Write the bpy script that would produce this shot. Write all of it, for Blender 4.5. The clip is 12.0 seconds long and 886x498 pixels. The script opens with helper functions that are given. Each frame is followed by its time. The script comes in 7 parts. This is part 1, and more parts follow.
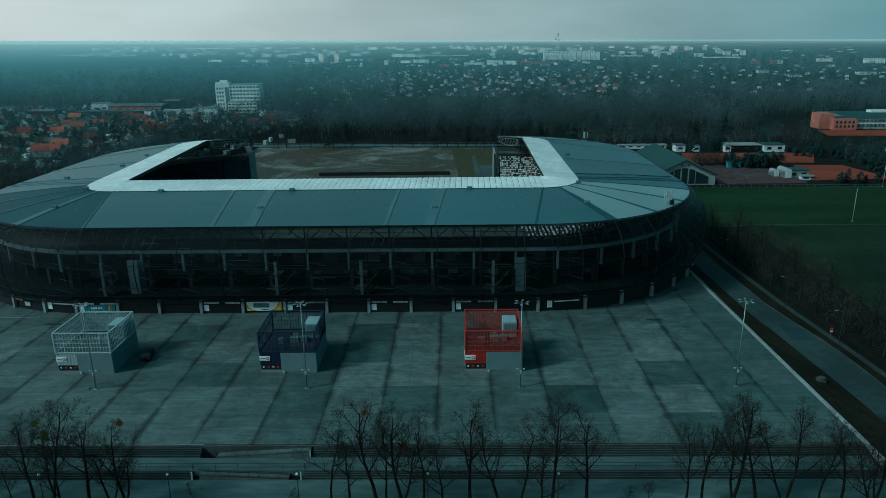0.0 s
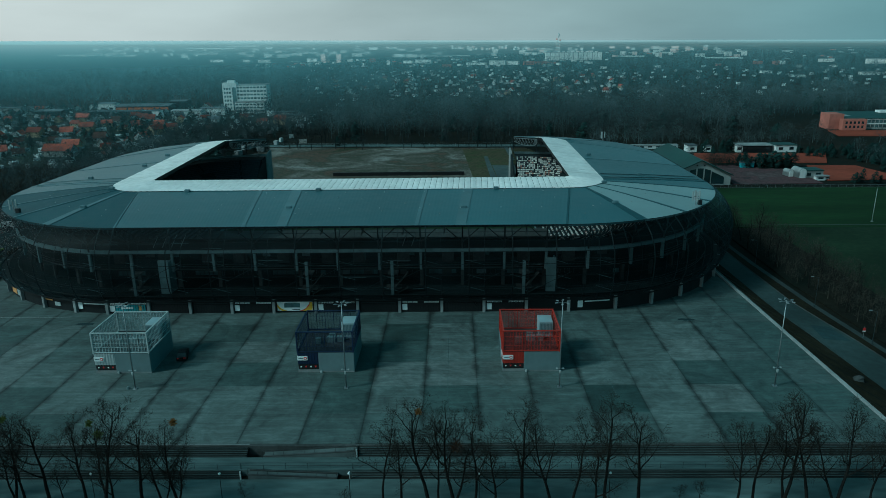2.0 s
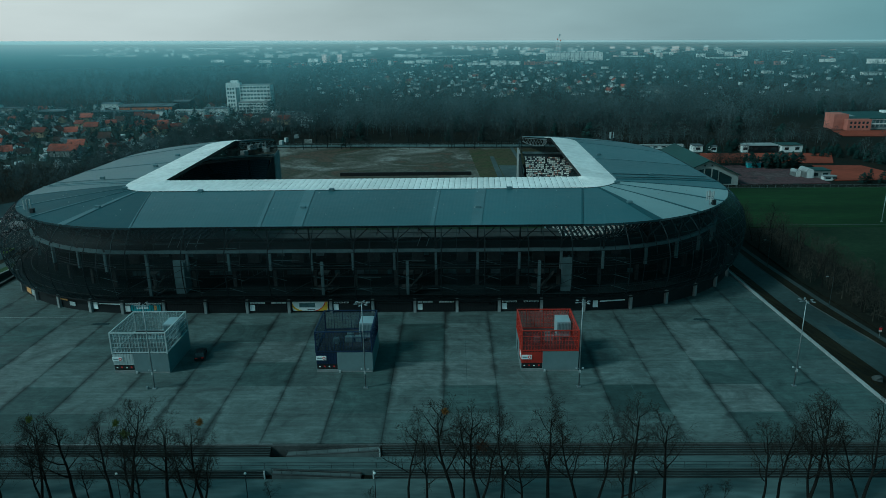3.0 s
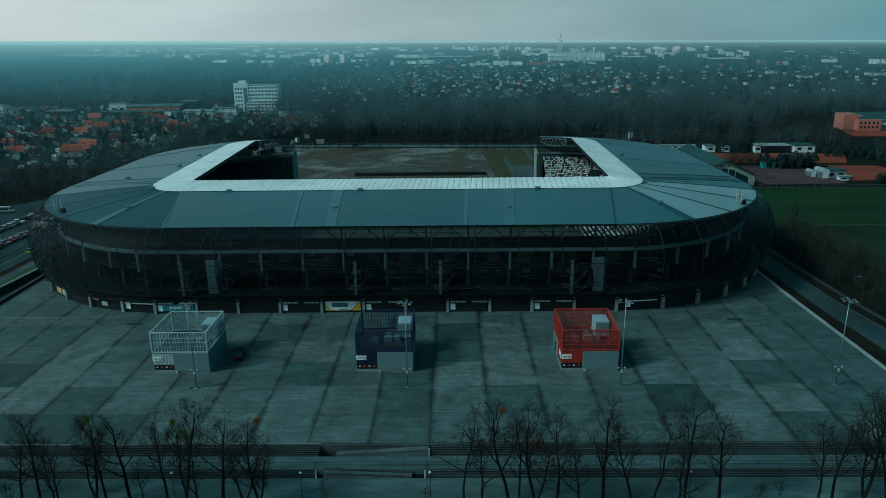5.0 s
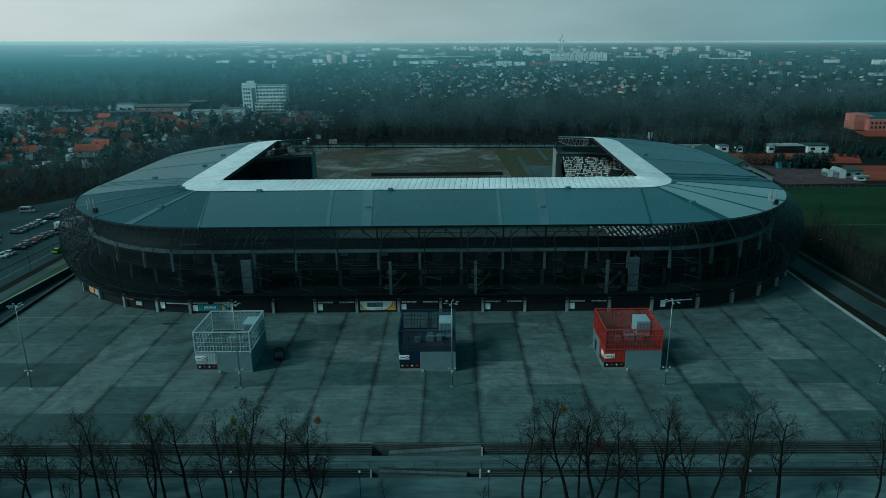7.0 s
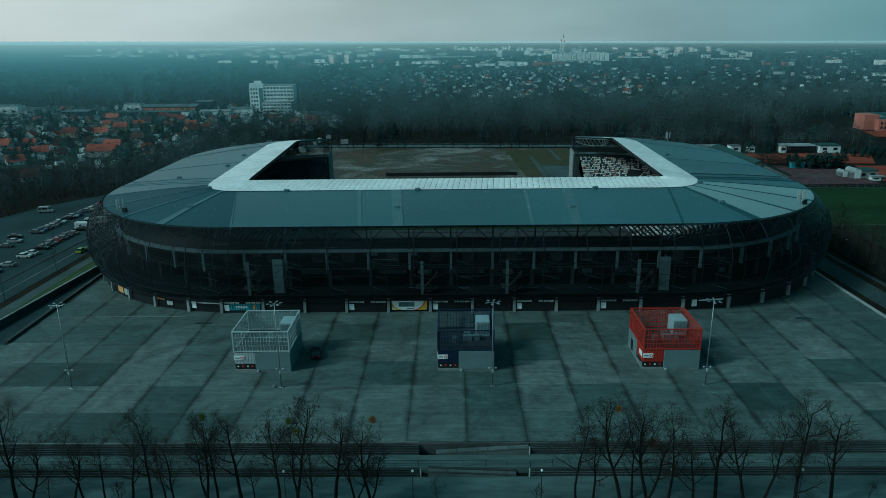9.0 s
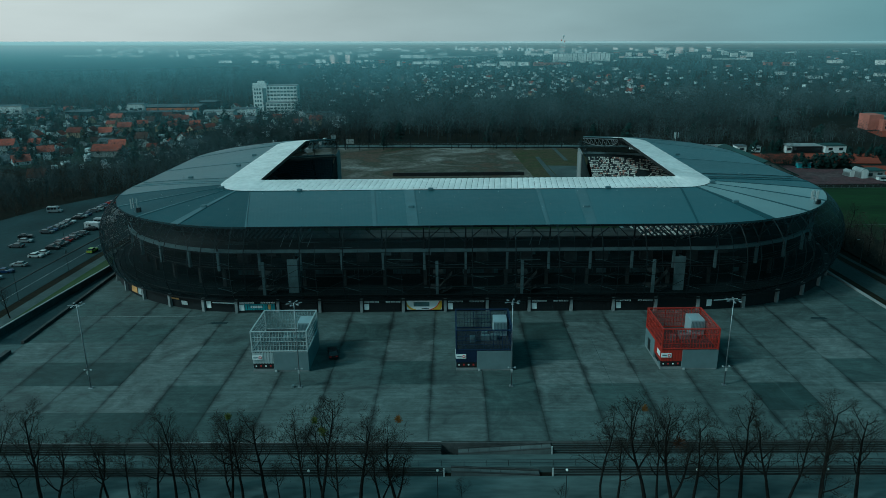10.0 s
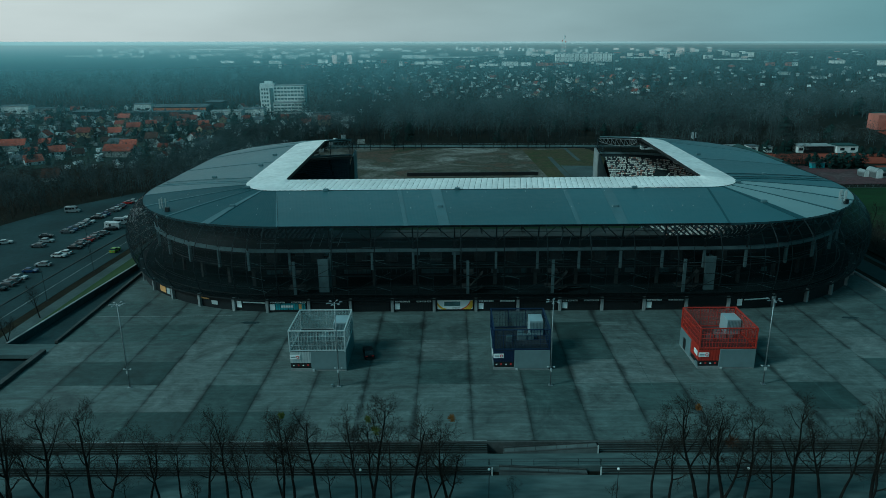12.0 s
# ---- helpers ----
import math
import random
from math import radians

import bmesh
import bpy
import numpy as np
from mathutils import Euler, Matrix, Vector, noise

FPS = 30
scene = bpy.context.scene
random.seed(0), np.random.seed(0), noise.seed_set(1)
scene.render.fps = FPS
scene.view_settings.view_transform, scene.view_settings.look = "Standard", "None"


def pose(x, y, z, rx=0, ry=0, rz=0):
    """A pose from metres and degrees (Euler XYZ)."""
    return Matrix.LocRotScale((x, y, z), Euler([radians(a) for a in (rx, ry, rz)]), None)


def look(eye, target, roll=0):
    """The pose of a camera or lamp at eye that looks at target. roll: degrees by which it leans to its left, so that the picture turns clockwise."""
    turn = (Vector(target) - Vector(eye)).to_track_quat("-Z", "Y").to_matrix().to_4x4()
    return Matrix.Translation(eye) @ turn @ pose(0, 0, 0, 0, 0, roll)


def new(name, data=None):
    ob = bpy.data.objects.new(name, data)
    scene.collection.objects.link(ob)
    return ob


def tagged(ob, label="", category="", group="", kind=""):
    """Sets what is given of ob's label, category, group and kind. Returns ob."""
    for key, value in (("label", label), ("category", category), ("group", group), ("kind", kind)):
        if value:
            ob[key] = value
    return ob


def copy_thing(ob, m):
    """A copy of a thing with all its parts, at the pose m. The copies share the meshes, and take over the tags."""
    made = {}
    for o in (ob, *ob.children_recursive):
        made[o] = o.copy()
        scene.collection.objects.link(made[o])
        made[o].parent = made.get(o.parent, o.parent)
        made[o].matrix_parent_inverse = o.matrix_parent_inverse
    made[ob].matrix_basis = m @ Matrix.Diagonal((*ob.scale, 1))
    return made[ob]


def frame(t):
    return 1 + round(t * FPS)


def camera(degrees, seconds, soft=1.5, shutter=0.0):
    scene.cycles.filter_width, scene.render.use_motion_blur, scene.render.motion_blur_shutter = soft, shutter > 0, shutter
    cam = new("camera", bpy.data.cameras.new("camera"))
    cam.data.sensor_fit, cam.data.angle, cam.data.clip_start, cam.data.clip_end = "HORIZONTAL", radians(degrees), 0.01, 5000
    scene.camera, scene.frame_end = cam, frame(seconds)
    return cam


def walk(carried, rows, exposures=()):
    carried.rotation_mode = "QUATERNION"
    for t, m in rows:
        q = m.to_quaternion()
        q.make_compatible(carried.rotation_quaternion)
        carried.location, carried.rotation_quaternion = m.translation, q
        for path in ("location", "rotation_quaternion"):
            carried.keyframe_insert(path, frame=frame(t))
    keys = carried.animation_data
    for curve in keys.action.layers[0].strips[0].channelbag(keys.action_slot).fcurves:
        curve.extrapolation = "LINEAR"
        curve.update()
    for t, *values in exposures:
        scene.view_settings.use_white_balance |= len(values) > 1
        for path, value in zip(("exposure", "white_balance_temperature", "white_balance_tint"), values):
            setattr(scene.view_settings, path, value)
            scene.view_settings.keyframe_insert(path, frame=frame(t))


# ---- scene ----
# ---- camera and its way ----
cam = camera(65.0, 12.0, 0.8)
ROWS = [  # seconds, x, y, z, pitch, roll, yaw
    (0.0, 0.721, 0.656, 56.369, -17.041, -0.753, 1.062),
    (0.5, -0.888, 0.580, 56.392, -17.036, -0.749, 1.047),
    (1.0, -2.589, 0.505, 56.413, -17.031, -0.745, 1.033),
    (1.5, -4.292, 0.432, 56.434, -17.026, -0.741, 1.019),
    (2.0, -5.967, 0.359, 56.453, -17.021, -0.737, 1.005),
    (2.5, -7.624, 0.288, 56.470, -17.017, -0.733, 0.990),
    (3.0, -9.288, 0.218, 56.486, -17.012, -0.729, 0.976),
    (5.0, -16.433, -0.050, 56.536, -16.992, -0.713, 0.919),
    (5.5, -18.350, -0.114, 56.545, -16.987, -0.709, 0.905),
    (6.0, -20.284, -0.177, 56.553, -16.982, -0.705, 0.891),
    (6.5, -22.204, -0.238, 56.559, -16.977, -0.701, 0.877),
    (7.0, -24.085, -0.299, 56.564, -16.972, -0.697, 0.862),
    (9.0, -30.984, -0.529, 56.570, -16.953, -0.681, 0.805),
    (9.5, -32.608, -0.583, 56.567, -16.948, -0.677, 0.791),
    (10.0, -34.250, -0.636, 56.564, -16.943, -0.673, 0.777),
    (10.5, -35.935, -0.688, 56.559, -16.938, -0.669, 0.763),
    (11.0, -37.665, -0.739, 56.553, -16.933, -0.665, 0.748),
    (11.5, -39.392, -0.789, 56.545, -16.928, -0.661, 0.734),
    (12.0, -40.991, -0.837, 56.536, -16.923, -0.657, 0.720),
]
EXPOSURE = [(0.0, 0.08, 4690, -32), (12.0, 0.04, 4690, -32)]
walk(cam, [(t, pose(x, y, z, 0, 0, yaw) @ pose(0, 0, 0, 90 + pitch) @ pose(0, 0, 0, 0, 0, roll)) for t, x, y, z, pitch, roll, yaw in ROWS], EXPOSURE)

# ---- world and sun: a dull winter afternoon, brighter towards the west ----
SUN_AZ, SUN_EL = radians(248), radians(40)   # compass from +y, clockwise
world = bpy.data.worlds.new("overcast_sky")
scene.world = world
world.use_nodes = True
wn, wl = world.node_tree.nodes, world.node_tree.links
wn.clear()
w_out = wn.new("ShaderNodeOutputWorld")
w_bg = wn.new("ShaderNodeBackground")
w_sky = wn.new("ShaderNodeTexSky")
w_sky.sky_type = "NISHITA"
w_sky.sun_disc = False
w_sky.sun_elevation, w_sky.sun_rotation = SUN_EL, SUN_AZ
w_sky.air_density, w_sky.dust_density, w_sky.ozone_density = 1.6, 2.0, 2.0
w_tc = wn.new("ShaderNodeTexCoord")
w_sep = wn.new("ShaderNodeSeparateXYZ")
wl.new(w_tc.outputs["Generated"], w_sep.inputs[0])
# cloud cover: a grey veil, lighter towards the sun's side
w_side = wn.new("ShaderNodeMapRange")
w_side.inputs["From Min"].default_value, w_side.inputs["From Max"].default_value = -0.75, 0.75
wl.new(w_sep.outputs["X"], w_side.inputs["Value"])
w_veil = wn.new("ShaderNodeMix")
w_veil.data_type = "RGBA"
w_veil.inputs[6].default_value = (10.2, 7.3, 6.8, 1)
w_veil.inputs[7].default_value = (0.95, 2.2, 2.5, 1)
wl.new(w_side.outputs[0], w_veil.inputs[0])
w_map = wn.new("ShaderNodeMapping")
w_map.inputs["Scale"].default_value = (1.2, 1.2, 5.0)
wl.new(w_tc.outputs["Generated"], w_map.inputs["Vector"])
w_noise = wn.new("ShaderNodeTexNoise")
w_noise.inputs["Scale"].default_value, w_noise.inputs["Detail"].default_value = 2.2, 5
wl.new(w_map.outputs[0], w_noise.inputs["Vector"])
w_nr = wn.new("ShaderNodeMapRange")
w_nr.inputs["From Min"].default_value, w_nr.inputs["From Max"].default_value = 0.3, 0.7
w_nr.inputs["To Min"].default_value, w_nr.inputs["To Max"].default_value = 0.86, 1.12
wl.new(w_noise.outputs["Fac"], w_nr.inputs["Value"])
w_mul = wn.new("ShaderNodeVectorMath")
w_mul.operation = "SCALE"
# unseen upper sky tinted blue-green, to cool the light on the ground
w_cold = wn.new("ShaderNodeMix")
w_cold.data_type, w_cold.blend_type = "RGBA", "MULTIPLY"
w_cold.inputs[7].default_value = (0.38, 0.86, 1.0, 1)
w_high = wn.new("ShaderNodeMapRange")
w_high.inputs["From Min"].default_value, w_high.inputs["From Max"].default_value = 0.1, 0.55
wl.new(w_sep.outputs["Z"], w_high.inputs["Value"])
wl.new(w_high.outputs[0], w_cold.inputs[0])
wl.new(w_veil.outputs[2], w_cold.inputs[6])
wl.new(w_cold.outputs[2], w_mul.inputs[0])
# unseen sky overhead dimmed below the low sky, to weaken the ground's light
w_up = wn.new("ShaderNodeMapRange")
w_up.inputs["From Min"].default_value, w_up.inputs["From Max"].default_value = 0.06, 0.75
w_up.inputs["To Min"].default_value, w_up.inputs["To Max"].default_value = 1.0, 0.33
wl.new(w_sep.outputs["Z"], w_up.inputs["Value"])
w_both = wn.new("ShaderNodeMath")
w_both.operation = "MULTIPLY"
wl.new(w_nr.outputs[0], w_both.inputs[0])
wl.new(w_up.outputs[0], w_both.inputs[1])
wl.new(w_both.outputs[0], w_mul.inputs["Scale"])
w_mix = wn.new("ShaderNodeMix")
w_mix.data_type = "RGBA"
w_mix.inputs[0].default_value = 0.94
wl.new(w_sky.outputs[0], w_mix.inputs[6])
wl.new(w_mul.outputs[0], w_mix.inputs[7])
wl.new(w_mix.outputs[2], w_bg.inputs["Color"])
w_bg.inputs["Strength"].default_value = 0.085
wl.new(w_bg.outputs[0], w_out.inputs[0])

sun_data = bpy.data.lights.new("sun", "SUN")
sun_data.energy, sun_data.angle, sun_data.color = 1.45, radians(9), (1.0, 0.97, 0.94)
sun = new("sun", sun_data)
sun_dir = Vector((math.sin(SUN_AZ) * math.cos(SUN_EL), math.cos(SUN_AZ) * math.cos(SUN_EL), math.sin(SUN_EL)))
sun.matrix_world = look(sun_dir * 300, (0, 0, 0))

# ---- materials ----
def surface(name, colour, rough=0.8, metal=0.0, grain=3.0, big=0.15, vary=0.25, bump=0.0, spread=0.0, island=0.0, stretch=(1, 1, 1), tint=None, spec=None):
    """Paint, stone, metal: a base colour with stains at two sizes, a spread from object to object or piece to piece, and fine relief."""
    m = bpy.data.materials.new(name)
    m.use_nodes = True
    n, l = m.node_tree.nodes, m.node_tree.links
    b = n["Principled BSDF"]
    b.inputs["Metallic"].default_value = metal
    b.inputs["Specular IOR Level"].default_value = spec if spec is not None else 0.5 if rough < 0.7 else 0.12
    tc, mp = n.new("ShaderNodeTexCoord"), n.new("ShaderNodeMapping")
    mp.inputs["Scale"].default_value = stretch
    l.new(tc.outputs["Object"], mp.inputs["Vector"])
    total = None
    for scale, amount, detail in ((grain, vary * 0.6, 5), (big, vary, 4)):
        t = n.new("ShaderNodeTexNoise")
        t.inputs["Scale"].default_value, t.inputs["Detail"].default_value = scale, detail
        l.new(mp.outputs[0], t.inputs["Vector"])
        r = n.new("ShaderNodeMapRange")
        r.inputs["From Min"].default_value, r.inputs["From Max"].default_value = 0.3, 0.7
        r.inputs["To Min"].default_value, r.inputs["To Max"].default_value = 1 - amount, 1 + amount
        l.new(t.outputs["Fac"], r.inputs["Value"])
        if total is None:
            total, fine = r.outputs[0], t
        else:
            k = n.new("ShaderNodeMath")
            k.operation = "MULTIPLY"
            l.new(total, k.inputs[0])
            l.new(r.outputs[0], k.inputs[1])
            total = k.outputs[0]
    for amount, node, out in ((spread, "ShaderNodeObjectInfo", "Random"), (island, "ShaderNodeNewGeometry", "Random Per Island")):
        if amount:
            src, r, k = n.new(node), n.new("ShaderNodeMapRange"), n.new("ShaderNodeMath")
            r.inputs["To Min"].default_value, r.inputs["To Max"].default_value = 1 - amount, 1 + amount
            l.new(src.outputs[out], r.inputs["Value"])
            k.operation = "MULTIPLY"
            l.new(total, k.inputs[0])
            l.new(r.outputs[0], k.inputs[1])
            total = k.outputs[0]
    base = n.new("ShaderNodeMix")
    base.data_type = "RGBA"
    base.inputs[6].default_value = (*colour, 1)
    base.inputs[7].default_value = (*(tint or colour), 1)
    l.new(fine.outputs["Fac"], base.inputs[0])
    v = n.new("ShaderNodeVectorMath")
    v.operation = "SCALE"
    l.new(base.outputs[2], v.inputs[0])
    l.new(total, v.inputs["Scale"])
    l.new(v.outputs[0], b.inputs["Base Color"])
    rr = n.new("ShaderNodeMapRange")
    rr.inputs["To Min"].default_value, rr.inputs["To Max"].default_value = max(0.05, rough - 0.1), min(1.0, rough + 0.1)
    l.new(fine.outputs["Fac"], rr.inputs["Value"])
    l.new(rr.outputs[0], b.inputs["Roughness"])
    if bump:
        bp = n.new("ShaderNodeBump")
        bp.inputs["Strength"].default_value, bp.inputs["Distance"].default_value = 0.6, bump
        l.new(fine.outputs["Fac"], bp.inputs["Height"])
        l.new(bp.outputs[0], b.inputs["Normal"])
    return m


def see_through(m, share):
    """Lets a share of the light pass: perforated sheet, woven mesh or thin clear sheet."""
    n, l = m.node_tree.nodes, m.node_tree.links
    mix, clear = n.new("ShaderNodeMixShader"), n.new("ShaderNodeBsdfTransparent")
    mix.inputs[0].default_value = share
    l.new(n["Principled BSDF"].outputs[0], mix.inputs[1])
    l.new(clear.outputs[0], mix.inputs[2])
    l.new(mix.outputs[0], n["Material Output"].inputs["Surface"])
    return m


concrete_dark = surface("weathered_concrete", (0.07, 0.073, 0.072), 0.85, grain=1.5, big=0.2, vary=0.3, bump=0.01)
concrete_light = surface("pale_concrete", (0.25, 0.26, 0.26), 0.8, grain=1.0, big=0.15, vary=0.2, bump=0.01)
coping_white = surface("pale_coping", (0.3, 0.31, 0.31), 0.7, grain=1.0, big=0.12, vary=0.2)
asphalt = surface("asphalt", (0.032, 0.05, 0.054), 0.85, grain=1.2, big=0.06, vary=0.3, bump=0.01)
asphalt_old = surface("old_asphalt", (0.034, 0.053, 0.057), 0.85, grain=0.8, big=0.05, vary=0.3)
paving = surface("path_paving", (0.045, 0.053, 0.053), 0.85, grain=1.0, big=0.1, vary=0.25)
line_white = surface("road_paint", (0.3, 0.31, 0.3), 0.7, grain=2, vary=0.3)
shrub_earth = surface("planted_slope", (0.011, 0.009, 0.006), 0.95, grain=1.2, big=0.1, vary=0.5, bump=0.2, tint=(0.018, 0.016, 0.008))
grass = surface("winter_grass", (0.028, 0.05, 0.018), 0.9, grain=0.6, big=0.04, vary=0.3, tint=(0.04, 0.06, 0.02))
lawn = surface("playing_field_grass", (0.013, 0.033, 0.01), 0.9, grain=0.5, big=0.03, vary=0.4, tint=(0.021, 0.038, 0.012), stretch=(0.4, 1.5, 1))
meadow_grass = surface("rough_meadow_grass", (0.014, 0.03, 0.014), 0.95, grain=0.6, big=0.04, vary=0.4, tint=(0.022, 0.03, 0.015))
clay = surface("red_clay", (0.23, 0.056, 0.034), 0.95, grain=0.5, big=0.05, vary=0.25)

# Each roof side's sheen is put into its sheet colour, pale to deep.
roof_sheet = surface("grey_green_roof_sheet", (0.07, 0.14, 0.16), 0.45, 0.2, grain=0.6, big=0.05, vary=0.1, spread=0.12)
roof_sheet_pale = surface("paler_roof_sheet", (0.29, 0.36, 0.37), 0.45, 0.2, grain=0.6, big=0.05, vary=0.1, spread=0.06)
roof_sheet_mid = surface("mid_tone_roof_sheet", (0.12, 0.175, 0.19), 0.45, 0.2, grain=0.6, big=0.05, vary=0.12, spread=0.05)
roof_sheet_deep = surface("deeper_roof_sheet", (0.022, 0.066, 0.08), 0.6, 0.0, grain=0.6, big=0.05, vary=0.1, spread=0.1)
roof_strip = surface("roof_walkway_strip", (0.115, 0.18, 0.2), 0.5, 0.2, grain=0.8, big=0.1, vary=0.15)
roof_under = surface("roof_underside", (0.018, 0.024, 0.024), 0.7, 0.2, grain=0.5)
clear_band = see_through(surface("milky_roof_sheet", (0.9, 0.86, 0.84), 0.5, grain=0.7, big=0.09, vary=0.14, island=0.08, stretch=(1, 1, 1)), 0.05)
steel_dark = surface("dark_steel", (0.035, 0.04, 0.043), 0.5, 0.6, grain=2, vary=0.2)
steel_grey = surface("galvanised_steel", (0.3, 0.32, 0.33), 0.45, 0.7, grain=2, vary=0.2)
skin_mesh = see_through(surface("black_facade_mesh", (0.007, 0.0115, 0.0132), 0.5, 0.0, grain=0.9, big=0.12, vary=0.6, spec=0.12), 0.58)
hoop_steel = surface("hoop_steel", (0.014, 0.021, 0.024), 0.6, 0.0, grain=1, vary=0.3, spec=0.25)
facade_black = surface("black_cladding", (0.011, 0.014, 0.0155), 0.6, 0.1, grain=0.5, vary=0.3, spec=0.3)
skin_mesh.node_tree.nodes["Principled BSDF"].inputs["Sheen Weight"].default_value = 0.12
skin_mesh.node_tree.nodes["Principled BSDF"].inputs["Sheen Roughness"].default_value = 0.3
skin_mesh.node_tree.nodes["Principled BSDF"].inputs["Sheen Tint"].default_value = (0.45, 0.85, 1.0, 1)
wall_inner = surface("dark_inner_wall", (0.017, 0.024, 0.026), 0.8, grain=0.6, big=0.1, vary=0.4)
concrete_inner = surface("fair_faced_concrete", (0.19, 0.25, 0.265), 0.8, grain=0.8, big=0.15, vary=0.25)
glass_teal = surface("grey_green_glass", (0.1, 0.155, 0.165), 0.2, 0.0, grain=0.4, big=0.2, vary=0.5, spec=0.7)
glass_dark = surface("dark_window_glass", (0.02, 0.035, 0.04), 0.12, 0.0, grain=0.3, vary=0.3, spec=0.8)
seat_mix = surface("stand_seats", (0.55, 0.54, 0.5), 0.6, grain=2, vary=0.1, island=0.25)
seat_red = surface("red_seats", (0.36, 0.2, 0.16), 0.6, grain=2, vary=0.1, island=0.25)
seat_dark = surface("dark_seats", (0.03, 0.035, 0.045), 0.6, grain=2, vary=0.1, island=0.25)

kiosk_grey = surface("grey_kiosk_panel", (0.17, 0.22, 0.23), 0.55, 0.1, grain=1.0, big=0.3, vary=0.1)
kiosk_white = surface("white_kiosk_steel", (0.5, 0.53, 0.53), 0.5, 0.1, grain=1.0, big=0.3, vary=0.1)
kiosk_blue = surface("blue_kiosk_steel", (0.008, 0.02, 0.06), 0.5, 0.1, grain=1.0, big=0.3, vary=0.15)
kiosk_red = surface("red_kiosk_steel", (0.38, 0.03, 0.018), 0.5, 0.1, grain=1.0, big=0.3, vary=0.12)
black_board = surface("black_board", (0.012, 0.012, 0.013), 0.5, grain=2, vary=0.2)
sign_white = surface("white_board", (0.85, 0.86, 0.85), 0.5, grain=2, vary=0.06)
sign_red = surface("red_sign_paint", (0.55, 0.03, 0.03), 0.5, grain=2, vary=0.06)
sign_teal = surface("teal_board", (0.1, 0.32, 0.36), 0.5, grain=0.9, big=0.4, vary=0.35)
sign_yellow = surface("yellow_sign_paint", (0.65, 0.4, 0.03), 0.5, grain=2, vary=0.1)
sign_orange = surface("orange_board", (0.7, 0.36, 0.12), 0.5, grain=1, vary=0.2)
lamp_glass = surface("lamp_glass", (0.42, 0.45, 0.45), 0.25, grain=3, vary=0.1)
box_grey = surface("pale_container_steel", (0.36, 0.43, 0.46), 0.5, 0.1, grain=1, vary=0.1)

# ---- mesh helpers ----
class Shape:
    """Collects vertices and faces of one part."""
    def __init__(self):
        self.v, self.f = [], []

    def add(self, verts, faces):
        k = len(self.v)
        self.v.extend(tuple(p) for p in verts)
        self.f.extend(tuple(i + k for i in f) for f in faces)
        return self

    def box(self, x0, y0, z0, x1, y1, z1, turn=0.0, at=(0, 0)):
        """An upright box; turned round `at` by degrees."""
        p = [(x, y, z) for z in (z0, z1) for x, y in ((x0, y0), (x1, y0), (x1, y1), (x0, y1))]
        if turn:
            c, s = math.cos(radians(turn)), math.sin(radians(turn))
            p = [(at[0] + (x - at[0]) * c - (y - at[1]) * s, at[1] + (x - at[0]) * s + (y - at[1]) * c, z) for x, y, z in p]
        return self.add(p, [(3, 2, 1, 0), (4, 5, 6, 7), (0, 1, 5, 4), (1, 2, 6, 5), (2, 3, 7, 6), (3, 0, 4, 7)])

    def bevel_box(self, x0, y0, z0, x1, y1, z1, b):
        """A box whose upright edges and top edge are chamfered by b."""
        ring = lambda a, z: [(x0 + a + b, y0 + a, z), (x1 - a - b, y0 + a, z), (x1 - a, y0 + a + b, z), (x1 - a, y1 - a - b, z),
                             (x1 - a - b, y1 - a, z), (x0 + a + b, y1 - a, z), (x0 + a, y1 - a - b, z), (x0 + a, y0 + a + b, z)]
        p = ring(0, z0) + ring(0, z1 - b) + ring(b, z1)
        f = [tuple(range(7, -1, -1)), tuple(range(16, 24))]
        for k in (0, 8):
            f += [(k + i, k + (i + 1) % 8, k + 8 + (i + 1) % 8, k + 8 + i) for i in range(8)]
        return self.add(p, f)

    def tube(self, a, b, r0, r1=None, n=6, caps=True):
        a, b = Vector(a), Vector(b)
        r1 = r0 if r1 is None else r1
        d = (b - a).normalized()
        u = d.orthogonal().normalized()
        w = d.cross(u)
        p = [c + (u * math.cos(6.2832 * i / n) + w * math.sin(6.2832 * i / n)) * r for c, r in ((a, r0), (b, r1)) for i in range(n)]
        f = [(i, (i + 1) % n, n + (i + 1) % n, n + i) for i in range(n)]
        if caps:
            f += [tuple(range(n - 1, -1, -1)), tuple(range(n, 2 * n))]
        return self.add(p, f)

    def grid(self, rows, closed=False):
        """A sheet through rows of points, all of one length."""
        n = len(rows[0])
        f = []
        for j in range(len(rows) - 1):
            for i in range(n - 1 + closed):
                k = (i + 1) % n
                f.append((j * n + i, j * n + k, (j + 1) * n + k, (j + 1) * n + i))
        return self.add([p for r in rows for p in r], f)

    def slab(self, top, depth):
        """A sheet of rows of points with a thickness below it."""
        n, m = len(top[0]), len(top)
        low = [[(x, y, z - depth) for x, y, z in r] for r in top]
        k = len(self.v)
        self.grid(top)
        self.grid([r[::-1] for r in low])
        t = lambda j, i: k + j * n + i
        q = lambda j, i: k + m * n + j * n + (n - 1 - i)
        for i in range(n - 1):
            self.f += [(t(0, i + 1), t(0, i), q(0, i), q(0, i + 1)), (t(m - 1, i), t(m - 1, i + 1), q(m - 1, i + 1), q(m - 1, i))]
        for j in range(m - 1):
            self.f += [(t(j, 0), t(j + 1, 0), q(j + 1, 0), q(j, 0)), (t(j + 1, n - 1), t(j, n - 1), q(j, n - 1), q(j + 1, n - 1))]
        return self


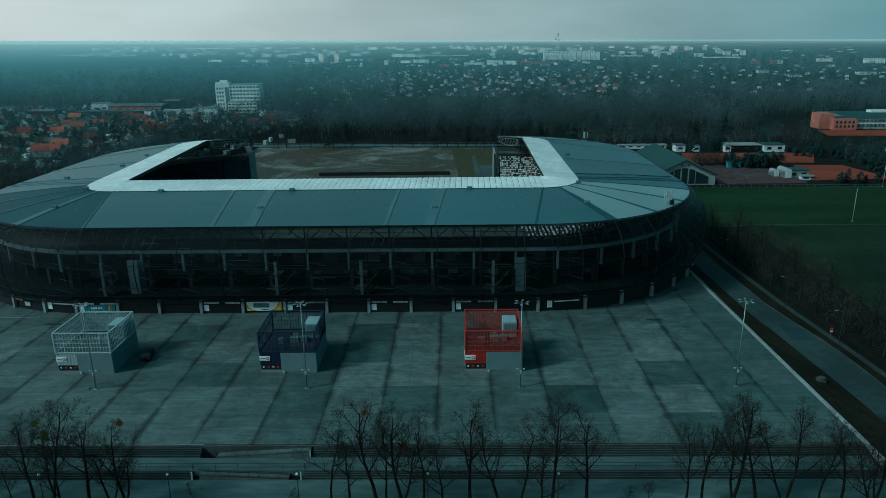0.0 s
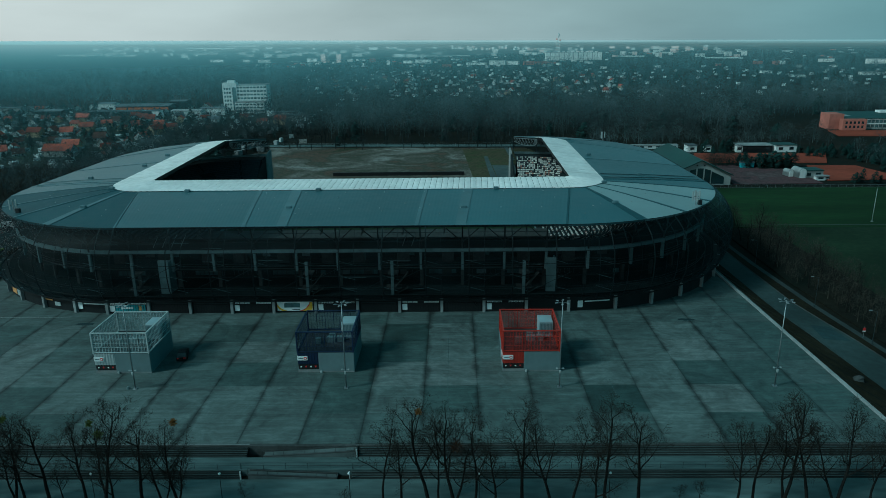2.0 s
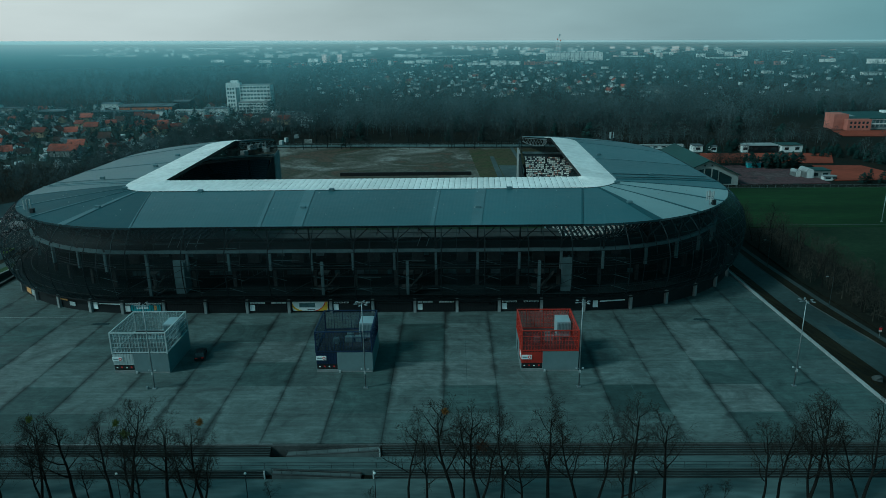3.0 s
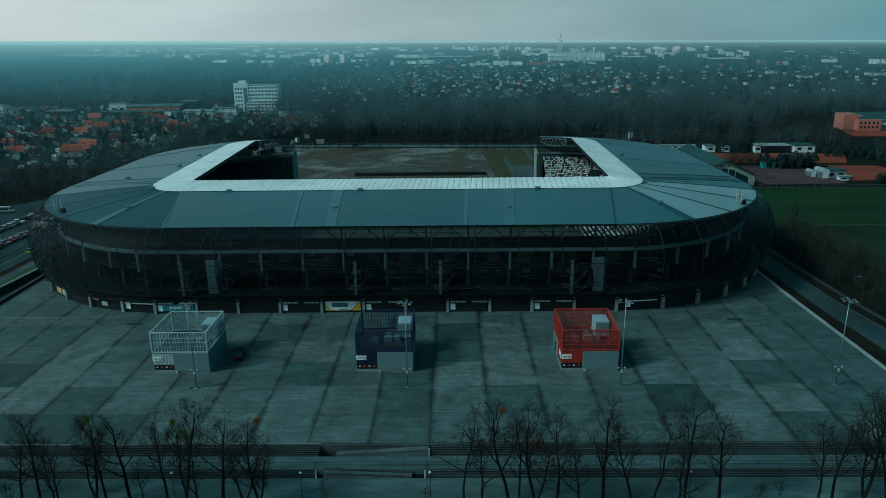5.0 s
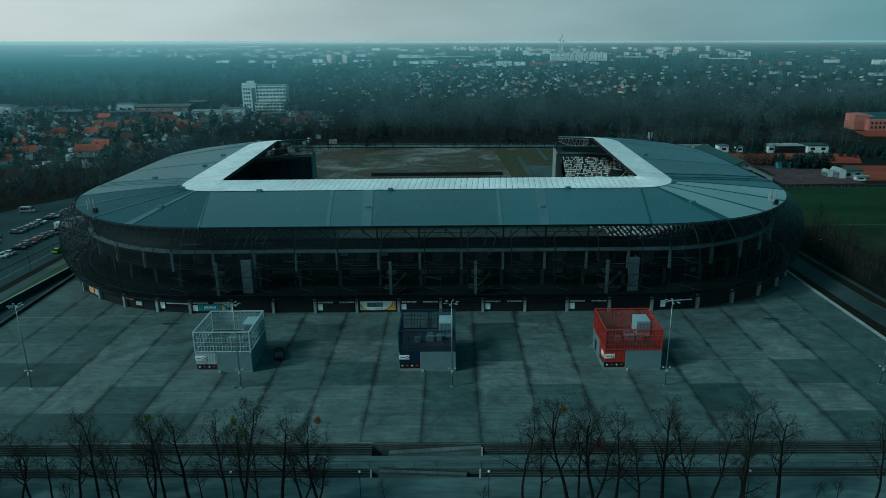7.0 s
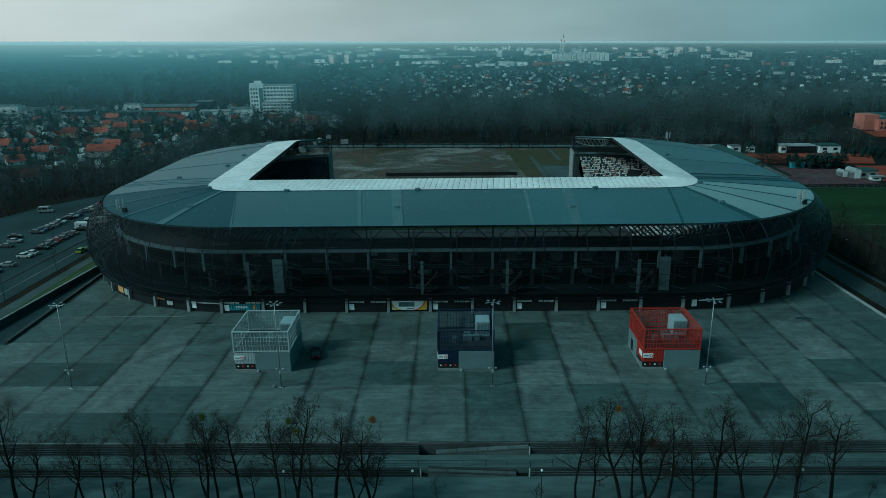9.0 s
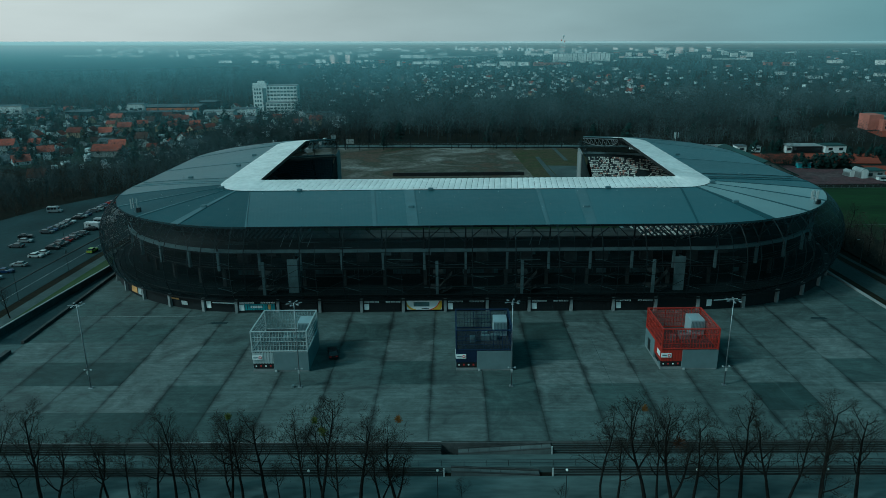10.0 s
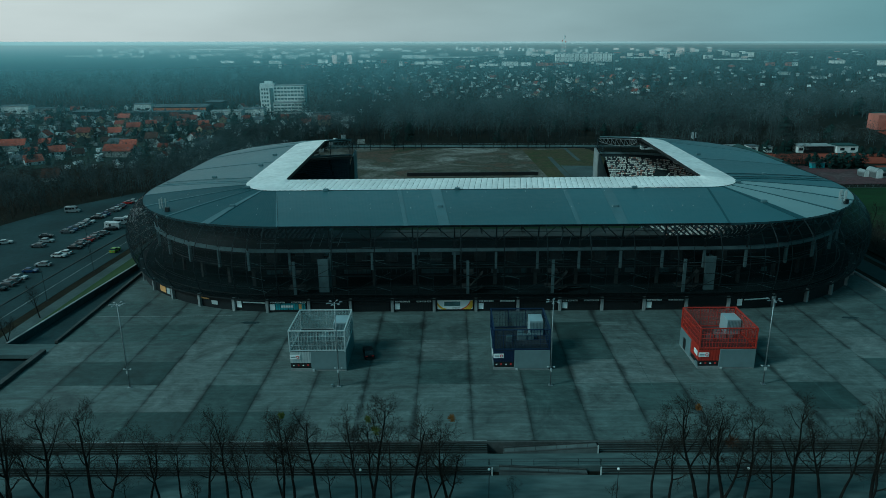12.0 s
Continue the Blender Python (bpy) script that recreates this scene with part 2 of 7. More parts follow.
def mesh_of(name, shape, material, smooth=False):
    me = bpy.data.meshes.new(name)
    me.from_pydata(shape.v, [], shape.f)
    me.materials.append(material)
    if smooth:
        me.shade_smooth()
    me.update()
    return me


def part(name, shape, material, parent=None, label="", smooth=False, kind=""):
    """One mesh object under a thing or a part; the shape is given in the thing's own axes."""
    ob = new(name, mesh_of(name, shape, material, smooth))
    ob.parent = parent
    return tagged(ob, label, kind=kind)


def thing(name, m, label, category, group="", kind=""):
    """An empty at the base of a thing that is made of parts."""
    ob = new(name)
    ob.matrix_basis = m
    ob.empty_display_size = 0.5
    return tagged(ob, label, category, group, kind)


def ease(a, b, x):
    t = min(1.0, max(0.0, (x - a) / (b - a)))
    return t * t * (3 - 2 * t)


def ground_z(x, y):
    """Height of the land: 1.5 m below the plaza in front, lower behind the stadium; far off it falls to the east and
    rises, set to fit the horizon in the camera's view.
    """
    return -1.5 - 2.5 * ease(150, 350, y) - 0.0103 * x * ease(700, 2200, y) + 22 * ease(2500, 4900, y)
rib_steel = surface("rib_steel", (0.036, 0.05, 0.054), 0.5, 0.4, grain=2, vary=0.2)


def stained_slab(name, colour):
    """Large concrete slabs of one casting: streaked across, blotched, with dirt along the joints; each slab a little off the next."""
    m = bpy.data.materials.new(name)
    m.use_nodes = True
    n, l = m.node_tree.nodes, m.node_tree.links
    b = n["Principled BSDF"]
    tc, info, geo = n.new("ShaderNodeTexCoord"), n.new("ShaderNodeObjectInfo"), n.new("ShaderNodeNewGeometry")

    def noise_of(vector, scale, detail, rough, lo, hi, stretch=None, warp=0.0):
        if stretch:
            mp = n.new("ShaderNodeMapping")
            mp.inputs["Scale"].default_value = stretch
            l.new(vector, mp.inputs["Vector"])
            vector = mp.outputs[0]
        t, r = n.new("ShaderNodeTexNoise"), n.new("ShaderNodeMapRange")
        t.inputs["Scale"].default_value, t.inputs["Detail"].default_value = scale, detail
        t.inputs["Roughness"].default_value, t.inputs["Distortion"].default_value = rough, warp
        r.inputs["From Min"].default_value, r.inputs["From Max"].default_value = 0.3, 0.7
        r.inputs["To Min"].default_value, r.inputs["To Max"].default_value = lo, hi
        l.new(vector, t.inputs["Vector"])
        l.new(t.outputs["Fac"], r.inputs["Value"])
        return r.outputs[0], t.outputs["Fac"]

    def times(p, q):
        k = n.new("ShaderNodeMath")
        k.operation = "MULTIPLY"
        l.new(p, k.inputs[0])
        l.new(q, k.inputs[1])
        return k.outputs[0]

    pos = geo.outputs["Position"]
    streak, fine = noise_of(pos, 1.0, 6, 0.65, 0.7, 1.3, (0.09, 1.6, 1))
    blotch, _ = noise_of(pos, 0.13, 9, 0.72, 0.5, 1.5, None, 1.2)
    grain, _ = noise_of(pos, 0.7, 7, 0.75, 0.68, 1.32, (0.6, 1.3, 1), 0.6)
    sep, ab = n.new("ShaderNodeSeparateXYZ"), n.new("ShaderNodeMath")
    l.new(tc.outputs["Object"], sep.inputs[0])
    ab.operation = "ABSOLUTE"
    l.new(sep.outputs["X"], ab.inputs[0])
    _, wob = noise_of(pos, 0.22, 6, 0.6, 0, 1)
    add, edge = n.new("ShaderNodeMath"), n.new("ShaderNodeMapRange")
    add.operation = "MULTIPLY_ADD"
    add.inputs[1].default_value = 3.4
    l.new(wob, add.inputs[0])
    l.new(ab.outputs[0], add.inputs[2])
    edge.interpolation_type = "SMOOTHSTEP"
    edge.inputs["From Min"].default_value, edge.inputs["From Max"].default_value = 5.3, 6.5
    edge.inputs["To Min"].default_value, edge.inputs["To Max"].default_value = 1.0, 0.28
    l.new(add.outputs[0], edge.inputs["Value"])
    each = n.new("ShaderNodeMapRange")
    each.inputs["To Min"].default_value, each.inputs["To Max"].default_value = 0.9, 1.1
    l.new(info.outputs["Random"], each.inputs["Value"])
    v = n.new("ShaderNodeVectorMath")
    v.operation = "SCALE"
    v.inputs[0].default_value = colour
    l.new(times(times(times(streak, blotch), each.outputs[0]), times(grain, edge.outputs[0])), v.inputs["Scale"])
    l.new(v.outputs[0], b.inputs["Base Color"])
    rr, bp = n.new("ShaderNodeMapRange"), n.new("ShaderNodeBump")
    rr.inputs["To Min"].default_value, rr.inputs["To Max"].default_value = 0.55, 0.85
    l.new(fine, rr.inputs["Value"])
    l.new(rr.outputs[0], b.inputs["Roughness"])
    bp.inputs["Strength"].default_value, bp.inputs["Distance"].default_value = 0.5, 0.01
    l.new(fine, bp.inputs["Height"])
    l.new(bp.outputs[0], b.inputs["Normal"])
    return m


def patchy(name, stops, scale, rough=0.95):
    """Ground of several colours in torn patches: stops of position and colour over one noise, grained by a finer one."""
    m = bpy.data.materials.new(name)
    m.use_nodes = True
    n, l = m.node_tree.nodes, m.node_tree.links
    b = n["Principled BSDF"]
    b.inputs["Roughness"].default_value, b.inputs["Specular IOR Level"].default_value = rough, 0.12
    geo, t, f, ramp = n.new("ShaderNodeNewGeometry"), n.new("ShaderNodeTexNoise"), n.new("ShaderNodeTexNoise"), n.new("ShaderNodeValToRGB")
    t.inputs["Scale"].default_value, t.inputs["Detail"].default_value, t.inputs["Roughness"].default_value, t.inputs["Distortion"].default_value = scale, 9, 0.64, 0.7
    f.inputs["Scale"].default_value, f.inputs["Detail"].default_value = 0.9, 4
    l.new(geo.outputs["Position"], t.inputs["Vector"])
    l.new(geo.outputs["Position"], f.inputs["Vector"])
    el = ramp.color_ramp.elements
    el[0].position, el[0].color = stops[0][0], (*stops[0][1], 1)
    el[1].position, el[1].color = stops[-1][0], (*stops[-1][1], 1)
    for p, c in stops[1:-1]:
        e = el.new(p)
        e.color = (*c, 1)
    l.new(t.outputs["Fac"], ramp.inputs[0])
    r, v = n.new("ShaderNodeMapRange"), n.new("ShaderNodeVectorMath")
    r.inputs["From Min"].default_value, r.inputs["From Max"].default_value = 0.3, 0.7
    r.inputs["To Min"].default_value, r.inputs["To Max"].default_value = 0.7, 1.3
    l.new(f.outputs["Fac"], r.inputs["Value"])
    v.operation = "SCALE"
    l.new(ramp.outputs[0], v.inputs[0])
    l.new(r.outputs[0], v.inputs["Scale"])
    l.new(v.outputs[0], b.inputs["Base Color"])
    return m


dirt_field = patchy("bare_playing_field", [(0.32, (0.045, 0.05, 0.03)), (0.41, (0.098, 0.068, 0.052)), (0.48, (0.062, 0.064, 0.048)), (0.55, (0.12, 0.108, 0.092)), (0.64, (0.23, 0.22, 0.2))], 0.034)
earth = patchy("winter_earth", [(0.3, (0.006, 0.009, 0.006)), (0.5, (0.011, 0.011, 0.008)), (0.7, (0.02, 0.018, 0.012))], 0.05)
rough_patch = patchy("rough_field_edge", [(0.3, (0.035, 0.05, 0.02)), (0.5, (0.07, 0.06, 0.035)), (0.65, (0.05, 0.062, 0.026))], 0.06)
garden_soil = patchy("garden_plots", [(0.32, (0.014, 0.028, 0.02)), (0.46, (0.035, 0.042, 0.036)), (0.56, (0.02, 0.036, 0.022)), (0.68, (0.075, 0.08, 0.075))], 0.07)
hard_court = patchy("worn_hard_court", [(0.32, (0.03, 0.03, 0.03)), (0.45, (0.1, 0.055, 0.06)), (0.55, (0.07, 0.05, 0.052)), (0.66, (0.12, 0.085, 0.085))], 0.09)
slab_tones = [stained_slab(nm, c) for nm, c in (("soaked_slab", (0.034, 0.053, 0.05)), ("dark_slab", (0.055, 0.077, 0.073)), ("grey_slab", (0.079, 0.1, 0.096)),
                                               ("pale_slab", (0.103, 0.123, 0.118)), ("bleached_slab", (0.13, 0.147, 0.141)))]
bark_dark = surface("dark_bark", (0.013, 0.013, 0.012), 0.95, grain=4, big=0.5, vary=0.35, bump=0.01)
twig_dark = surface("bare_twigs", (0.024, 0.021, 0.017), 0.95, grain=3, big=0.3, vary=0.35)
twig_brown = surface("dry_leaves_and_twigs", (0.05, 0.045, 0.036), 0.95, grain=2, big=0.2, vary=0.4, island=0.3)
# Haze put into the bark colour: paler and bluer the farther the wood.
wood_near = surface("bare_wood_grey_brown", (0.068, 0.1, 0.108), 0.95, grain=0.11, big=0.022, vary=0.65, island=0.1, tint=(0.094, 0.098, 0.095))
wood_mid = surface("mid_wood_hazed", (0.07, 0.115, 0.128), 0.95, grain=0.05, big=0.012, vary=0.8, island=0.2, tint=(0.09, 0.114, 0.118))
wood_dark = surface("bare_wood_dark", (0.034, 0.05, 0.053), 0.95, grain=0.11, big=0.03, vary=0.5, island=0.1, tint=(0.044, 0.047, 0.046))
wood_far = surface("far_woodland_hazed", (0.12, 0.155, 0.165), 0.95, grain=0.02, big=0.003, vary=0.25, island=0.3)
evergreen = surface("dark_evergreen", (0.019, 0.04, 0.036), 0.9, grain=0.3, big=0.05, vary=0.3, island=0.35)
shrub_twigs = surface("shrub_twigs", (0.055, 0.045, 0.035), 0.95, grain=1, big=0.1, vary=0.4, island=0.3)
nest_mat = surface("dry_nest", (0.16, 0.08, 0.025), 0.95, grain=3, vary=0.4)
dry_leaf = surface("dry_brown_leaves", (0.07, 0.035, 0.02), 0.95, grain=3, vary=0.4)
mistletoe_mat = surface("mistletoe", (0.09, 0.1, 0.025), 0.9, grain=3, vary=0.4)
tile_red = surface("red_roof_tiles", (0.28, 0.075, 0.05), 0.85, grain=0.6, big=0.1, vary=0.35, spread=0.5)
tile_brown = surface("brown_roof_tiles", (0.075, 0.042, 0.034), 0.85, grain=0.6, big=0.1, vary=0.3, spread=0.3)
tile_grey = surface("grey_roof", (0.11, 0.125, 0.135), 0.8, grain=0.6, big=0.1, vary=0.3, spread=0.4)
render_pale = surface("pale_render", (0.42, 0.42, 0.4), 0.9, grain=0.5, big=0.1, vary=0.2, spread=0.3)
render_ochre = surface("ochre_render", (0.4, 0.31, 0.2), 0.9, grain=0.5, big=0.1, vary=0.2, spread=0.25)
render_white = surface("white_render", (0.8, 0.8, 0.78), 0.9, grain=0.5, big=0.1, vary=0.12, spread=0.1)
brick_salmon = surface("salmon_render", (0.42, 0.155, 0.12), 0.9, grain=0.4, big=0.08, vary=0.2)
green_sheet = surface("dark_green_roof_sheet", (0.022, 0.055, 0.05), 0.6, 0.1, grain=0.5, big=0.06, vary=0.2)
panel_block = surface("pale_panel_block", (0.9, 0.87, 0.83), 0.9, grain=0.1, big=0.02, vary=0.12, spread=0.18)
panel_warm = surface("warm_panel_block", (0.92, 0.85, 0.8), 0.9, grain=0.1, big=0.02, vary=0.12, spread=0.15)
panel_pink = surface("pink_panel_block", (0.9, 0.66, 0.6), 0.9, grain=0.1, big=0.02, vary=0.12, spread=0.15)
orange_stripe = surface("orange_cladding", (0.5, 0.14, 0.05), 0.7, grain=0.3, vary=0.2)
steam = surface("steam", (0.8, 0.82, 0.82), 1.0, grain=0.05, vary=0.1)
car_paints = [surface("car_paint_" + nm, c, 0.3, 0.3, grain=2, vary=0.05) for nm, c in (("white", (0.6, 0.6, 0.6)), ("silver", (0.32, 0.34, 0.35)), ("black", (0.015, 0.016, 0.018)), ("grey", (0.1, 0.11, 0.12)), ("blue", (0.02, 0.05, 0.14)), ("red", (0.35, 0.02, 0.02)), ("lime", (0.3, 0.42, 0.05)))]
tyre_black = surface("tyre_rubber", (0.012, 0.012, 0.012), 0.9, grain=5, vary=0.1)
car_glass = surface("car_glass", (0.012, 0.016, 0.018), 0.1, grain=2, vary=0.1, spec=0.8)

# ---- the land ----
def strip(name, pts, material, label, category, lift=0.0, depth=0.25, kind="structure"):
    """A flat layer on the land: a polygon split into short quads from two edges of equal count."""
    left, right = pts
    rows = []
    n = 24
    for j in range(n + 1):
        t = j / n * (len(left) - 1)
        i = min(int(t), len(left) - 2)
        u = t - i
        a = Vector(left[i]).lerp(Vector(left[i + 1]), u)
        b = Vector(right[i]).lerp(Vector(right[i + 1]), u)
        rows.append([(p.x, p.y, ground_z(p.x, p.y) + lift) for p in (a.lerp(b, k / 6) for k in range(7))])
    ob = part(name, Shape().slab(rows, depth), material)
    return tagged(ob, label, category, kind=kind)


xs = [-4900, -2600, -1400, -800, -500] + list(range(-400, 401, 50)) + [500, 800, 1400, 2600, 4900]
ys = [-600, -250, -60, 0, 50, 100, 150, 200, 250, 300, 350, 400, 500, 600, 800, 1100, 1600, 2400, 2900, 3400, 3900, 4400, 4800]
tagged(part("ground", Shape().grid([[(x, y, ground_z(x, y) - 0.3) for x in xs] for y in ys]), earth),
       "dark brown winter earth with dry grass reaching the horizon", "ground", kind="structure")

# ---- plaza: concrete slabs of nine metres over a plinth ----
PX0, PX1, PY0 = -118.2, 59.4, 88.0
X0 = -31.3   # the stadium's middle line
plaza = tagged(part("pavement_plaza", Shape().box(PX0, PY0, -1.9, PX1, 206, -0.12), concrete_dark),
               "wide grey concrete forecourt of large stained slabs", "pavement", kind="structure")

# ---- steps down from the forecourt, in two flights ----
def flight(name, x0, x1, y_top, z_top, count, rise=0.165, tread=0.33):
    st = thing(name, pose(x0, y_top, z_top), "long flight of grey concrete steps below the forecourt", "steps", "forecourt steps")
    for k in range(count):
        s = Shape().bevel_box(0, -(k + 1) * tread, -(k + 1) * rise - 0.3, x1 - x0, -k * tread - 0.004, -(k + 1) * rise, 0.02)
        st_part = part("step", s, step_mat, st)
        # Lit treads and shaded risers put into colour: pale edge, dark step.
        part("nosing", Shape().box(0.02, -(k + 1) * tread - 0.004, -(k + 1) * rise - 0.03, x1 - x0 - 0.02, -(k + 1) * tread + 0.09, -(k + 1) * rise + 0.006), lit_edge_mat, st_part, "paler step edge for the lit tread")
    return st


road_grey = surface("worn_grey_asphalt", (0.046, 0.062, 0.062), 0.85, grain=0.9, big=0.06, vary=0.3)
retaining = surface("retaining_wall_concrete", (0.06, 0.078, 0.08), 0.85, grain=1.0, big=0.15, vary=0.3, bump=0.01)
path_pale = surface("pale_path_paving", (0.075, 0.093, 0.093), 0.85, grain=1.0, big=0.1, vary=0.25)
# step tones stand for light on the treads and shade on the risers
lit_edge_mat = surface("lit_tread_edge", (0.07, 0.085, 0.084), 0.85, grain=1.2, big=0.15, vary=0.4, stretch=(0.4, 1, 1))
step_mat = surface("dark_step_concrete", (0.029, 0.033, 0.033), 0.85, grain=1.2, big=0.12, vary=0.35, bump=0.01, spread=0.25, stretch=(0.3, 1, 1))
landing_mat = surface("landing_concrete", (0.092, 0.12, 0.12), 0.8, grain=0.8, big=0.1, vary=0.3, stretch=(0.4, 1.5, 1))
PAIRS = [(-118, -36.0), (-19.9, 59)]    # the flights leave a middle stretch for the ramps
for a, b in PAIRS:
    flight("steps_upper", a, b, PY0, 0.0, 5)
for a, b in ((-118, -35.8), (-20.4, 59)):
    flight("steps_lower", a, b, 83.4, -0.84, 4)
tagged(part("landing", Shape().box(-118, 83.4, -2.0, 59, PY0 - 1.65, -0.84), landing_mat), "grey concrete landing between two flights of steps", "landing", kind="structure")
tagged(part("pavement_street", Shape().box(-240, 64, -2.2, 160, 83.4 - 1.33, -1.46), landing_mat), "wide grey asphalt path below the steps", "pavement", kind="structure")
tagged(part("pavement_infill", Shape().box(-240, 81.9, -2.2, -118.05, 104, -1.45), landing_mat), "grey paving beside the forecourt", "pavement", kind="structure")
ramp_mat = surface("pale_ramp_concrete", (0.11, 0.125, 0.125), 0.8, grain=0.9, vary=0.25, spread=0.1)


def ramp(x0, x1, z0, z1, ya, yb):
    """A wheelchair ramp with kerbs on both sides and a thin handrail."""
    r = thing("ramp", pose(0, 0, 0), "pale concrete ramp with low kerbs and a thin rail", "ramp", "forecourt ramps")
    rows = [[(x, y, z) for y in (ya, yb)][::-1] for x, z in ((x0, z0), (x1, z1))]
    part("deck", Shape().slab(rows, 0.9), ramp_mat, r)
    for y in (ya, yb - 0.2):
        rows = [[(x, y + d, z + 0.18) for d in (0.2, 0.0)] for x, z in ((x0, z0), (x1, z1))]
        part("kerb", Shape().slab(rows, 0.17), concrete_dark, r, "grey kerb")
    n = 9
    rail = Shape()
    for k in range(n + 1):
        u = k / n
        x, z = x0 + (x1 - x0) * u, z0 + (z1 - z0) * u
        rail.tube((x, ya + 0.1, z + 0.1), (x, ya + 0.1, z + 1.0), 0.025, n=4)
    rail.tube((x0, ya + 0.1, z0 + 1.0), (x1, ya + 0.1, z1 + 1.0), 0.03, n=4)
    part("handrail", rail, steel_dark, r)
    return r


ramp(-33.6, -20.2, -0.84, -0.04, 86.4, 87.9)
ramp(-34.6, -22.4, -0.86, -1.44, 82.1, 83.35)
for x, y, z in ((-20.15, 86.42, -0.84), (-35.6, 82.1, -1.46), (-20.6, 82.1, -1.46)):
    rp = thing("ramp_post", pose(x, y, z), "short pale steel post at the end of the ramp", "post", "ramp posts")
    part("shaft", Shape().bevel_box(-0.09, -0.09, 0, 0.09, 0.09, 1.25, 0.02), kiosk_white, rp)

# thin rails along the landing
def handrail(x0, x1, y, z):
    r = thing("handrail", pose(x0, y, z), "low dark steel railing along the landing", "railing", "landing railings")
    n = max(2, int((x1 - x0) / 3))
    for k in range(n + 1):
        part("post", Shape().tube(((x1 - x0) * k / n, 0, -0.02), ((x1 - x0) * k / n, 0, 0.95), 0.03, n=5), steel_dark, r)
    for h in (0.5, 0.95):
        part("bar", Shape().tube((0, 0, h), (x1 - x0, 0, h), 0.03, n=5), steel_dark, r)
    return r


for a, b in ((-118, -78), (-77.9, -36), (-35.9, -20.4), (-20.3, 19), (19.1, 59)):
    handrail(a, b, 83.6, -0.84)

# kerb line at the top of the steps
tagged(part("trim_kerb", Shape().bevel_box(PX0, PY0 - 0.02, -0.3, PX1, PY0 + 0.3, 0.03, 0.02), concrete_dark), "grey kerb along the top of the steps", "kerb", kind="structure")
tagged(part("trim_edge", Shape().bevel_box(PX0, PY0 + 0.31, -0.3, -36.0, PY0 + 0.45, 0.035, 0.02), concrete_light), "thin pale edging stones above the western steps", "kerb", kind="structure")

# ---- east side of the forecourt: low wall, planted slope, road ----
tagged(part("wall_east", Shape().slab([[(58.9, 84.0, 0.42), (59.3, 84.0, 0.42)][::1], [(57.9, 170, 0.42), (58.3, 170, 0.42)]][::-1], 2.2), coping_white),
       "low pale concrete boundary wall of the forecourt", "wall", kind="structure")
rows = []
for k in range(40):
    y = 84 + k * 2.6
    off = -0.012 * (y - 84)
    wide = 7.4 - 2.4 * ease(98, 148, y)
    rows.append([(59.4 + off + (wide * i / 8), y, 0.1 - 1.55 * (i / 8) ** 0.8 + (0.0 if i in (0, 8) else 0.14 * math.sin(k * 2.1 + i * 1.7))) for i in range(9)])
tagged(part("planted_bank", Shape().slab(rows[::-1], 0.5), shrub_earth), "brown planted bank beside the forecourt wall", "bank", kind="structure")
ROAD_L = [(66.9, 60), (66.8, 100), (66.0, 115), (65.2, 129), (63.9, 143), (63.5, 152), (63.4, 180), (66, 240)]
ROAD_R = [(75.0, 60), (73.3, 108), (73.0, 119), (72.2, 127), (70.6, 137), (69.3, 147), (69.0, 180), (71.5, 240)]
PATH_L = [(77.2, 60), (75.4, 110), (74.6, 121), (74.0, 128), (73.2, 137), (72.4, 147), (71.2, 180), (73.2, 240)]


def beside(line, d):
    return [(x + d, y) for x, y in line]


strip("road_east", (ROAD_L, ROAD_R), road_grey, "grey asphalt service road beside the forecourt", "road", 0.03)
strip("trim_road_kerb", (ROAD_R, beside(ROAD_R, 0.22)), concrete_dark, "grey kerb stones along the road", "kerb", 0.12)
strip("verge_east", (beside(ROAD_R, 0.22), PATH_L), shrub_earth, "narrow brown verge between road and footpath", "verge", 0.06)
strip("footpath_east", (PATH_L, beside(PATH_L, 1.25)), paving, "pale narrow footpath beside the road", "footpath", 0.09)
strip("asphalt_patch", ([(66.5, 127), (67.2, 134)], [(71.3, 126), (70.6, 133)]), asphalt, "darker patch of asphalt on the road", "road", 0.05, 0.05)
strip("asphalt_apron", ([(66.3, 56), (66.0, 78), (65.7, 99)], [(110, 56), (110, 78), (76, 99)]), asphalt, "dark asphalt junction at the foot of the road", "road", 0.04)

# ---- playing field to the east ----
strip("playing_field", ([(78, 212), (92, 276)], [(260, 209), (260, 273)]), lawn, "dark green grass playing field", "field", 0.1)
strip("field_line", ([(88, 214.6), (88, 215.0)], [(250, 211.6), (250, 212.0)]), concrete_dark, "faint white touchline on the grass", "field line", 0.13, 0.05)
strip("rough_grass", ([(beside(PATH_L, 1.3)[0]), (78.3, 110), (74.9, 160), (76.5, 211)], [(91, 60), (91, 110), (91, 160), (91, 211)]), earth, "brown rough ground under bare trees", "ground", 0.02)
strip("meadow", ([(91, 60), (91, 130), (91, 211.8)], [(330, 60), (330, 130), (330, 209)]), meadow_grass, "dark green grass beside the playing field", "field", 0.04)

# ---- west side: driveway cutting, verge, path, road, car park ----
tagged(part("driveway", Shape().box(-128.4, 104, -2.2, PX0 - 0.05, 215, -1.48), asphalt), "dark sunken driveway beside the forecourt", "driveway", kind="structure")
tagged(part("pavement_edge", Shape().slab([[(-119.0, 123.6, -0.006), (PX0 - 0.01, 123.6, -0.006)], [(-119.8, 172, -0.006), (PX0 - 0.01, 172, -0.006)], [(-119.8, 206, -0.006), (PX0 - 0.01, 206, -0.006)]][::-1], 1.4), slab_tones[1]),
       "dark strip of concrete paving inside the parapet", "pavement", kind="structure")
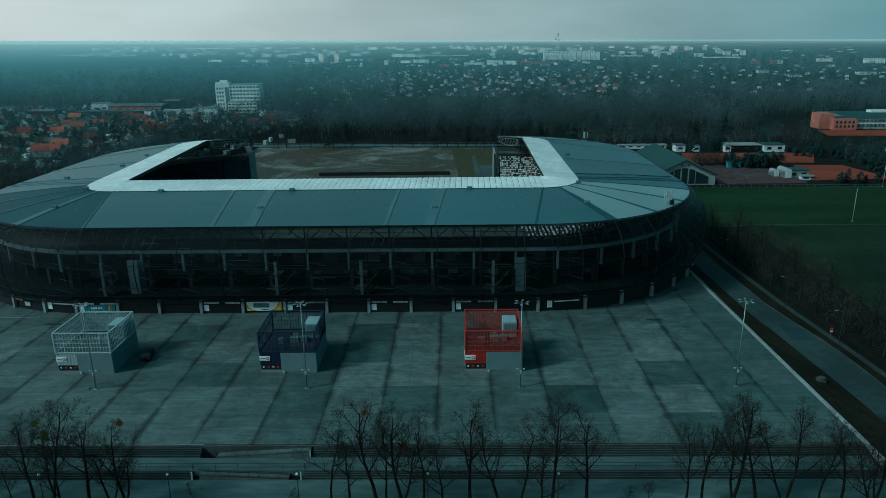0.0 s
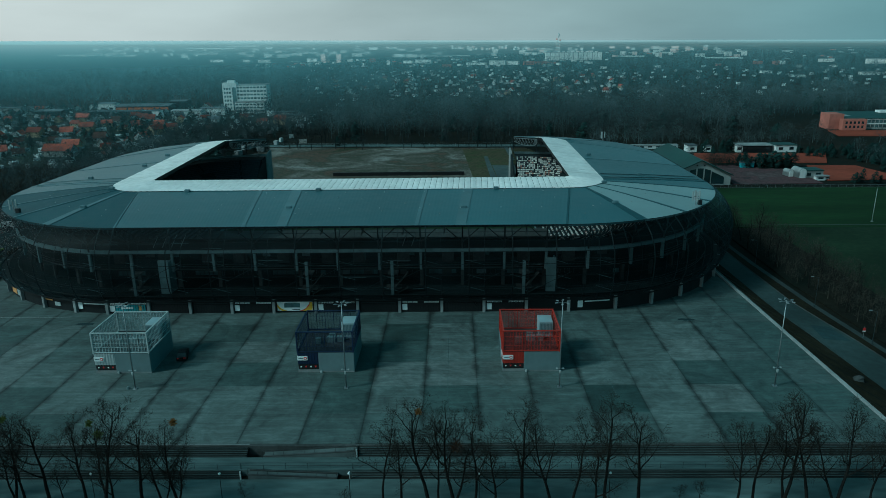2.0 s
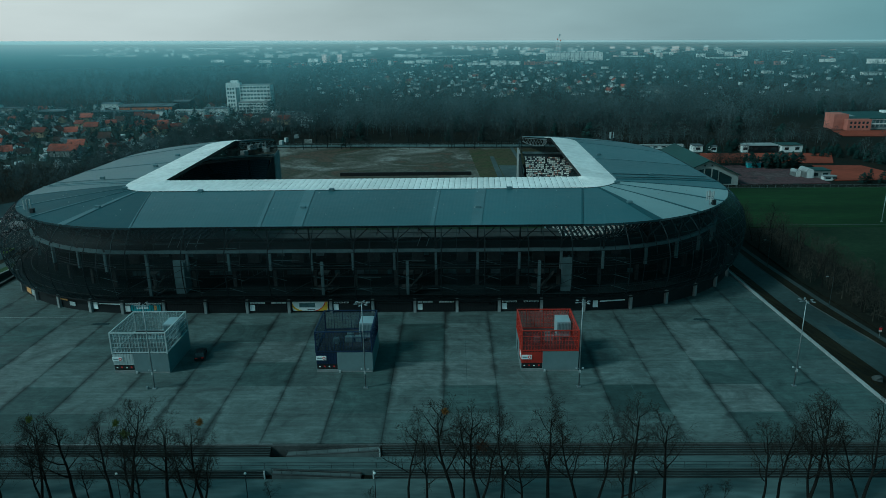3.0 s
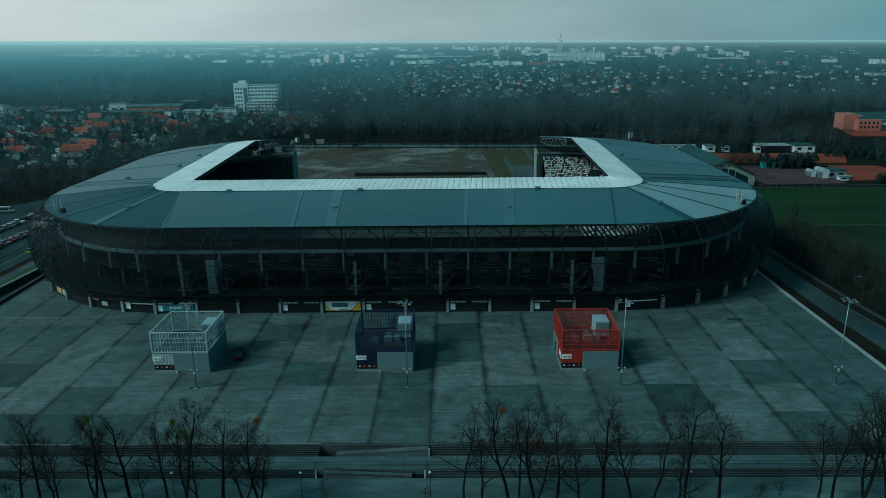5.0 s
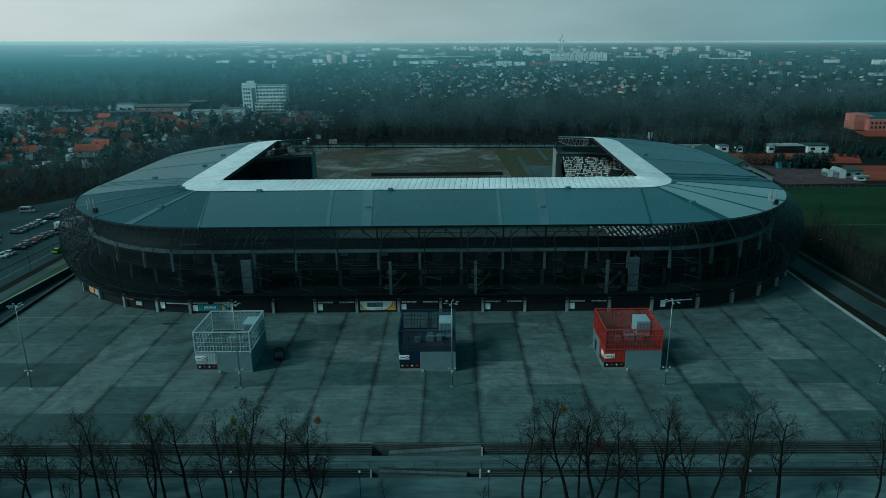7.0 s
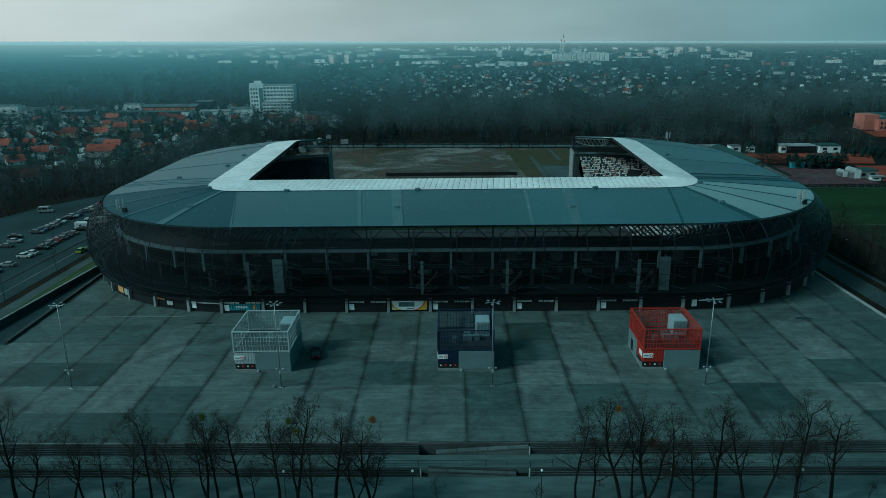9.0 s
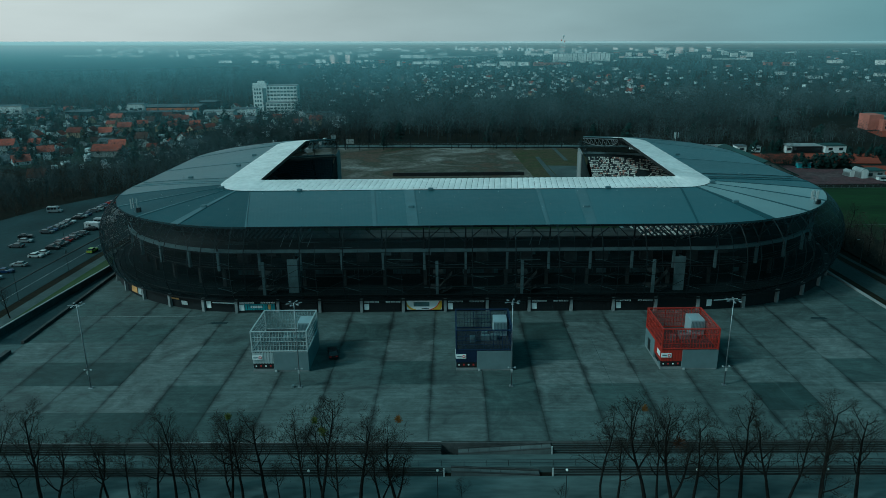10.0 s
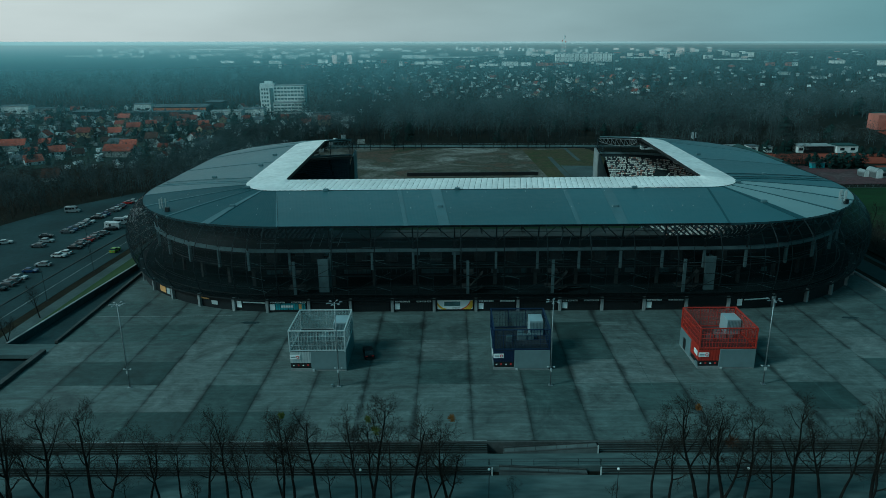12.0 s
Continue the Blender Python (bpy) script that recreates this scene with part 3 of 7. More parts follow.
tagged(part("wall_west", Shape().slab([[(-118.9, 123.6, 0.5), (-118.3, 123.6, 0.5)], [(-120.1, 172, 0.5), (-119.5, 172, 0.5)]][::-1], 2.3), concrete_dark),
       "low concrete parapet along the driveway", "wall", kind="structure")
tagged(part("wall_ramp", Shape().slab([[(-119.3, 100.5, 0.6), (-118.25, 100.5, 0.6)], [(-119.3, 119.4, 0.6), (-118.25, 119.4, 0.6)]][::-1], 2.4), concrete_dark),
       "dark concrete parapet of the underpass", "wall", kind="structure")
tagged(part("bridge_deck", Shape().box(-132.0, 118.6, -0.9, PX0 - 0.02, 123.4, -0.1), landing_mat), "concrete deck across the driveway", "deck", kind="structure")
tagged(part("wall_verge", Shape().slab([[(-128.8, 123.5, 0.0), (-128.2, 123.5, 0.0)], [(-125.0, 172, -0.05), (-124.4, 172, -0.05)], [(-124.4, 215, -0.1), (-123.8, 215, -0.1)]][::-1], 2.0), retaining),
       "long concrete retaining wall below the grass verge", "wall", kind="structure")
tagged(part("trim_verge", Shape().slab([[(-128.6, 123.5, 0.1), (-128.15, 123.5, 0.1)], [(-124.8, 172, 0.05), (-124.35, 172, 0.05)], [(-124.2, 215, 0.0), (-123.75, 215, 0.0)]][::-1], 0.13), coping_white),
       "narrow pale coping on the retaining wall", "coping", kind="structure")
rows = []
for k in range(26):
    y = 100 + k * 5
    off = 0.078 * (min(y, 172) - 123.5) + 0.014 * max(0, y - 172)
    rows.append([(-130.4 + (1.55 + off) * i / 4, y, ground_z(0, y) + 0.1 + 1.15 * ease(0, 4, i) - (0.9 * ease(115, 100, y))) for i in range(5)])
tagged(part("grass_verge", Shape().slab(rows[::-1], 0.6), grass), "sloping strip of winter grass", "verge", kind="structure")
strip("footpath_west", ([(-133.7, 60), (-133.6, 140), (-132.6, 250)], [(-130.4, 60), (-130.4, 140), (-130.0, 250)]), path_pale, "grey footpath beside the road", "footpath", 0.1)
strip("verge_west", ([(-136.4, 60), (-136.2, 140), (-134.6, 250)], [(-133.75, 60), (-133.65, 140), (-132.65, 250)]), shrub_earth, "brown verge between footpath and road", "verge", 0.07)
strip("road_west", ([(-144.8, 40), (-144.7, 150), (-142.5, 280)], [(-136.4, 40), (-136.2, 150), (-134.6, 280)]), asphalt, "dark asphalt road with one white line", "road", 0.04)
strip("road_line", ([(-140.1, 128), (-139.8, 200), (-139.3, 270)], [(-139.95, 128), (-139.65, 200), (-139.15, 270)]), line_white, "long white line painted on the road", "road marking", 0.055, 0.01)
strip("car_park", ([(-225, 120), (-194, 215), (-185, 252), (-170, 278)], [(-144.9, 120), (-144.3, 190), (-143.6, 240), (-142.8, 290)]), asphalt_old, "grey asphalt car park with rows of cars", "car park", 0.03)
strip("trim_car_park_kerb", ([(-145.3, 120), (-144.5, 200), (-143.2, 300)], [(-144.9, 120), (-144.1, 200), (-142.8, 300)]), concrete_dark, "dark kerb between road and car park", "kerb", 0.16)

# ---- bare field behind the open side ----
strip("bare_field", ([(-125, 282), (-112, 400)], [(52, 282), (34, 391)]), dirt_field, "worn brown and green bare playing field", "field", 0.06)
strip("settlement_ground", ([(-500, 335), (-500, 672)], [(-150, 345), (-125, 672)]), garden_soil, "patchwork of winter gardens between the houses", "gardens", 0.03)
strip("road_north", ([(-160, 405), (-60, 401), (120, 389)], [(-160, 413), (-60, 409), (120, 397)]), landing_mat, "grey road in front of the wood", "road", 0.1)
strip("field_grass", ([(3, 292), (-1, 386)], [(51, 292), (36, 386)]), rough_patch, "strip of rough grass beside the bare field", "grass", 0.1)
strip("field_path", ([(10.2, 300), (9.6, 362)], [(13.0, 300), (11.6, 362)]), path_pale, "grey path beside the bare field", "footpath", 0.13)
strip("play_court", ([(13.3, 300), (12.6, 336)], [(30, 300), (28, 334)]), path_pale, "blue-grey hard court behind the stadium", "court", 0.125)
strip("field_path", ([(23.0, 350), (22.4, 392)], [(25.0, 350), (24.2, 392)]), path_pale, "narrow pale path across the grass", "footpath", 0.13)

# ---- stadium ----
CY_F, CY_B, CX, RE = 184.5, 231.0, 47.7, 43.5      # centres and radius of the eaves' corners, from the middle line
DX = 1.3           # the shell stands this far east of the frame's middle line
Z_EAVE = 18.5
stadium = thing("stadium", pose(X0, 0, 0), "oval stadium with black mesh skin and grey-green sheet roof", "stadium")


def corner(side, front, u, cx, cy, r):
    """A point on a rounded corner; u runs round the ring anticlockwise seen from above, from the back left."""
    a = {(-1, 0): 90 + 90 * u, (-1, 1): 180 + 90 * u, (1, 1): 270 + 90 * u, (1, 0): 90 * u}[(side, front)]
    return side * cx + r * math.cos(radians(a)), cy + r * math.sin(radians(a))


def ring_point(section, u, cx, cyf, cyb, r):
    """Sections: 0 back-left corner, 1 left, 2 front-left corner, 3 front, 4 front-right corner, 5 right, 6 back-right corner."""
    if section == 0:
        return corner(-1, 0, 0.035 + 0.965 * u, cx, cyb, r)
    if section == 1:
        return -cx - r, cyb + (cyf - cyb) * u
    if section == 2:
        return corner(-1, 1, u, cx, cyf, r)
    if section == 3:
        return -cx + 2 * cx * u, cyf - r
    if section == 4:
        return corner(1, 1, u, cx, cyf, r)
    if section == 5:
        return cx + r, cyf + (cyb - cyf) * u
    return corner(1, 0, u, cx, cyb, r)


def eave(s, u, off=0.0, z=Z_EAVE):
    x, y = ring_point(s, u, CX, CY_F, CY_B, RE + off)
    return Vector((x + DX, y, z))


def band(s, u):
    x, y = ring_point(s, u, 53.4, 178.4, 237.0, 10.0)
    return Vector((x + 0.4, y, 20.4 + 1.4 * (y - 168) / 79))


def inner(s, u):
    x, y = ring_point(s, u, 52.4, 177.5, 235.6, 1.3)
    return Vector((x + 1.2, y, 21.6 + 1.5 * (y - 178) / 58))


# seams of the roof: per section the stations between panels; pairs close together are walkway strips
SEAMS = {0: [0.0, 0.3, 0.62, 1.0], 1: [0.0, 0.5, 1.0], 2: [0.0, 0.16, 0.36, 0.56, 0.75, 1.0],
         3: [0.0, 0.285, 0.37, 0.668, 0.765, 1.0], 4: [0.0, 0.25, 0.44, 0.64, 0.84, 1.0], 5: [0.0, 0.5, 1.0], 6: [0.0, 0.38, 0.7, 1.0]}
LENGTH = {0: 68.3, 1: 46.5, 2: 68.3, 3: 95.4, 4: 68.3, 5: 46.5, 6: 68.3}
for s, cuts in SEAMS.items():
    for a, b in zip(cuts, cuts[1:]):
        g = 0.03 / LENGTH[s]
        n = max(4, int((b - a) * LENGTH[s] / 0.75))
        rows = []
        for k in range(4 * n + 1):
            u = a + g + (b - a - 2 * g) * k / (4 * n)
            lift = 0.009 if k % 4 == 1 or k % 4 == 2 else 0.0
            e, m = eave(s, u), band(s, u)
            rows.append([tuple(e.lerp(m, j / 3) + Vector((0, 0, lift + 0.18 * math.sin(math.pi * j / 3)))) for j in range(4)])
        # sheen by side, as colour: deep front-left bend, pale front-right bend
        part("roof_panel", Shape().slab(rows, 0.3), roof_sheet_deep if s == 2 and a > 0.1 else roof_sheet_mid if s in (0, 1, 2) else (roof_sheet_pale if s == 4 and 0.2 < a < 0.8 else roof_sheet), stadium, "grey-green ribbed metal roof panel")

# raised strips over the seams
WIDE = {(2, 0.75), (3, 0.37), (3, 0.765), (4, 0.25), (1, 1.0), (4, 1.0)}
for s, cuts in SEAMS.items():
    for u in cuts:
        if u == 0.0 and s > 0:
            continue
        w = (1.1 if (s, u) in WIDE else 0.4) / LENGTH[s]
        rows = []
        for k in (-1, 1):
            v = min(1.0, max(0.0, u + k * w))
            e, m = eave(s, v), band(s, v)
            rows.append([tuple(e.lerp(m, j / 3) + Vector((0, 0, 0.12 + 0.18 * math.sin(math.pi * j / 3)))) for j in range(4)])
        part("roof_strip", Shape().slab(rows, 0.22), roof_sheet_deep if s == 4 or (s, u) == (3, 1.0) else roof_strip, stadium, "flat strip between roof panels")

cap_rng = random.Random(12)
for s, count in ((2, 6), (3, 20), (4, 8)):
    for k in range(count):
        u, v = (k + cap_rng.uniform(0.2, 0.8)) / count, cap_rng.choice((0.3, 0.5, 0.75)) + cap_rng.uniform(-0.06, 0.06)
        p = eave(s, u).lerp(band(s, u), v) + Vector((0, 0, 0.18 * math.sin(math.pi * v)))
        part("vent_cap", Shape().tube(p - Vector((0, 0, 0.05)), p + Vector((0, 0, 0.16)), 0.11, 0.08, 8), coping_white, stadium, "small white vent cap on the roof")

# milky band with ribs over and dark purlins under it
for s in range(7):
    n = {0: 10, 1: 12, 2: 14, 3: 74, 4: 18, 5: 12, 6: 10}[s]
    for k in range(n):
        rows = []
        for i in range(3):
            u = (k + 0.03 + 0.94 * i / 2) / n
            m, q = band(s, u), inner(s, u)
            rows.append([tuple(m.lerp(q, j / 2) + Vector((0, 0, 0.16 + (0.05 if i == 1 else 0)))) for j in range(3)])
        part("clear_panel", Shape().slab(rows, 0.06), clear_band, stadium, "milky translucent roof sheet")
    rib = Shape()
    for k in range(n + 1):
        m, q = band(s, k / n), inner(s, k / n)
        rib.tube(m.lerp(q, 0.06), q, 0.1, n=4)
    for v in (0.02, 0.5, 0.98):
        pts = [band(s, k / 24).lerp(inner(s, k / 24), v) for k in range(25)]
        for p, q in zip(pts, pts[1:]):
            rib.tube(p - Vector((0, 0, 0.1)), q - Vector((0, 0, 0.1)), 0.12, n=4, caps=False)
    part("purlin", rib, steel_dark, stadium, "dark steel purlins under the milky sheets")

# inner fascia and eaves fascia
for name, fn, d0, d1 in (("inner_fascia", inner, 0.15, -0.75), ("eaves_fascia", eave, 0.12, -0.35)):
    for s in range(7):
        rows = [[tuple(fn(s, k / 24) + Vector((0, 0, d)))for k in range(25)] for d in (d1, d0)]
        sh = Shape().grid(rows)
        part(name, sh, steel_dark, stadium, "dark steel edge beam")

# roof girders under the sheets, with bracing
for s in range(7):
    rows = [[tuple(eave(s, k / 24).lerp(band(s, k / 24), v) - Vector((0, 0, 0.42))) for k in range(25)] for v in (0.01, 0.5, 0.97)]
    # Added dark sheet: gives the underside of the pale panels its shade.
    part("soffit", Shape().grid(rows), roof_under, stadium, "dark sheet added to shade the underside of the roof")
end_truss = Shape()
for s in range(7):
    n = {0: 6, 1: 5, 2: 6, 3: 11, 4: 6, 5: 5, 6: 6}[s]
    for k in range(n + 1):
        if k == 0 and s > 0:
            continue
        e, m, q = eave(s, k / n), band(s, k / n), inner(s, k / n)
        line = [e.lerp(m, j / 7) if j <= 7 else m.lerp(q, (j - 7) / 3) for j in range(11)]
        up = [p - Vector((0, 0, 0.6)) for p in line]
        lo = [line[j] - Vector((0, 0, 1.1 + 2.0 * math.sin(math.pi * (0.12 + 0.8 * j / 10)))) for j in range(11)]
        cut = (s, k) in ((0, 0), (6, 6))
        g = end_truss if cut else Shape()
        for j in range(10):
            g.tube(up[j], up[j + 1], 0.14, n=4, caps=False)
            g.tube(lo[j], lo[j + 1], 0.14, n=4, caps=False)
            g.tube(up[j], lo[j + 1], 0.08, n=4, caps=False)
            g.tube(up[j + 1], lo[j + 1], 0.08, n=4, caps=False)
        if not cut:
            part("girder", g, steel_dark, stadium, "dark tubular roof girder")
part("end_truss", end_truss, steel_grey, stadium, "pale steel truss at the cut roof ends")

# ---- the black mesh skin: bulges between a lip over the ground floor and the eaves ----
SKIN = [(2.9, 2.9), (4.5, 3.8), (6.5, 4.5), (9.0, 4.8), (11.5, 4.8), (14.0, 4.2), (16.0, 3.0), (17.5, 1.6), (18.6, 0.15)]
for s in range(7):
    n = {0: 14, 1: 6, 2: 14, 3: 12, 4: 14, 5: 6, 6: 14}[s]
    rows = [[tuple(eave(s, k / n, off, z)) for k in range(n + 1)] for z, off in SKIN]
    part("mesh_skin", Shape().grid(rows), skin_mesh, stadium, "black see-through metal mesh", smooth=True)
    hoop = Shape()
    for z, off in SKIN[:8]:
        pts = [eave(s, k / n, off - 0.12, z) for k in range(n + 1)]
        for p, q in zip(pts, pts[1:]):
            hoop.tube(p, q, 0.055, n=4, caps=False)
    part("hoop", hoop, hoop_steel, stadium, "dark steel hoops behind the mesh")
    m = {0: 8, 1: 5, 2: 8, 3: 10, 4: 8, 5: 5, 6: 8}[s]
    for k in range(m + 1):
        if k == 0 and s > 0:
            continue
        rib = Shape()
        u = k / m
        if s == 3:
            u = (CX + (-45 + 9 * k)) / (2 * CX) if k <= 10 else 1
        pts = [eave(s, u, off - 0.15, z) for z, off in SKIN]
        for p, q in zip(pts, pts[1:]):
            rib.tube(p, q, 0.12, n=5, caps=False)
        part("rib", rib, hoop_steel, stadium, "curved steel rib behind the mesh")

    # close-set thin uprights of the mesh panels round the bends
    if s in (1, 2, 4, 5):
        for k in range(m * 3):
            if k % 3 == 0:
                continue
            thin = Shape()
            pts = [eave(s, k / (m * 3), off - 0.08, z) for z, off in SKIN]
            for p, q in zip(pts, pts[1:]):
                thin.tube(p, q, 0.06, n=4, caps=False)
            part("thin_rib", thin, hoop_steel, stadium, "thin dark upright of the mesh panels")

# lip at the foot of the skin, with a soffit back to the ground floor
for s in range(7):
    lo = [[tuple(eave(s, k / 24, off, z)) for k in range(25)] for off, z in ((1.2, 3.0), (3.0, 2.85), (3.0, 3.2))]
    part("lip", Shape().grid(lo), facade_black, stadium, "black edge over the ground floor")

# ---- ground floor: black cladding between pale pillars ----
FRONT = [-49.5 + 9 * k for k in range(12)]
pillar_places = []      # place, turn
for x in FRONT:
    pillar_places.append((Vector((x, CY_F - RE - 2.3, 0)), 0.0))
for side in (-1, 1):
    for k in range(1, 8):
        a = (k * 9.0 + 49.5 - CX) / (RE + 2.3)
        if a < math.pi / 2:
            p = Vector((DX + side * (CX + (RE + 2.3) * math.sin(a)), CY_F - (RE + 2.3) * math.cos(a), 0))
            pillar_places.append((p, side * math.degrees(a)))
for p, t in pillar_places:
    sh = Shape().box(p.x - 0.3, p.y - 0.28, -0.05, p.x + 0.3, p.y + 0.4, 3.0, t, (p.x, p.y))
    part("pillar", sh, concrete_light, stadium, "pale concrete ground floor pillar")
for s in (1, 2, 3, 4, 5):
    rows = [[tuple(eave(s, k / 32, 1.95, z)) for k in range(33)] for z in (-0.1, 3.0)]
    part("ground_floor_wall", Shape().grid(rows), facade_black, stadium, "black clad ground floor wall")


def on_wall(name, mid, turn, w, z0, z1, material, label="", depth=0.08, out=0.12, parent=None):
    """A board w wide on the ground floor wall, at a place on the pillars' line."""
    sh = Shape().box(mid.x - w / 2, mid.y - out - depth + 0.35, z0, mid.x + w / 2, mid.y - out + 0.35, z1, turn, (mid.x, mid.y))
    return part(name, sh, material, parent or stadium, label)


def slat_gate(x):
    """A barred steel gate with turnstile posts between two pillars."""
    mid = Vector((x, CY_F - RE - 2.3, 0))
    on_wall("gate_leaf", mid, 0, 7.6, 0.05, 1.95, black_board, "black barred gate")
    for k in range(13):
        on_wall("gate_bar", mid + Vector((-3.3 + 0.55 * k, 0, 0)), 0, 0.06, 0.1, 1.9, hoop_steel, "thin steel bar", 0.06, 0.22)


def sign_bar(mid, turn, rng):
    """A white notice over a gate: unreadable writing as bars with small coloured ends."""
    for k, (o, w) in enumerate(((-2.3, 3.0), (2.3, 3.0))):
        off = Vector((o * math.cos(radians(turn)), o * math.sin(radians(turn)), 0))
        for j in range(3):
            dx = (j - 1) * 1.1
            q = mid + off + Vector((dx * math.cos(radians(turn)), dx * math.sin(radians(turn)), 0))
            on_wall("sign_board", q, turn, 0.95, 2.12, 2.42, sign_white, "narrow white notice with dark bars of writing")
            on_wall("sign_writing", q, turn, 0.6, 2.22, 2.31, steel_dark, "", 0.02, 0.22)


rng = random.Random(4)
bays = {k: Vector((-45 + 9 * k, CY_F - RE - 2.3, 0)) for k in range(11)}
for k in (0, 3, 5, 7, 9):
    sign_bar(bays[k], 0, rng)
    slat_gate(bays[k].x)
    on_wall("white_panel", bays[k] + Vector((-3.4, 0, 0)), 0, 1.05, 0.55, 1.9, sign_white, "small white notice panel", 0.08, 0.26)
for k in (1, 2, 6, 8):
    slat_gate(bays[k].x)
    on_wall("gate_rail", bays[k], 0, 7.4, 2.15, 2.28, rib_steel, "thin steel rail")
# printed banners
b4 = on_wall("banner", bays[4], 0, 7.6, 0.45, 2.5, sign_white, "large white banner with a yellow and red sweep")
def sweep(mid, x0, z0, r0, r1, a0, a1, material, label, lift):
    """A flat arc printed on the banner, between two radii."""
    pts = []
    for r, order in ((r1, range(13)), (r0, range(12, -1, -1))):
        for k in order:
            a = radians(a0 + (a1 - a0) * k / 12)
            pts.append((mid.x + max(-3.78, min(3.78, x0 + r * math.cos(a))), mid.y + 0.12 - lift, max(0.47, min(2.48, z0 + r * math.sin(a)))))
    sh = Shape().add(pts, [tuple(range(26))])
    part("banner_sweep", sh, material, b4, label)


sweep(bays[4], 0.6, 3.2, 2.9, 3.9, -78, 0, sign_yellow, "yellow curved corner of the banner", 0.06)
sweep(bays[4], 0.6, 3.2, 2.72, 2.9, -85, 0, sign_red, "thin red curve on the banner", 0.064)
sweep(bays[4], -1.6, 2.9, 2.3, 2.7, -175, -95, sign_yellow, "thin yellow curve on the banner", 0.06)
on_wall("banner_sweep", bays[4] + Vector((-0.6, 0, 0)), 0, 3.4, 1.2, 2.2, glass_teal, "pale blue field of the banner", 0.02, 0.21, b4)
on_wall("banner_writing", bays[4] + Vector((0.2, 0, 0)), 0, 1.6, 0.65, 0.8, steel_dark, "", 0.02, 0.21, b4)
on_wall("banner", bays[0] + Vector((0.4, 0, 0.0)), 0, 6.6, 0.6, 2.0, sign_teal, "teal banner with white bars of writing", 0.1)
on_wall("banner_writing", bays[0] + Vector((-0.2, 0, 0)), 0, 2.6, 1.1, 1.6, sign_white, "", 0.02, 0.24)
on_wall("banner_writing", bays[0] + Vector((2.6, 0, 0)), 0, 0.6, 0.75, 1.85, sign_orange, "", 0.02, 0.24)
on_wall("exit_lamp", bays[8] + Vector((2.8, 0, 0)), 0, 0.5, 1.5, 1.95, lamp_glass, "small pale lamp panel")
for side in (-1, 1):
    for k, (w, z0, z1, mt, off) in enumerate(((1.1, 0.8, 2.3, sign_white, -3.3), (5.5, 2.0, 2.25, sign_white, 0.4))):
        a = (4.5 + 49.5 - CX + off * side) / (RE + 2.3)
        p = Vector((DX + side * (CX + (RE + 2.3) * math.sin(a)), CY_F - (RE + 2.3) * math.cos(a), 0))
        on_wall("white_panel", p, side * math.degrees(a), w, z0, z1, mt, "white notice panel on black cladding")
for aa, w, z0, z1, mt, lb in ((31.5, 2.6, 0.7, 2.4, sign_orange, "orange advertising panel"), (29.0, 1.4, 0.7, 2.3, lamp_glass, "pale advertising panel"), (17.0, 3.2, 1.9, 2.2, sign_orange, "dark board with gold bars of writing"), (14.0, 1.6, 0.9, 1.8, lamp_glass, "pale emblem on a dark board")):
    a = (aa + 49.5 - CX) / (RE + 2.3)
    p = Vector((DX - (CX + (RE + 2.3) * math.sin(a)), CY_F - (RE + 2.3) * math.cos(a), 0))
    on_wall("wall_panel", p, -math.degrees(a), w, z0, z1, mt, lb)

# ---- frame behind the mesh: columns, ring beam, floors, back wall ----
for s in range(7):
    n = 24
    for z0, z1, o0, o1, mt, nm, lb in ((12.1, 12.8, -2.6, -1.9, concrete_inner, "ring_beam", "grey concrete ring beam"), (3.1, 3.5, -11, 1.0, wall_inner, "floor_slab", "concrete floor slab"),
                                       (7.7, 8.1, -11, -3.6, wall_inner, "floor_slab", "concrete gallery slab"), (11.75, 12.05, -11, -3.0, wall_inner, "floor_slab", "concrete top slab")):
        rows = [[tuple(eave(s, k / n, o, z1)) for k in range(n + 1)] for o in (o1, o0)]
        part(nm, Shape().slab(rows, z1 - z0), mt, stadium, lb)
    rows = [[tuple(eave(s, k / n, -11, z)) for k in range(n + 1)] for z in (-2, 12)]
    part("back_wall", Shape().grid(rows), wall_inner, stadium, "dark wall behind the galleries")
frame_at = [(Vector((-54 + 9 * k, CY_F - RE + 2.3, 0)), 0.0) for k in range(13)]
for side in (-1, 1):
    for k in range(1, 7):
        a = (k * 9.0 + 54 - CX) / (RE - 2.3)
        frame_at.append((Vector((DX + side * (CX + (RE - 2.3) * math.sin(a)), CY_F - (RE - 2.3) * math.cos(a), 0)), side * math.degrees(a)))
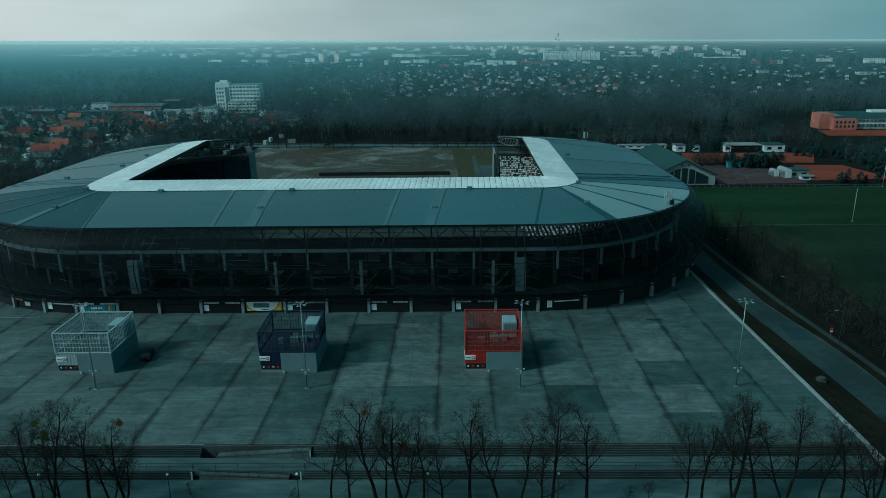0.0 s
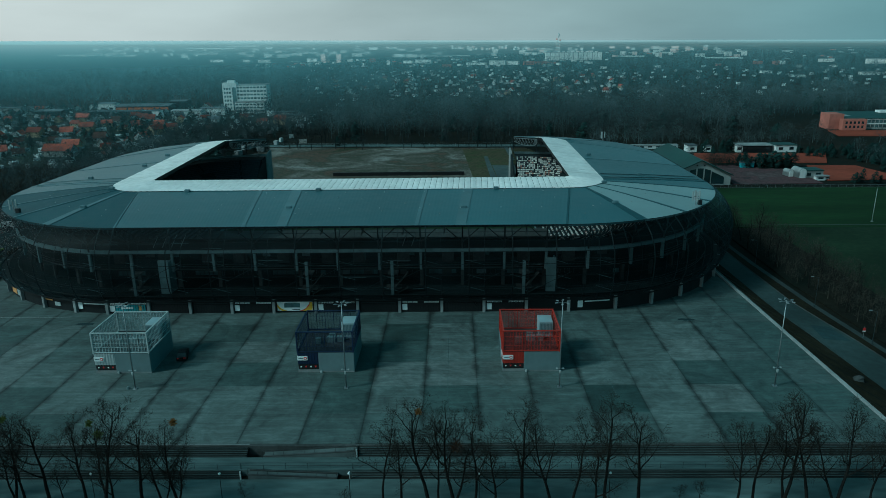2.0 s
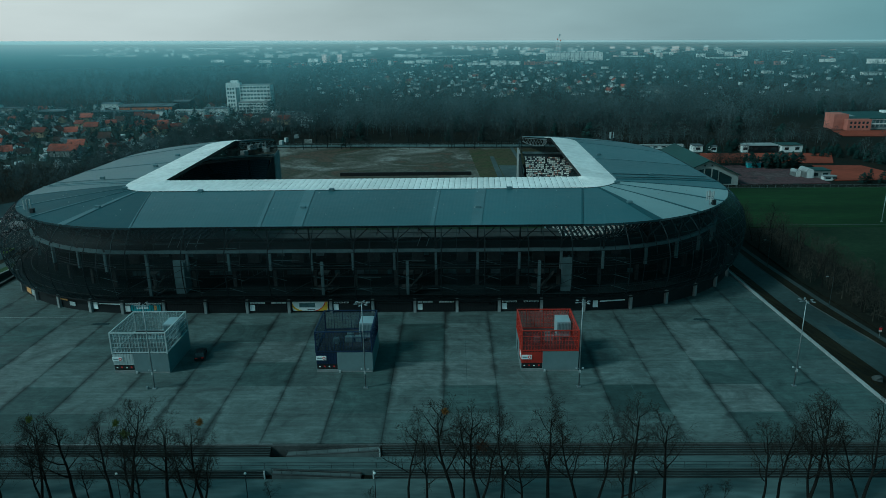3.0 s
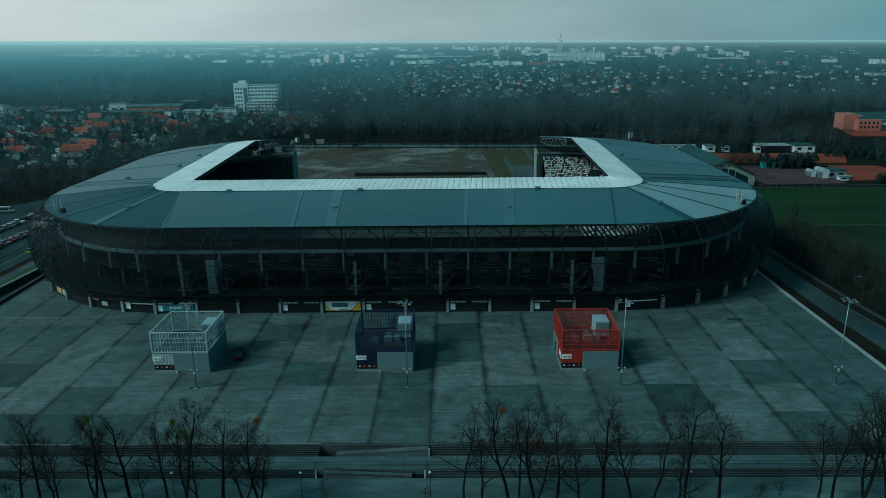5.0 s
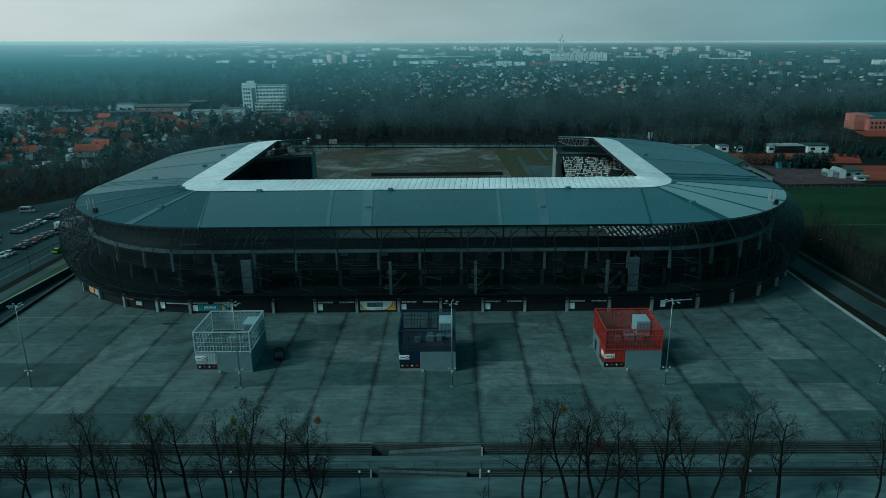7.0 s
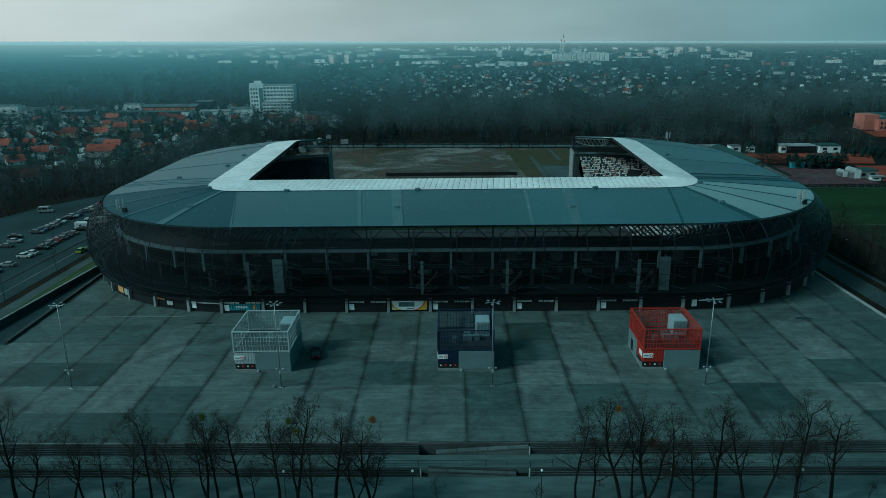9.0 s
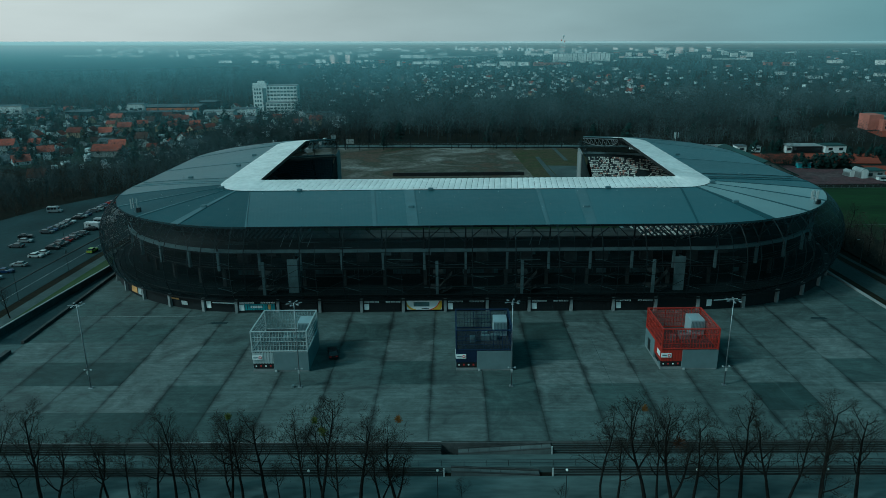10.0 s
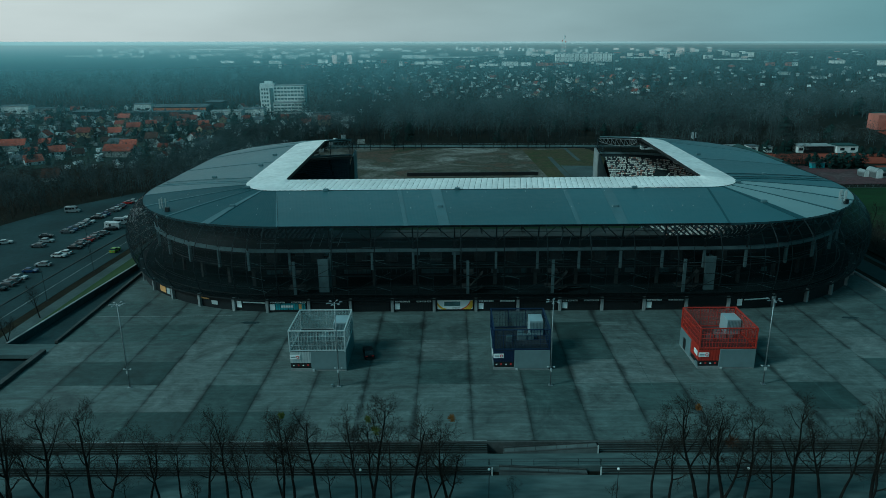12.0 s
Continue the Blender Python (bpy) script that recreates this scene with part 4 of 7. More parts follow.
for p, t in frame_at:
    part("column", Shape().box(p.x - 0.25, p.y - 0.3, 8.1, p.x + 0.25, p.y + 0.3, 12.1, t, (p.x, p.y)), concrete_inner, stadium, "pale concrete column behind the mesh")
    # lower part set back, with the gallery's shade put into its colour
    part("lower_column", Shape().box(p.x - 0.36, p.y + 2.6, 0, p.x + 0.36, p.y + 3.2, 7.7, t, (p.x, p.y)), concrete_dark, stadium, "lower column darkened and set back as if shaded")
    # raking strut that carries the roof
    c, sn = math.cos(radians(t - 90)), math.sin(radians(t - 90))
    top = Vector((p.x + c * 1.2, p.y + sn * 1.2, 17.9))
    part("roof_post", Shape().tube((p.x, p.y, 12.6), top, 0.2, 0.16, 6), steel_dark, stadium, "dark steel roof post")
    for d in (-3.6, 3.6):
        q = Vector((p.x - sn * d + c * 1.0, p.y + c * d + sn * 1.0, 17.7))
        part("roof_brace", Shape().tube((p.x, p.y, 14.2), q, 0.12, 0.1, 5), steel_dark, stadium, "dark steel brace under the roof")
front_in = CY_F - RE + 11
for k in range(12):
    x = -49.5 + 9 * k
    for j in range(3):
        xx = x - 3 + 3 * j
        part("window", Shape().box(xx - 1.2, front_in - 0.12, 8.8, xx + 1.2, front_in - 0.03, 11.2), glass_dark, stadium, "dark gallery window")
    if k % 2 == 0:
        part("window", Shape().box(x - 3.2, front_in - 0.12, 4.2, x + 3.2, front_in - 0.03, 6.8), glass_teal, stadium, "wide dark gallery window")
    for j in range(7):
        part("mullion", Shape().box(x - 3.2 + 1.05 * j, front_in - 0.25, 4.2, x - 3.1 + 1.05 * j, front_in - 0.13, 6.8), rib_steel, stadium, "thin window mullion")
    part("service_box", Shape().box(x - 2.0 + (k % 3), front_in - 3.4, 8.1, x + 0.6 + (k % 3), front_in - 1.2, 10.2 + 0.4 * (k % 2)), concrete_dark, stadium, "grey service box on the gallery")
# thin secondary ribs between the main ones, and slanted struts above the ring beam
for k in range(11):
    x = -49.5 + 9 * k + 0.0
    rib = Shape()
    pts = [Vector((x, CY_F - RE - (off - 0.1), z)) for z, off in SKIN]
    for p, q in zip(pts, pts[1:]):
        rib.tube(p, q, 0.05, n=4, caps=False)
    part("thin_rib", rib, rib_steel, stadium, "thin steel rib behind the mesh")
for x in (-40.6, -38.6, -36.6, -34.6, 14.0, 16.0):
    part("slant_strut", Shape().tube((x, CY_F - RE + 4, 13.0), (x + 1.0, CY_F - RE + 5.5, 15.6), 0.07, n=5), steel_grey, stadium, "slanted pale steel strut")
# gallery rails
for z in (4.5, 9.1):
    for s in (2, 3, 4):
        rail = Shape()
        for zz in (z - 0.5, z):
            pts = [eave(s, k / 20, -1.0 if z < 5 else -3.7, zz) for k in range(21)]
            for p, q in zip(pts, pts[1:]):
                rail.tube(p, q, 0.05, n=4, caps=False)
        part("gallery_rail", rail, rib_steel, stadium, "thin steel gallery rail")
# lift shafts and stair towers behind the mesh
for x in (-37.5, 46.0):
    part("shaft_wall", Shape().box(x - 1.1, CY_F - RE + 0.6, 3.5, x + 1.1, CY_F - RE + 1.1, 11.0), concrete_inner, stadium, "tall pale concrete shaft wall")
    part("shaft_wall", Shape().box(x + 0.7, CY_F - RE + 1.1, 3.5, x + 1.1, CY_F - RE + 4.0, 10.6), concrete_inner, stadium, "concrete shaft return wall")
for x in (-43.5, -6.2, 12.0, 40.0):
    part("stair_wall", Shape().box(x - 0.3, CY_F - RE - 1.1, 3.5, x + 0.3, CY_F - RE - 0.6, 11.0), concrete_inner, stadium, "narrow pale concrete stair wall")
    for z, w in ((5.0, 1.9), (8.3, 1.2)):
        part("stair_landing", Shape().box(x - w * 0.75, CY_F - RE - 1.0, z - 0.2, x + w, CY_F - RE + 1.6, z), concrete_dark, stadium, "concrete stair landing")
    for z0, z1 in ((3.5, 5.0), (5.0, 8.2)):
        rows = [[(x + 0.6 + 2.6 * k, CY_F - RE + d, z0 + (z1 - z0) * k) for d in (0.9, -0.4)] for k in (0, 1)]
        part("stair_flight", Shape().slab(rows, 0.25), concrete_dark, stadium, "raking concrete stair flight")

# thin stays behind the mesh, three to a bay, and a few pipes that are not quite level
wrng = random.Random(33)
for k in range(13):
    for z in (11.7, 8.5, 5.9):
        x = -53.0 + 9 * k
        part("stay", Shape().tube((x, CY_F - RE - 2.6, z), (x + 3.6, CY_F - RE - 2.6, z - 1.05), 0.04, n=4), concrete_inner, stadium, "thin slanting steel stay behind the mesh")
    for j in range(2):
        x = -54 + 9 * k + wrng.uniform(-2, 6)
        z, w = wrng.choice((4.4, 6.9, 9.6, 10.8, 13.6, 14.8)) + wrng.uniform(-0.2, 0.2), wrng.uniform(1.6, 5.5)
        part("pipe", Shape().tube((x, CY_F - RE + 0.6, z), (min(x + w, 62), CY_F - RE + 0.6, z + wrng.uniform(-0.1, 0.1)), 0.04, n=4), wrng.choice((concrete_inner, rib_steel)), stadium, "thin steel pipe behind the mesh")
    for j in range(2):
        x, z = -52 + 9 * k + wrng.uniform(0, 7), wrng.choice((3.6, 8.1))
        part("wall_panel", Shape().box(x, front_in - 0.3, z + 0.6, x + wrng.uniform(0.8, 2.4), front_in - 0.14, z + wrng.uniform(1.6, 2.8)), wrng.choice((glass_teal, concrete_dark, concrete_inner)), stadium, "grey panel on the gallery wall")
for z, o in ((8.12, -3.55), (3.55, 1.05)):
    for s in (2, 3, 4):
        edge = [[tuple(eave(s, k / 24, o + d, z + h)) for k in range(25)] for d, h in ((0.0, -0.12), (0.0, 0.06))]
        part("slab_edge", Shape().grid(edge), concrete_dark, stadium, "grey edge of the gallery floor")

# diagonal bracing of the skin
for k in range(11):
    x = -49.5 + 9 * k
    for d in (0, 1):
        pa, pb = (x, 5.0), (x + 9, 9.5)
        if (k + d) % 2:
            continue
        y = CY_F - RE - 4.0
        part("brace", Shape().tube((pa[0], y, pa[1] + 2.8 * d), (pb[0], y, pb[1] + 2.8 * d), 0.06, n=4), rib_steel, stadium, "thin diagonal steel brace")

# ---- seating bowl ----
ROWS_N = 30
def bowl(s, u, v):
    """v 0: top row by the galleries, 1: front row by the pitch."""
    a = eave(s, u, -11, 12.6)
    x, y = ring_point(s, u, 46.5, 188.0, 228.0, 3.0)
    x += DX
    return a.lerp(Vector((x, y, -1.6)), v)


for s in range(7):
    n = 16
    rows = []
    for j in range(ROWS_N):
        for v, w in ((j / ROWS_N, j / ROWS_N), ((j + 1) / ROWS_N, j / ROWS_N)):
            rows.append([(bowl(s, k / n, v).x, bowl(s, k / n, v).y, bowl(s, k / n, w).z) for k in range(n + 1)])
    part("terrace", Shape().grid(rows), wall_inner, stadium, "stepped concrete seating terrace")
    front = [[tuple(bowl(s, k / n, 1.0) + Vector((0, 0, d))) for k in range(n + 1)] for d in (-3, 0.6)]
    part("front_parapet", Shape().grid(front), concrete_inner, stadium, "low concrete parapet in front of the seats")
srng = random.Random(11)
seat_sets = {"white": Shape(), "red": Shape(), "dark": Shape()}
for s in (0, 1, 2, 4, 5, 6):
    lg = LENGTH[s]
    for j in range(1, ROWS_N - 1):
        m = max(6, int(lg * (1 - 0.75 * j / ROWS_N * (s % 2 == 0)) / 0.85))
        for k in range(m):
            u0, u1 = (k + 0.08) / m, (k + 0.92) / m
            if 0.46 < (u0 * 3) % 1 < 0.5 or (7 <= j <= 12 and 0.42 < u0 < 0.55):
                continue
            pick = srng.random()
            if s < 3:
                pick = 0.9 + 0.1 * pick
            key = "white" if pick < 0.6 else ("red" if pick < 0.72 else "dark")
            pa, pb = bowl(s, u0, (j + 0.35) / ROWS_N), bowl(s, u1, (j + 0.35) / ROWS_N)
            pc, pd = bowl(s, u1, (j + 0.02) / ROWS_N), bowl(s, u0, (j + 0.02) / ROWS_N)
            z = bowl(s, u0, j / ROWS_N).z
            seat_sets[key].add([(q.x, q.y, z + h) for h, qs in ((0.02, (pa, pb, pc, pd)), (0.2, (pa, pb))) for q in qs] + [(pc.x, pc.y, z + 0.45), (pd.x, pd.y, z + 0.45)],
                               [(0, 1, 5, 4), (1, 2, 6, 5), (2, 3, 7, 6), (3, 0, 4, 7), (4, 5, 6, 7)])
for key, mt, lb in (("white", seat_mix, "pale stadium seats"), ("red", seat_red, "red stadium seats"), ("dark", seat_dark, "dark stadium seats")):
    part("seating", seat_sets[key], mt, stadium, lb, kind="stuff")
# vomitory mouth with a pale lintel in each wing: a solid black box for the shaded opening
for s in (1, 5):
    p = bowl(s, 0.5, 0.35)
    sg = 1 if s == 5 else -1
    part("tunnel_mouth", Shape().box(p.x - 2.4, p.y - 2.4, p.z - 2.2, p.x + 2.4, p.y + 2.4, p.z + 0.9), facade_black, stadium, "black box standing in for a shaded tunnel mouth")
    part("tunnel_roof", Shape().box(p.x - 2.6, p.y - 2.6, p.z + 0.95, p.x + 2.6, p.y + 2.6, p.z + 1.2), concrete_light, stadium, "pale tunnel roof")

# cut ends of the two wings: end walls with a raking top
for sg in (-1, 1):
    x = sg * (CX - 0.35)
    prof = [(CY_B + RE - 0.4, -4.6), (CY_B + RE - 0.4, 14.2), (268.5, 13.4), (266.5, 13.2), (265.5, -4.6)]
    sh = Shape().add([(x + d, y, z) for d in (-0.35 * 1, 0.35) for y, z in prof], [(0, 1, 2, 3, 4), (9, 8, 7, 6, 5)] + [(i, 5 + i, 5 + (i + 1) % 5, (i + 1) % 5) for i in range(5)])
    part("end_wall", sh, concrete_light, stadium, "pale concrete end wall of the cut-off stand")
    prof = [(265.4, -4.6), (265.4, 13.0), (228.0, -1.2), (228.0, -4.6)]
    sh = Shape().add([(x + d, y, z) for d in (-0.25, 0.25) for y, z in prof], [(0, 1, 2, 3), (7, 6, 5, 4)] + [(i, 4 + i, 4 + (i + 1) % 4, (i + 1) % 4) for i in range(4)])
    part("end_wall", sh, wall_inner, stadium, "raking concrete side of the stand")
    rows = [[(x + sg * 0.1, y, z) for y in (257, CY_B + RE)] for z in (14.3, 18.2)]
    part("end_screen", Shape().grid(rows), skin_mesh, stadium, "dark mesh screen under the roof end")

# ---- small things on the roof ----
def roof_z(s, u, v):
    e, m = eave(s, u), band(s, u)
    return e.lerp(m, v) + Vector((0, 0, 0.12 + 0.18 * math.sin(math.pi * v)))


for s, u, v in ((2, 0.75, 0.45), (3, 0.37, 0.45), (3, 0.115, 0.99), (3, 0.42, 0.99), (3, 0.765, 0.42), (3, 0.83, 0.99), (4, 0.25, 0.45), (4, 0.7, 0.98), (2, 0.42, 0.98), (1, 0.86, 0.55), (1, 0.3, 0.9), (5, 0.1, 0.6), (5, 0.6, 0.9), (1, 0.6, 0.9)):
    p = roof_z(s, u, v)
    part("vent", Shape().bevel_box(p.x - 0.65, p.y - 0.4, p.z - 0.05, p.x + 0.65, p.y + 0.4, p.z + 0.5, 0.12), roof_strip, stadium, "small grey roof vent")
for s, us in ((3, [k / 11 + 0.03 for k in range(11)]), (2, [0.1, 0.3, 0.5, 0.66, 0.9]), (4, [0.12, 0.34, 0.54, 0.74, 0.9]), (5, [0.2, 0.5, 0.8]), (1, [0.2, 0.5, 0.8])):
    for u in us:
        for v in (0.42,) if s != 3 else (0.42, 0.9):
            p = roof_z(s, u, v)
            part("roof_anchor", Shape().bevel_box(p.x - 0.09, p.y - 0.09, p.z - 0.02, p.x + 0.09, p.y + 0.09, p.z + 0.18, 0.03), lamp_glass, stadium, "small pale roof anchor")
# thin cable trays on the wings
for s, v0 in ((1, 0.3), (5, 0.3), (5, 0.55)):
    for du in (0.9, 0.97):
        a, b = roof_z(s, du if s == 1 else 1 - du, 0.05), roof_z(s, du if s == 1 else 1 - du, 0.98)
        mid = roof_z(s, du if s == 1 else 1 - du, 0.5)
        for p, q in ((a, mid), (mid, b)):
            part("cable_tray", Shape().tube(p + Vector((0, 0, 0.05)), q + Vector((0, 0, 0.05)), 0.12, n=4), roof_strip, stadium, "pale cable tray on the roof")


def antenna(s, u, v, n_panels):
    """A short mast with panel antennas on the roof."""
    p = roof_z(s, u, v)
    a = thing("antenna_mast", pose(X0 + p.x, p.y, p.z - 0.1), "short steel mast with pale panel antennas on the roof", "antenna", "roof antennas")
    part("mast", Shape().tube((0, 0, 0), (0, 0, 3.4), 0.09, 0.06, 8), steel_grey, a)
    for k in range(n_panels):
        t = 6.283 * k / n_panels
        x, y = 0.75 * math.cos(t), 0.75 * math.sin(t)
        part("antenna_panel", Shape().bevel_box(x - 0.16, y - 0.1, 0.9, x + 0.16, y + 0.1, 3.2, 0.04), lamp_glass, a, "pale panel antenna")
        part("bracket", Shape().tube((0, 0, 1.9), (x, y, 1.9), 0.04, n=5), steel_dark, a)
    part("cabinet", Shape().bevel_box(0.5, -0.4, 0, 1.4, 0.4, 1.1, 0.06), steel_dark, a, "dark equipment cabinet")
    return a


antenna(2, 0.5, 0.06, 3)
antenna(4, 0.55, 0.06, 4)
antenna(6, 0.45, 0.1, 3)

# ---- pitch and dugouts inside ----
tagged(part("pitch", Shape().box(X0 - 60, 178, -4.4, X0 + 60, 258, -2.2), lawn), "dark green football pitch inside the stadium", "pitch", kind="structure")
dug = thing("barrier_wall", pose(X0 + 1, 311, ground_z(0, 311)), "long low black barrier behind the pitch", "barrier")
part("boards", Shape().bevel_box(-30.5, -0.25, 0, 29, 0.25, 1.7, 0.05), black_board, dug)
for k in range(16):
    part("post", Shape().box(-30.5 + 3.9 * k - 0.12, 0.28, 0, -30.5 + 3.9 * k + 0.12, 0.6, 1.6), steel_dark, dug)

# ---- three kiosks on the forecourt ----
def kiosk(x, y, colour, cage, name):
    """A square kiosk: panelled ground floor, open-topped steel cage above with a roof deck and plant inside."""
    W, D, H1, H2 = 10.0, 10.0, 3.75, 7.75
    k = thing("kiosk", pose(x, y, 0), f"two-storey {name} steel kiosk with grey base and open cage on top", "kiosk", "forecourt kiosks")
    part("base", Shape().box(0.05, 0.05, -0.1, W - 0.05, D - 0.05, 0.42), concrete_light, k, "grey plinth")
    # solid core painted black for the shade inside
    part("core", Shape().box(0.3, 0.45, 0.42, W - 0.3, D - 0.3, H1 - 0.1), facade_black, k, "black box standing in for the shaded inner room")
    # grey front panel and side panels
    part("front_panel", Shape().bevel_box(3.75, -0.02, 0.3, W, 0.4, H1, 0.03), kiosk_grey, k, "smooth grey front panel")
    part("side_panel", Shape().box(W - 0.28, 0.42, 0.3, W, D, H1), kiosk_grey, k, "grey side panel")
    part("back_panel", Shape().box(0.0, D - 0.28, 0.3, W - 0.3, D, H1), kiosk_grey, k, "grey back panel")
    part("side_panel", Shape().box(0.0, 4.2, 0.3, 0.28, D - 0.3, H1 + 0.0), kiosk_grey, k, "grey side panel")
    part("side_panel", Shape().box(0.0, 0.2, 0.3, 0.28, 1.6, 0.9), kiosk_grey, k, "grey side plinth panel")
    # ribbed coloured corner over the serving hatch, wrapping round the side
    for j in range(15):
        part("rib", Shape().box(0.06 + 0.246 * j, 0.06 if j % 2 else 0.12, 1.55, 0.06 + 0.246 * (j + 1), 0.4, H1), colour, k, f"upright {name} cladding rib")
    for j in range(15):
        part("rib", Shape().box(0.02 if j % 2 else 0.08, 0.42 + 0.25 * j, 1.55, 0.3, 0.42 + 0.25 * (j + 1), H1), colour, k, f"upright {name} cladding rib")
    part("hatch", Shape().box(0.1, 0.18, 0.62, 3.72, 0.4, 1.53), black_board, k, "dark serving hatch")
    for j in range(4):
        part("hatch_notice", Shape().box(0.45 + 0.85 * j, 0.14, 0.92, 0.72 + 0.85 * j, 0.18, 1.12 + 0.08 * (j % 2)), (sign_white, sign_red)[j % 2], k, "small notice on the hatch")
    sign = part("sign", Shape().bevel_box(0.05, -0.06, 2.35, 1.85, 0.04, 3.15, 0.02), sign_white, k, "white sign with a round red emblem")
    disc = Shape()
    disc.tube((1.45, -0.1, 2.75), (1.45, -0.065, 2.75), 0.28, n=14)
    part("emblem", disc, sign_red, sign)
    disc = Shape()
    disc.tube((1.45, -0.13, 2.75), (1.45, -0.105, 2.75), 0.15, n=12)
    part("emblem_centre", disc, sign_white, sign)
    part("sign_writing", Shape().box(0.25, -0.09, 2.66, 1.05, -0.064, 2.84), kiosk_grey, sign)
    part("side_sign", Shape().box(-0.05, 0.5, 2.3, 0.015, 2.2, 3.2), sign_white, k, "white side sign")
    part("side_door", Shape().box(-0.02, 6.6, 0.42, 0.03, 8.0, 2.6), black_board, k, "dark side doorway")
    # roof deck
    part("deck", Shape().box(0.1, 0.1, H1 - 0.09, W - 0.1, D - 0.1, H1 + 0.12), deck_mat, k, "dark roof deck")
    # cage: frame, posts, rails, bars
    t = 0.11
    for px in (0.0, W - 2 * t):
        for py in (0.0, D - 2 * t):
            part("corner_post", Shape().box(px, py, H1, px + 2 * t, py + 2 * t, H2), cage, k)
    for z in (H1 + 0.12, H2 - 0.16):
        for a, b, c, d in ((2 * t, 0, W - 2 * t, 2 * t), (2 * t, D - 2 * t, W - 2 * t, D), (0, 2 * t, 2 * t, D - 2 * t), (W - 2 * t, 2 * t, W, D - 2 * t)):
            part("frame_rail", Shape().box(a, b, z, c, d, z + 0.16), cage, k)
    for z in (H1 + 1.2, H1 + 2.0, H1 + 2.8):
        for a, b, c, d in ((0.2, 0.05, W - 0.2, 0.11), (0.2, D - 0.11, W - 0.2, D - 0.05), (0.05, 0.2, 0.11, D - 0.2), (W - 0.11, 0.2, W - 0.05, D - 0.2)):
            part("cross_rail", Shape().box(a, b, z, c, d, z + 0.04), cage, k)
    for j in range(1, 18):
        wide = 0.09 if j % 3 == 0 else 0.035
        o = 0.2 + j * (W - 0.4) / 18
        for a, b in ((o, 0.12), (o, D - 0.12)):
            part("bar", Shape().box(a - wide / 2, b - 0.02, H1 + 0.3, a + wide / 2, b + 0.02, H2 - 0.2), cage, k)
        for a, b in ((0.12, o), (W - 0.12, o)):
            part("bar", Shape().box(a - 0.02, b - wide / 2, H1 + 0.3, a + 0.02, b + wide / 2, H2 - 0.2), cage, k)
    # perforated sheets behind the bars
    for a, b, c, d in ((0.2, 0.16, W - 0.2, 0.17), (0.2, D - 0.17, W - 0.2, D - 0.16), (0.16, 0.2, 0.17, D - 0.2), (W - 0.17, 0.2, W - 0.16, D - 0.2)):
        part("mesh_sheet", Shape().box(a, b, H1 + 0.3, c, d, H2 - 0.2), sheer[name], k, f"fine {name} wire mesh")
    # plant on the deck: stair housing, units, pipes
    part("stair_housing", Shape().bevel_box(W - 3.0, D - 3.9, H1 + 0.12, W - 0.5, D - 0.5, H1 + 3.0, 0.05), box_grey, k, "pale steel stair housing")
    gr = Shape()
    for j in range(9):
        gr.box(W - 2.9 + 0.26 * j, D - 3.95, H1 + 0.7, W - 2.8 + 0.26 * j, D - 3.91, H1 + 2.7)
    part("louvre", gr, kiosk_grey, k, "grey louvred front of the housing")
    for ux, uy, uw in ((4.6, 4.0, 1.6), (6.4, 4.2, 1.2), (4.8, 5.6, 1.1), (2.6, 3.4, 1.0)):
        part("air_unit", Shape().bevel_box(ux, uy, H1 + 0.12, ux + uw, uy + 0.9, H1 + 1.15, 0.06), kiosk_grey, k, "grey air handling unit")
    part("duct", Shape().tube((4.8, 5.2, H1 + 0.5), (8.2, 5.2, H1 + 0.5), 0.25, n=8), kiosk_grey, k, "round grey metal duct")
    part("side_light", Shape().bevel_box(3.95, -0.25, 0.02, 4.35, -0.03, 0.4, 0.05), lamp_glass, k, "small pale box at the foot")
    return k


deck_mat = surface("dark_roof_felt", (0.045, 0.047, 0.05), 0.8, grain=1, vary=0.3)
sheer = {"white": see_through(surface("white_wire_mesh", (0.32, 0.4, 0.41), 0.5, grain=2, vary=0.1), 0.76),
         "blue": see_through(surface("blue_wire_mesh", (0.01, 0.026, 0.06), 0.5, grain=2, vary=0.1), 0.8),
         "red": see_through(surface("red_wire_mesh", (0.38, 0.03, 0.018), 0.5, grain=2, vary=0.1), 0.73)}
kiosk(-69.75, 111.0, kiosk_white, kiosk_white, "white")
kiosk(-33.75, 111.0, kiosk_blue, kiosk_blue, "blue")
kiosk(2.25, 111.0, kiosk_red, kiosk_red, "red")

